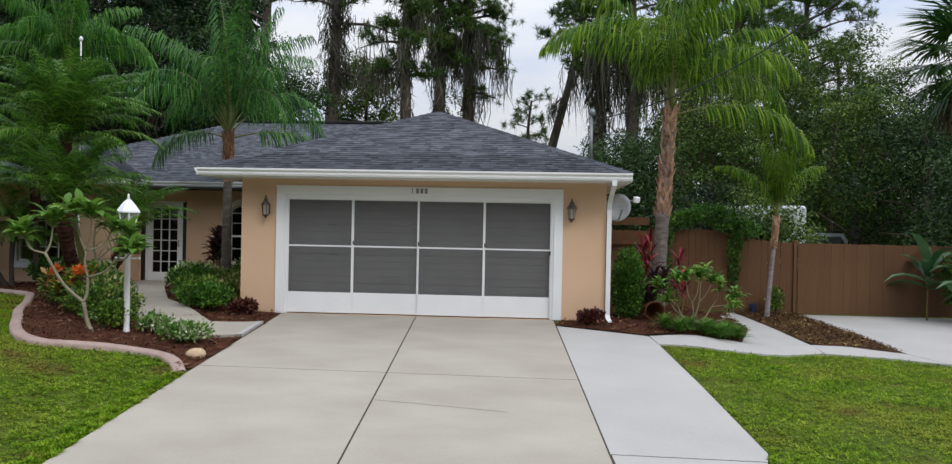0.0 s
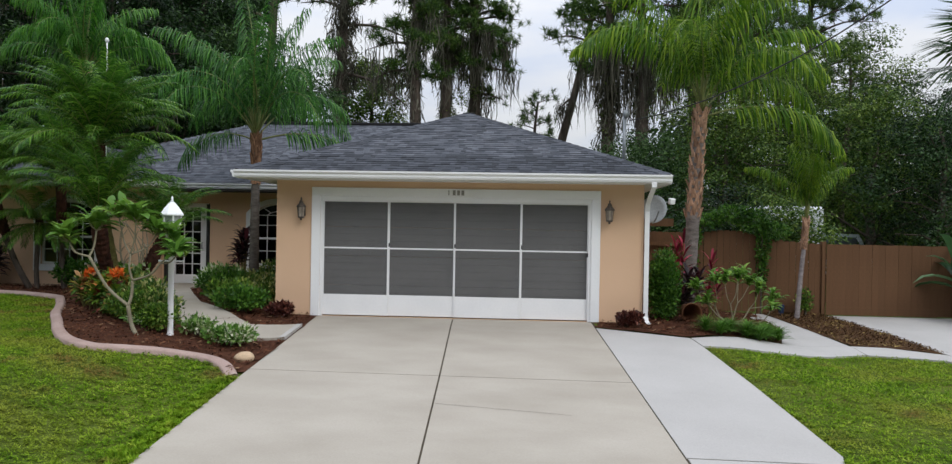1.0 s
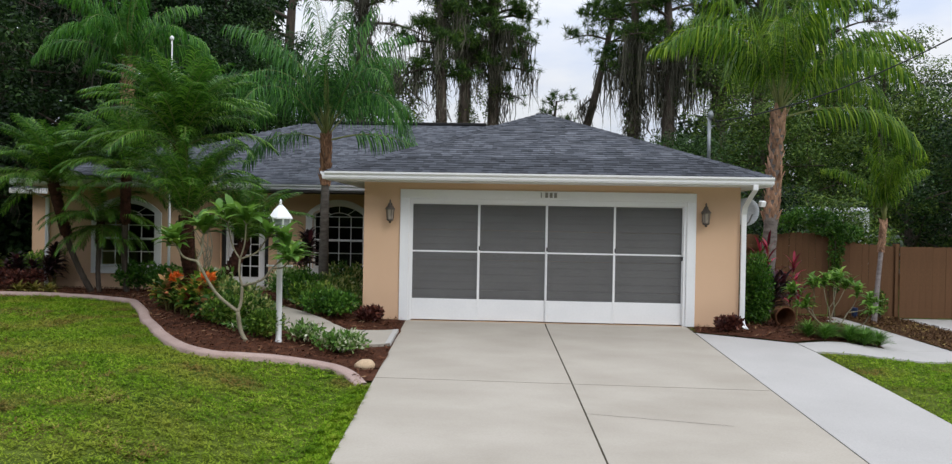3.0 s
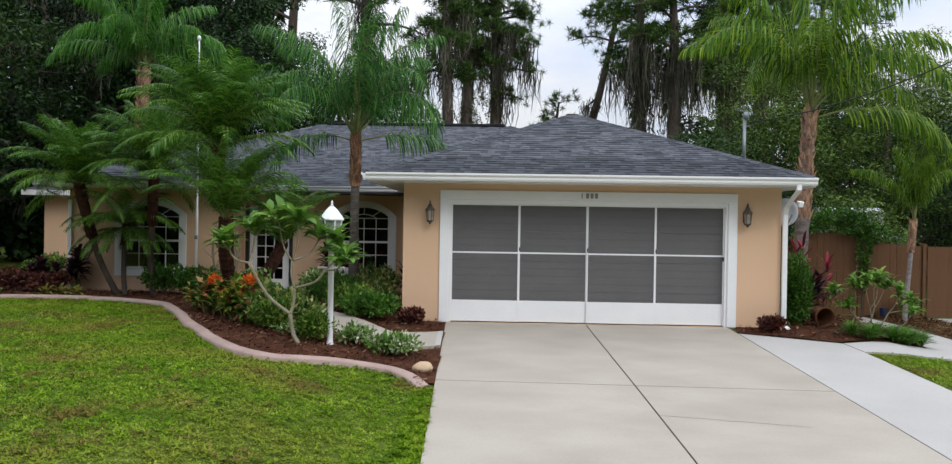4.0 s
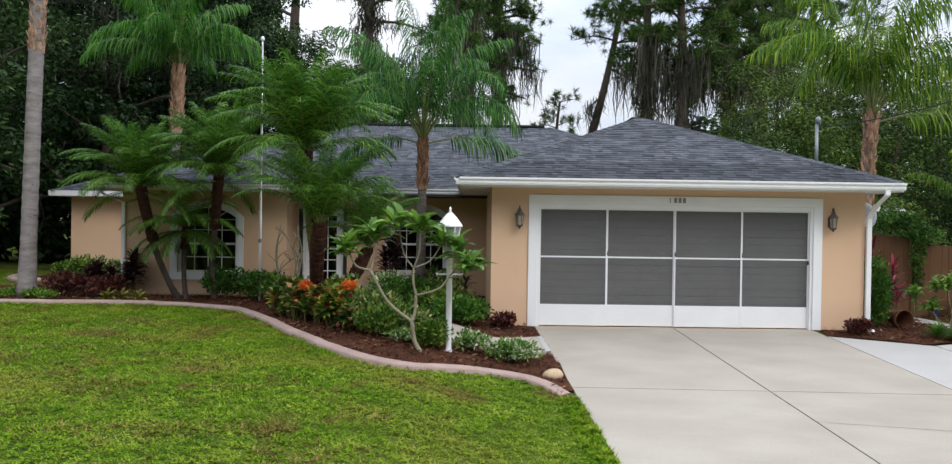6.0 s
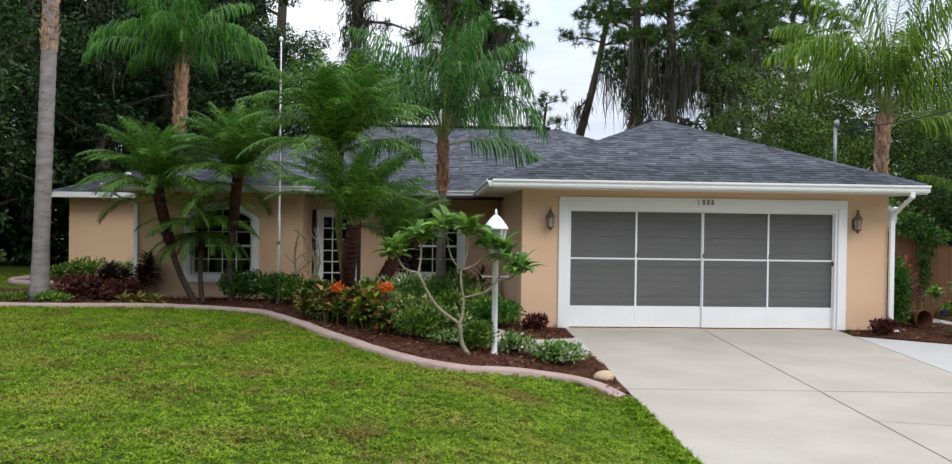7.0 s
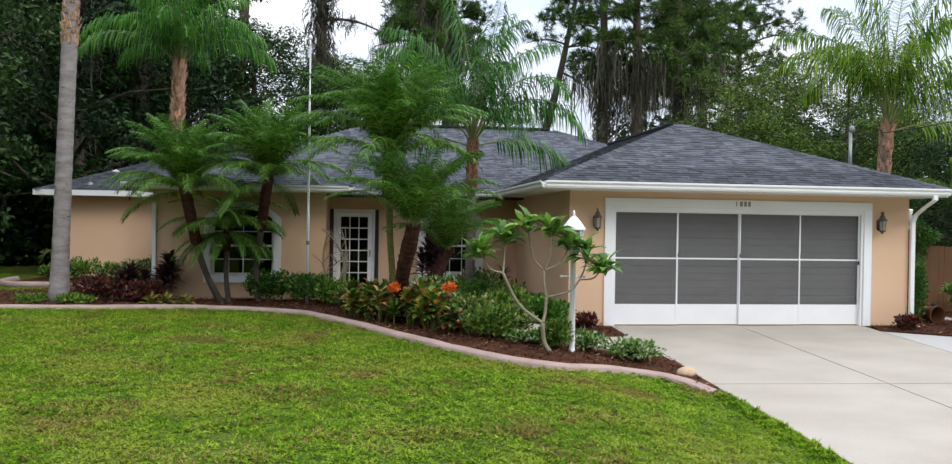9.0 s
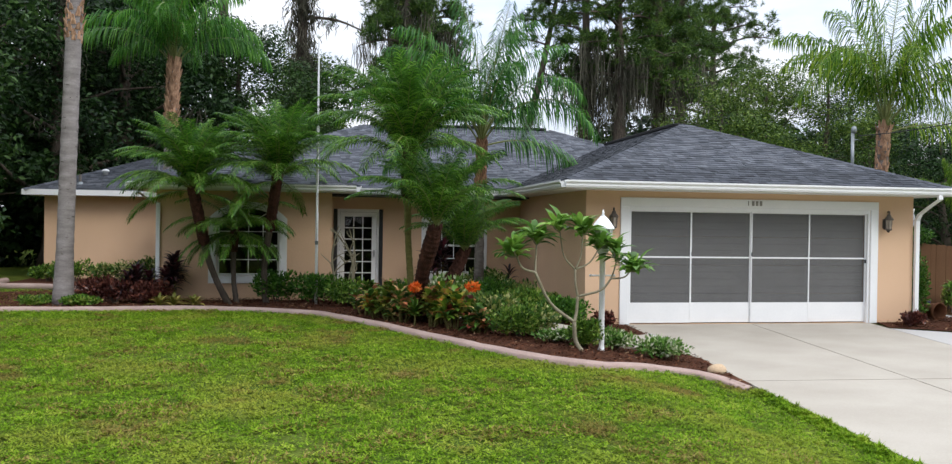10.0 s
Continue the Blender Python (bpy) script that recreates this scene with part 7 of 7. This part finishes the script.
# ---- fixtures and small things ----
post = thing("lamp_post", "white garden lamp post with a glazed lantern head", "lamp post", (-3.91, -2.97, ground_z(-3.91, -2.97)))
HZ = 1.44
part("post", Soup().lathe([(0.05, -0.05), (0.05, 0.03), (0.044, 0.04), (0.042, 0.10), (0.041, HZ - 0.1), (0.055, HZ - 0.09), (0.05, HZ - 0.04)], (0, 0, 0), 16), WHITE, post, smooth=True)
part("crossbar", Soup().tube([(-0.17, 0, HZ - 0.34), (0.17, 0, HZ - 0.34)], 0.012, 8).tube([(-0.19, 0, HZ - 0.34), (-0.165, 0, HZ - 0.34)], 0.019, 8).tube([(0.165, 0, HZ - 0.34), (0.19, 0, HZ - 0.34)], 0.019, 8), WHITE, post, smooth=True)
part("collar", Soup().lathe([(0.05, HZ - 0.04), (0.08, HZ), (0.085, HZ + 0.03), (0.10, HZ + 0.035), (0.10, HZ + 0.05)], (0, 0, 0), 16), WHITE, post)
head = part("lantern", Soup().lathe([(0.15, HZ + 0.345), (0.175, HZ + 0.335), (0.175, HZ + 0.355), (0.145, HZ + 0.40), (0.10, HZ + 0.46), (0.05, HZ + 0.515), (0.03, HZ + 0.53)], (0, 0, 0), 8), WHITE, post, "white eight-sided lantern roof")
for k in range(6):
    a0, a1 = radians(60 * k), radians(60 * k + 60)
    lo, hi = HZ + 0.045, HZ + 0.345
    def corner(a, r, z):
        return (r * math.cos(a), r * math.sin(a), z)
    part("glass", Soup().add([corner(a0, 0.085, lo), corner(a1, 0.085, lo), corner(a1, 0.140, hi), corner(a0, 0.140, hi)], [(0, 1, 2, 3)]), LAMP_GLASS, head, "frosted lantern glass")
    part("bar", Soup().tube([corner(a0, 0.09, lo), corner(a0, 0.147, hi)], 0.012, 6), WHITE, head)
part("finial", Soup().lathe([(0.012, HZ + 0.52), (0.03, HZ + 0.54), (0.012, HZ + 0.56), (0.02, HZ + 0.58), (0.004, HZ + 0.62)], (0, 0, 0), 10), WHITE, head, smooth=True)


def wall_lantern(x):
    t = thing("wall_lantern", "dark bronze coach lantern on the garage wall", "wall lamp", (x, 0, 1.93), group="garage lanterns")
    part("back_plate", Soup().box(-0.05, 0.05, -0.018, -0.001, -0.13, 0.05, 0.008).lathe([(0.02, -0.15), (0.028, -0.14), (0.02, -0.13)], (0, -0.012, 0), 10), BRONZE, t)
    part("arm", Soup().tube([(0, -0.018, -0.06), (0, -0.045, -0.13), (0, -0.085, -0.185), (0, -0.118, -0.20), (0, -0.125, -0.175)], 0.010, 8), BRONZE, t, smooth=True)
    part("scroll", Soup().tube([(0, -0.125 + 0.05 * math.cos(a) * (1 - a / 9), 0.165 + 0.05 * math.sin(a) * (1 - a / 9)) for a in (0.5 * k for k in range(12))], 0.007, 6), BRONZE, t, smooth=True)
    part("base_cup", Soup().lathe([(0.012, -0.205), (0.026, -0.19), (0.018, -0.178), (0.05, -0.165), (0.062, -0.15), (0.062, -0.14)], (0, -0.125, 0), 8), BRONZE, t)
    body = part("hood", Soup().lathe([(0.066, 0.035), (0.088, 0.03), (0.09, 0.042), (0.07, 0.07), (0.05, 0.095), (0.036, 0.12), (0.040, 0.128), (0.024, 0.15), (0.010, 0.165), (0.016, 0.185), (0.004, 0.21)], (0, -0.125, 0), 8), BRONZE, t)
    for k in range(6):
        a0, a1 = radians(60 * k), radians(60 * k + 60)
        p = [(0.052 * math.cos(a), -0.125 + 0.052 * math.sin(a), -0.145) for a in (a0, a1)] + [(0.068 * math.cos(a), -0.125 + 0.068 * math.sin(a), 0.035) for a in (a1, a0)]
        part("bar", Soup().tube([p[0], p[3]], 0.007, 5), BRONZE, body)
        part("glass", Soup().add(p, [(0, 1, 2, 3)]), LANTERN_GLASS, body, "clouded lantern glass")
    part("candle", Soup().lathe([(0.014, -0.14), (0.014, -0.04), (0.006, -0.01)], (0, -0.125, 0), 8), WHITE, body)
    return t


la = wall_lantern(-2.765)
copy_thing(la, pose(2.745, 0, 1.955))

pole = thing("flagpole", "thin white flagpole without a flag", "flagpole", (-8.1, 3.1, ground_z(-8.1, 3.1)))
part("pole", Soup().lathe([(0.030, -0.05), (0.030, 1.9), (0.024, 1.92), (0.024, 3.8), (0.018, 3.82), (0.016, 5.52)], (0, 0, 0), 12), WHITE, pole, smooth=True)
part("finial", Soup().lathe([(0.012, 5.52), (0.04, 5.55), (0.045, 5.58), (0.03, 5.62), (0.008, 5.635)], (0, 0, 0), 12), WHITE, pole, smooth=True)
part("cleat", Soup().box(-0.035, 0.035, -0.055, -0.028, 1.25, 1.33, 0.006), STEEL, pole)
part("halyard", Soup().tube([(0.0, -0.045, 1.28), (0.005, -0.05, 3.2), (0.0, -0.03, 5.45)], 0.004, 5), CABLE, pole)

mast = thing("service_mast", "grey service mast on the roof with an overhead power cable", "electric mast", (3.17, 1.7, 2.6))
part("conduit", Soup().lathe([(0.035, 0.1), (0.035, 1.26)], (0, 0, 0), 12).lathe([(0.09, 0.17), (0.05, 0.24), (0.037, 0.30)], (0, 0, 0), 12), STEEL, mast, smooth=True)
part("weatherhead", Soup().lathe([(0.038, 1.25), (0.055, 1.28), (0.06, 1.34), (0.045, 1.39), (0.015, 1.41)], (0.02, -0.01, 0), 12), STEEL, mast, smooth=True)
part("clamp", Soup().tube([(0.03, 0, 1.12), (0.10, -0.02, 1.12)], 0.012, 6), STEEL, mast)
cb = Soup()
A, B = Vector((0.10, -0.02, 1.20)), Vector((8.70, -12.86, 10.04))
cb.tube([A.lerp(B, u) + Vector((0, 0, -2.2 * 4 * u * (1 - u))) for u in np.linspace(0, 1, 24)], 0.011, 6)
part("cable", cb, CABLE, mast, "black overhead service cable")
part("drip_loop", Soup().tube([(0.06, -0.02, 1.30), (0.16, -0.04, 1.20), (0.20, -0.05, 1.05), (0.12, -0.02, 1.12)], 0.008, 5), CABLE, mast)

dish = thing("satellite_dish", "grey satellite dish on an arm at the garage corner", "satellite dish", (3.62, 0.75, 2.0))
d = Soup()
prof = [(0.001, 0.0), (0.10, 0.008), (0.18, 0.028), (0.26, 0.062), (0.265, 0.056), (0.18, 0.018), (0.10, -0.004), (0.001, -0.012)]
n = 28
d.v = [(r * 0.88 * math.cos(2 * math.pi * k / n), -z, r * math.sin(2 * math.pi * k / n)) for r, z in prof for k in range(n)]
d.f = [(i * n + k, i * n + (k + 1) % n, (i + 1) * n + (k + 1) % n, (i + 1) * n + k) for i in range(len(prof) - 1) for k in range(n)]
d.m = [0] * len(d.f)
part("reflector", d, DISH, dish, smooth=True, at=pose(0.02, -0.05, 0.03, -14, 0, -16))
part("arm", Soup().tube([(0.0, -0.02, -0.22), (0.02, -0.28, -0.14), (0.06, -0.34, 0.0)], 0.014, 6), STEEL, dish)
part("bracket", Soup().tube([(-0.26, 0.05, -0.10), (0.0, 0.06, -0.10), (0.0, 0.0, 0.0)], 0.02, 8), STEEL, dish)
flood = thing("flood_light", "small white flood lamp on a bracket", "outdoor lamp", (3.98, 0.9, 2.2))
part("housing", Soup().box(-0.06, 0.06, -0.05, 0.03, -0.055, 0.055, 0.012), WHITE, flood, at=pose(0, 0, 0, 15, 0, 25))
part("arm", Soup().tube([(-0.62, 0.02, -0.02), (-0.3, 0.02, -0.03), (-0.05, 0.02, -0.02)], 0.012, 6), STEEL, flood)

pot = thing("clay_pot", "terracotta pot lying on its side in the mulch", "pot", (4.28, 0.60, ground_z(4.28, 0.60) + 0.20))
p = Soup()
prof = [(0.10, 0.0), (0.135, 0.02), (0.17, 0.20), (0.195, 0.36), (0.215, 0.365), (0.22, 0.43), (0.20, 0.435), (0.18, 0.37), (0.15, 0.20), (0.11, 0.05), (0.001, 0.04)]
n = 24
p.v = [(r * math.cos(2 * math.pi * k / n), 0.22 - z, r * math.sin(2 * math.pi * k / n)) for r, z in prof for k in range(n)]
p.f = [(i * n + k, i * n + (k + 1) % n, (i + 1) * n + (k + 1) % n, (i + 1) * n + k) for i in range(len(prof) - 1) for k in range(n)]
p.m = [0] * len(p.f)
part("pot_body", p, TERRACOTTA, pot, smooth=True, at=pose(0, 0, -0.03, 3, 0, 8) @ Matrix.Diagonal((0.85, 0.9, 0.85, 1)))

stone = Soup()
bm = bmesh.new()
bmesh.ops.create_icosphere(bm, subdivisions=3, radius=1.0)
for v in bm.verts:
    k = 1 + 0.10 * noise.noise(v.co * 1.4)
    v.co = Vector((v.co.x * 0.14 * k, v.co.y * 0.11 * k, v.co.z * 0.085 * k))
bm.verts.index_update()
stone.add([v.co[:] for v in bm.verts], [[v.index for v in f.verts] for f in bm.faces])
bm.free()
st = solid("garden_stone", stone, STONE, "smooth tan stone at the bed's tip beside the driveway", "stone", smooth=True)
st.matrix_basis = pose(-2.50, -3.80, ground_z(-2.50, -3.80) + 0.055, 4, -6, 12)
tub = solid("blue_tub", Soup().lathe([(0.09, 0), (0.11, 0.18), (0.12, 0.19), (0.12, 0.30), (0.10, 0.31)], (0, 0, 0), 14), BLUE_PLASTIC, "blue plastic box at the fence foot", "container")
tub.matrix_basis = pose(6.98, 4.2, ground_z(6.98, 4.2), 0, 0, 0) @ Matrix.Diagonal((0.6, 0.6, 0.75, 1))

vent = thing("vent_pipe", "thin dark vent pipe on the wing roof", "pipe", (-14.9, 11.0, 2.55))
part("pipe", Soup().lathe([(0.04, 0.0), (0.04, 0.52)], (0, 0, 0), 10), BRONZE, vent, smooth=True)
part("flashing", Soup().lathe([(0.13, 0.20), (0.09, 0.27), (0.045, 0.31)], (0, 0, 0), 12), STEEL, vent)
cap = thing("roof_vent", "small white vent cap on the wing roof", "vent", (-14.4, 11.75, 2.95))
part("vent_cap", Soup().lathe([(0.07, 0.0), (0.07, 0.24), (0.11, 0.25), (0.10, 0.30), (0.03, 0.33)], (0, 0, 0), 12), WHITE, cap, smooth=True)

# ---- grass blades on the lawn ----


def grass_patch(poly, count, seed, avoid=(), tall=1.0, mat=None, blotch=0.0):
    r = np.random.default_rng(seed)
    xs, ys = [p[0] for p in poly], [p[1] for p in poly]
    n = int(count * 2.2)
    x, y = r.uniform(min(xs), max(xs), n), r.uniform(min(ys), max(ys), n)
    def mask(pp):
        hit = np.zeros(n, bool)
        for i in range(len(pp)):
            (xa, ya), (xb, yb) = pp[i], pp[(i + 1) % len(pp)]
            if ya == yb:
                continue
            c = ((ya > y) != (yb > y)) & (x < (xb - xa) * (y - ya) / (yb - ya) + xa)
            hit ^= c
        return hit
    keep = mask(poly)
    for a in avoid:
        keep &= ~mask(a)
    x, y = x[keep], y[keep]
    m = len(x)
    z = np.array([ground_z(a, b) for a, b in zip(x, y)]) - 0.024
    thin = np.array([noise.noise((a * 0.8, b * 0.8, 5)) for a, b in zip(x, y)])
    clump = np.array([noise.noise((a * 9.0, b * 9.0, 9)) + 0.8 * noise.noise((a * 21.0, b * 21.0, 2)) + 0.35 * noise.noise((a * 3.1, b * 3.1, 4)) for a, b in zip(x, y)])
    ok = r.random(m) > np.clip(thin * 3.0 - 1.0, 0, 0.45) + np.clip(0.10 - clump, 0, 0.6)
    if blotch:
        ok &= np.array([noise.noise((p * 1.1, q * 1.7, 21)) + 0.5 * noise.noise((p * 3.5, q * 4.5, 22)) for p, q in zip(x, y)]) > blotch * (0.4 + 1.2 * r.random(m))
    x, y, z, m = x[ok], y[ok], z[ok], int(ok.sum())
    cl = np.clip(clump[ok] * 1.3, -0.5, 0.9)
    a, el = r.uniform(0, 6.283, m), r.uniform(0.05, 1.0, m)
    L, w = tall * r.uniform(0.018, 0.044, m) * (1 + 0.7 * cl), r.uniform(0.005, 0.0125, m)
    b = np.stack([x, y, z + r.uniform(0.002, 0.024, m) * (1 + 1.2 * cl)], 1)
    d = np.stack([-np.sin(a) * w, np.cos(a) * w, np.zeros(m)], 1)
    tip = b + np.stack([np.cos(a) * np.cos(el), np.sin(a) * np.cos(el), np.sin(el) - 0.2], 1) * L[:, None]
    v = np.stack([b - d, b + d, tip], 1).reshape(-1, 3)
    f = np.arange(m)[:, None] * 3 + np.array([[0, 1, 2]])
    ob = new("grass", cloud_mesh("grass", (v, f), mat or GRASS))
    return tagged(ob, "dry brown patches in the lawn" if mat else "short green lawn grass with thin yellow patches", "grass", "", "stuff")


LAWN_L = list(KERB_LINE) + [(-2.32, -4.8), (-2.21, -7.0), (-2.09, -9.9), (-13, -9.9), (-24, -6)]
grass_patch(LAWN_L, 500000, 501)
grass_patch([(-2.50, -4.75), (-2.29, -4.62), (-2.145, -7.8), (-2.04, -10.4), (-2.33, -10.4), (-2.43, -7.8)], 26000, 505, tall=1.5)
grass_patch([(4.27, -4.2), (4.36, -4.2), (4.52, -6.7), (4.42, -7.1), (4.05, -9.5), (3.92, -9.5), (4.36, -7.0), (4.43, -6.7)], 5000, 506, tall=1.4)
grass_patch([(4.13, -1.85), (5.0, -1.9), (5.8, -1.55), (6.8, -1.14), (7.6, -1.37), (8.44, -1.82), (10, -2.75), (13, -4.5), (13, -9), (3.95, -9), (4.4, -7.0), (4.45, -6.7), (4.28, -4.2)], 110000, 502)
grass_patch([(-24, -6), (-13, -9.9), (-2.06, -9.9), (-1.9, -17.0), (-24, -17.0)], 62000, 508, tall=1.8)
grass_patch([(3.9, -9), (13, -9), (13, -17.0), (4.2, -17.0)], 22000, 509, tall=1.8)
grass_patch([(-24, 6.0), (-14, 6.4), (-14.6, 7.2), (-15.6, 7.5), (-16.3, 8.4), (-17.5, 12.5), (-24, 12.5)], 34000, 503)
grass_patch([(-13.6, 2.2), (-24, 2.3), (-24, 5.9), (-14.0, 6.3)], 30000, 504)
grass_patch([(-16, 0.8), (-9.0, 0.2), (-7.6, -2.5), (-5.2, -5.5), (-3.6, -7.0), (-3.2, -9.9), (-16, -9.9)], 150000, 507, tall=1.3, mat=DRY_GRASS, blotch=0.25)

# ---- roof shingles, laid course by course ----
TABS = {}


def tab_mesh(w, e):
    key = (round(w, 3), round(e, 3))
    if key not in TABS:
        t0, t1 = 0.012, 0.003
        TABS[key] = Soup().add([(0, 0, 0), (w, 0, 0), (w, e, 0), (0, e, 0), (0, 0, t0), (w, 0, t0), (w, e, t1), (0, e, t1)], [(4, 5, 6, 7), (0, 1, 5, 4), (0, 4, 7, 3), (1, 2, 6, 5)]).mesh("shingle", SHINGLE)
    return TABS[key]


WIDTHS = (0.09, 0.125, 0.16, 0.21)


def shingle_slope(plane, seed, single=0):
    """Courses of random-width tabs on a slope; the first ones are pieces of their own."""
    ob, v, nrm = plane
    r = np.random.default_rng(seed)
    if nrm.z < 0:
        nrm = -nrm
    u = (v[1] - v[0]).normalized()
    up = nrm.cross(u)
    if up.z < 0:
        up = -up
    flat = [((p - v[0]).dot(u), (p - v[0]).dot(up)) for p in v]
    top = max(b for _, b in flat)
    E = 0.128
    rest = Soup()
    made = 0
    frame_m = Matrix((u, up, nrm)).transposed().to_4x4()
    for c in range(int(top / E)):
        y = c * E + E * 0.5
        cut = []
        for i in range(len(flat)):
            (xa, ya), (xb, yb) = flat[i], flat[(i + 1) % len(flat)]
            if (ya > y) != (yb > y):
                cut.append(xa + (xb - xa) * (y - ya) / (yb - ya))
        if len(cut) < 2:
            continue
        lo, hi = min(cut), max(cut)
        x = lo - r.uniform(0, 0.1)
        while x < hi - 0.05:
            w = WIDTHS[int(r.integers(4))]
            xa, xb = max(x, lo), min(x + w, hi)
            lift = 0.004 if r.random() < 0.42 else 0.0
            o = v[0] + u * xa + up * (c * E - (0.012 if c else 0.02)) + nrm * (0.003 + lift)
            if made < single and xb - xa > w - 0.001:
                m = frame_m.copy()
                m.translation = o
                part("shingle", tab_mesh(w, E + 0.02), None, ob, at=m)
                made += 1
            else:
                ww, e = xb - xa, E + 0.02
                q = [o, o + u * ww, o + u * ww + up * e, o + up * e]
                rest.add(q + [q[0] + nrm * 0.012, q[1] + nrm * 0.012, q[2] + nrm * 0.003, q[3] + nrm * 0.003], [(4, 5, 6, 7), (0, 1, 5, 4), (0, 4, 7, 3), (1, 2, 6, 5)])
            x += w + 0.003
    part("shingles", rest, SHINGLE, ob, kind="stuff")


shingle_slope(ROOFS[0], 601, 300)
for k in (1, 2, 3, 4, 7, 8, 10):
    shingle_slope(ROOFS[k], 610 + k)
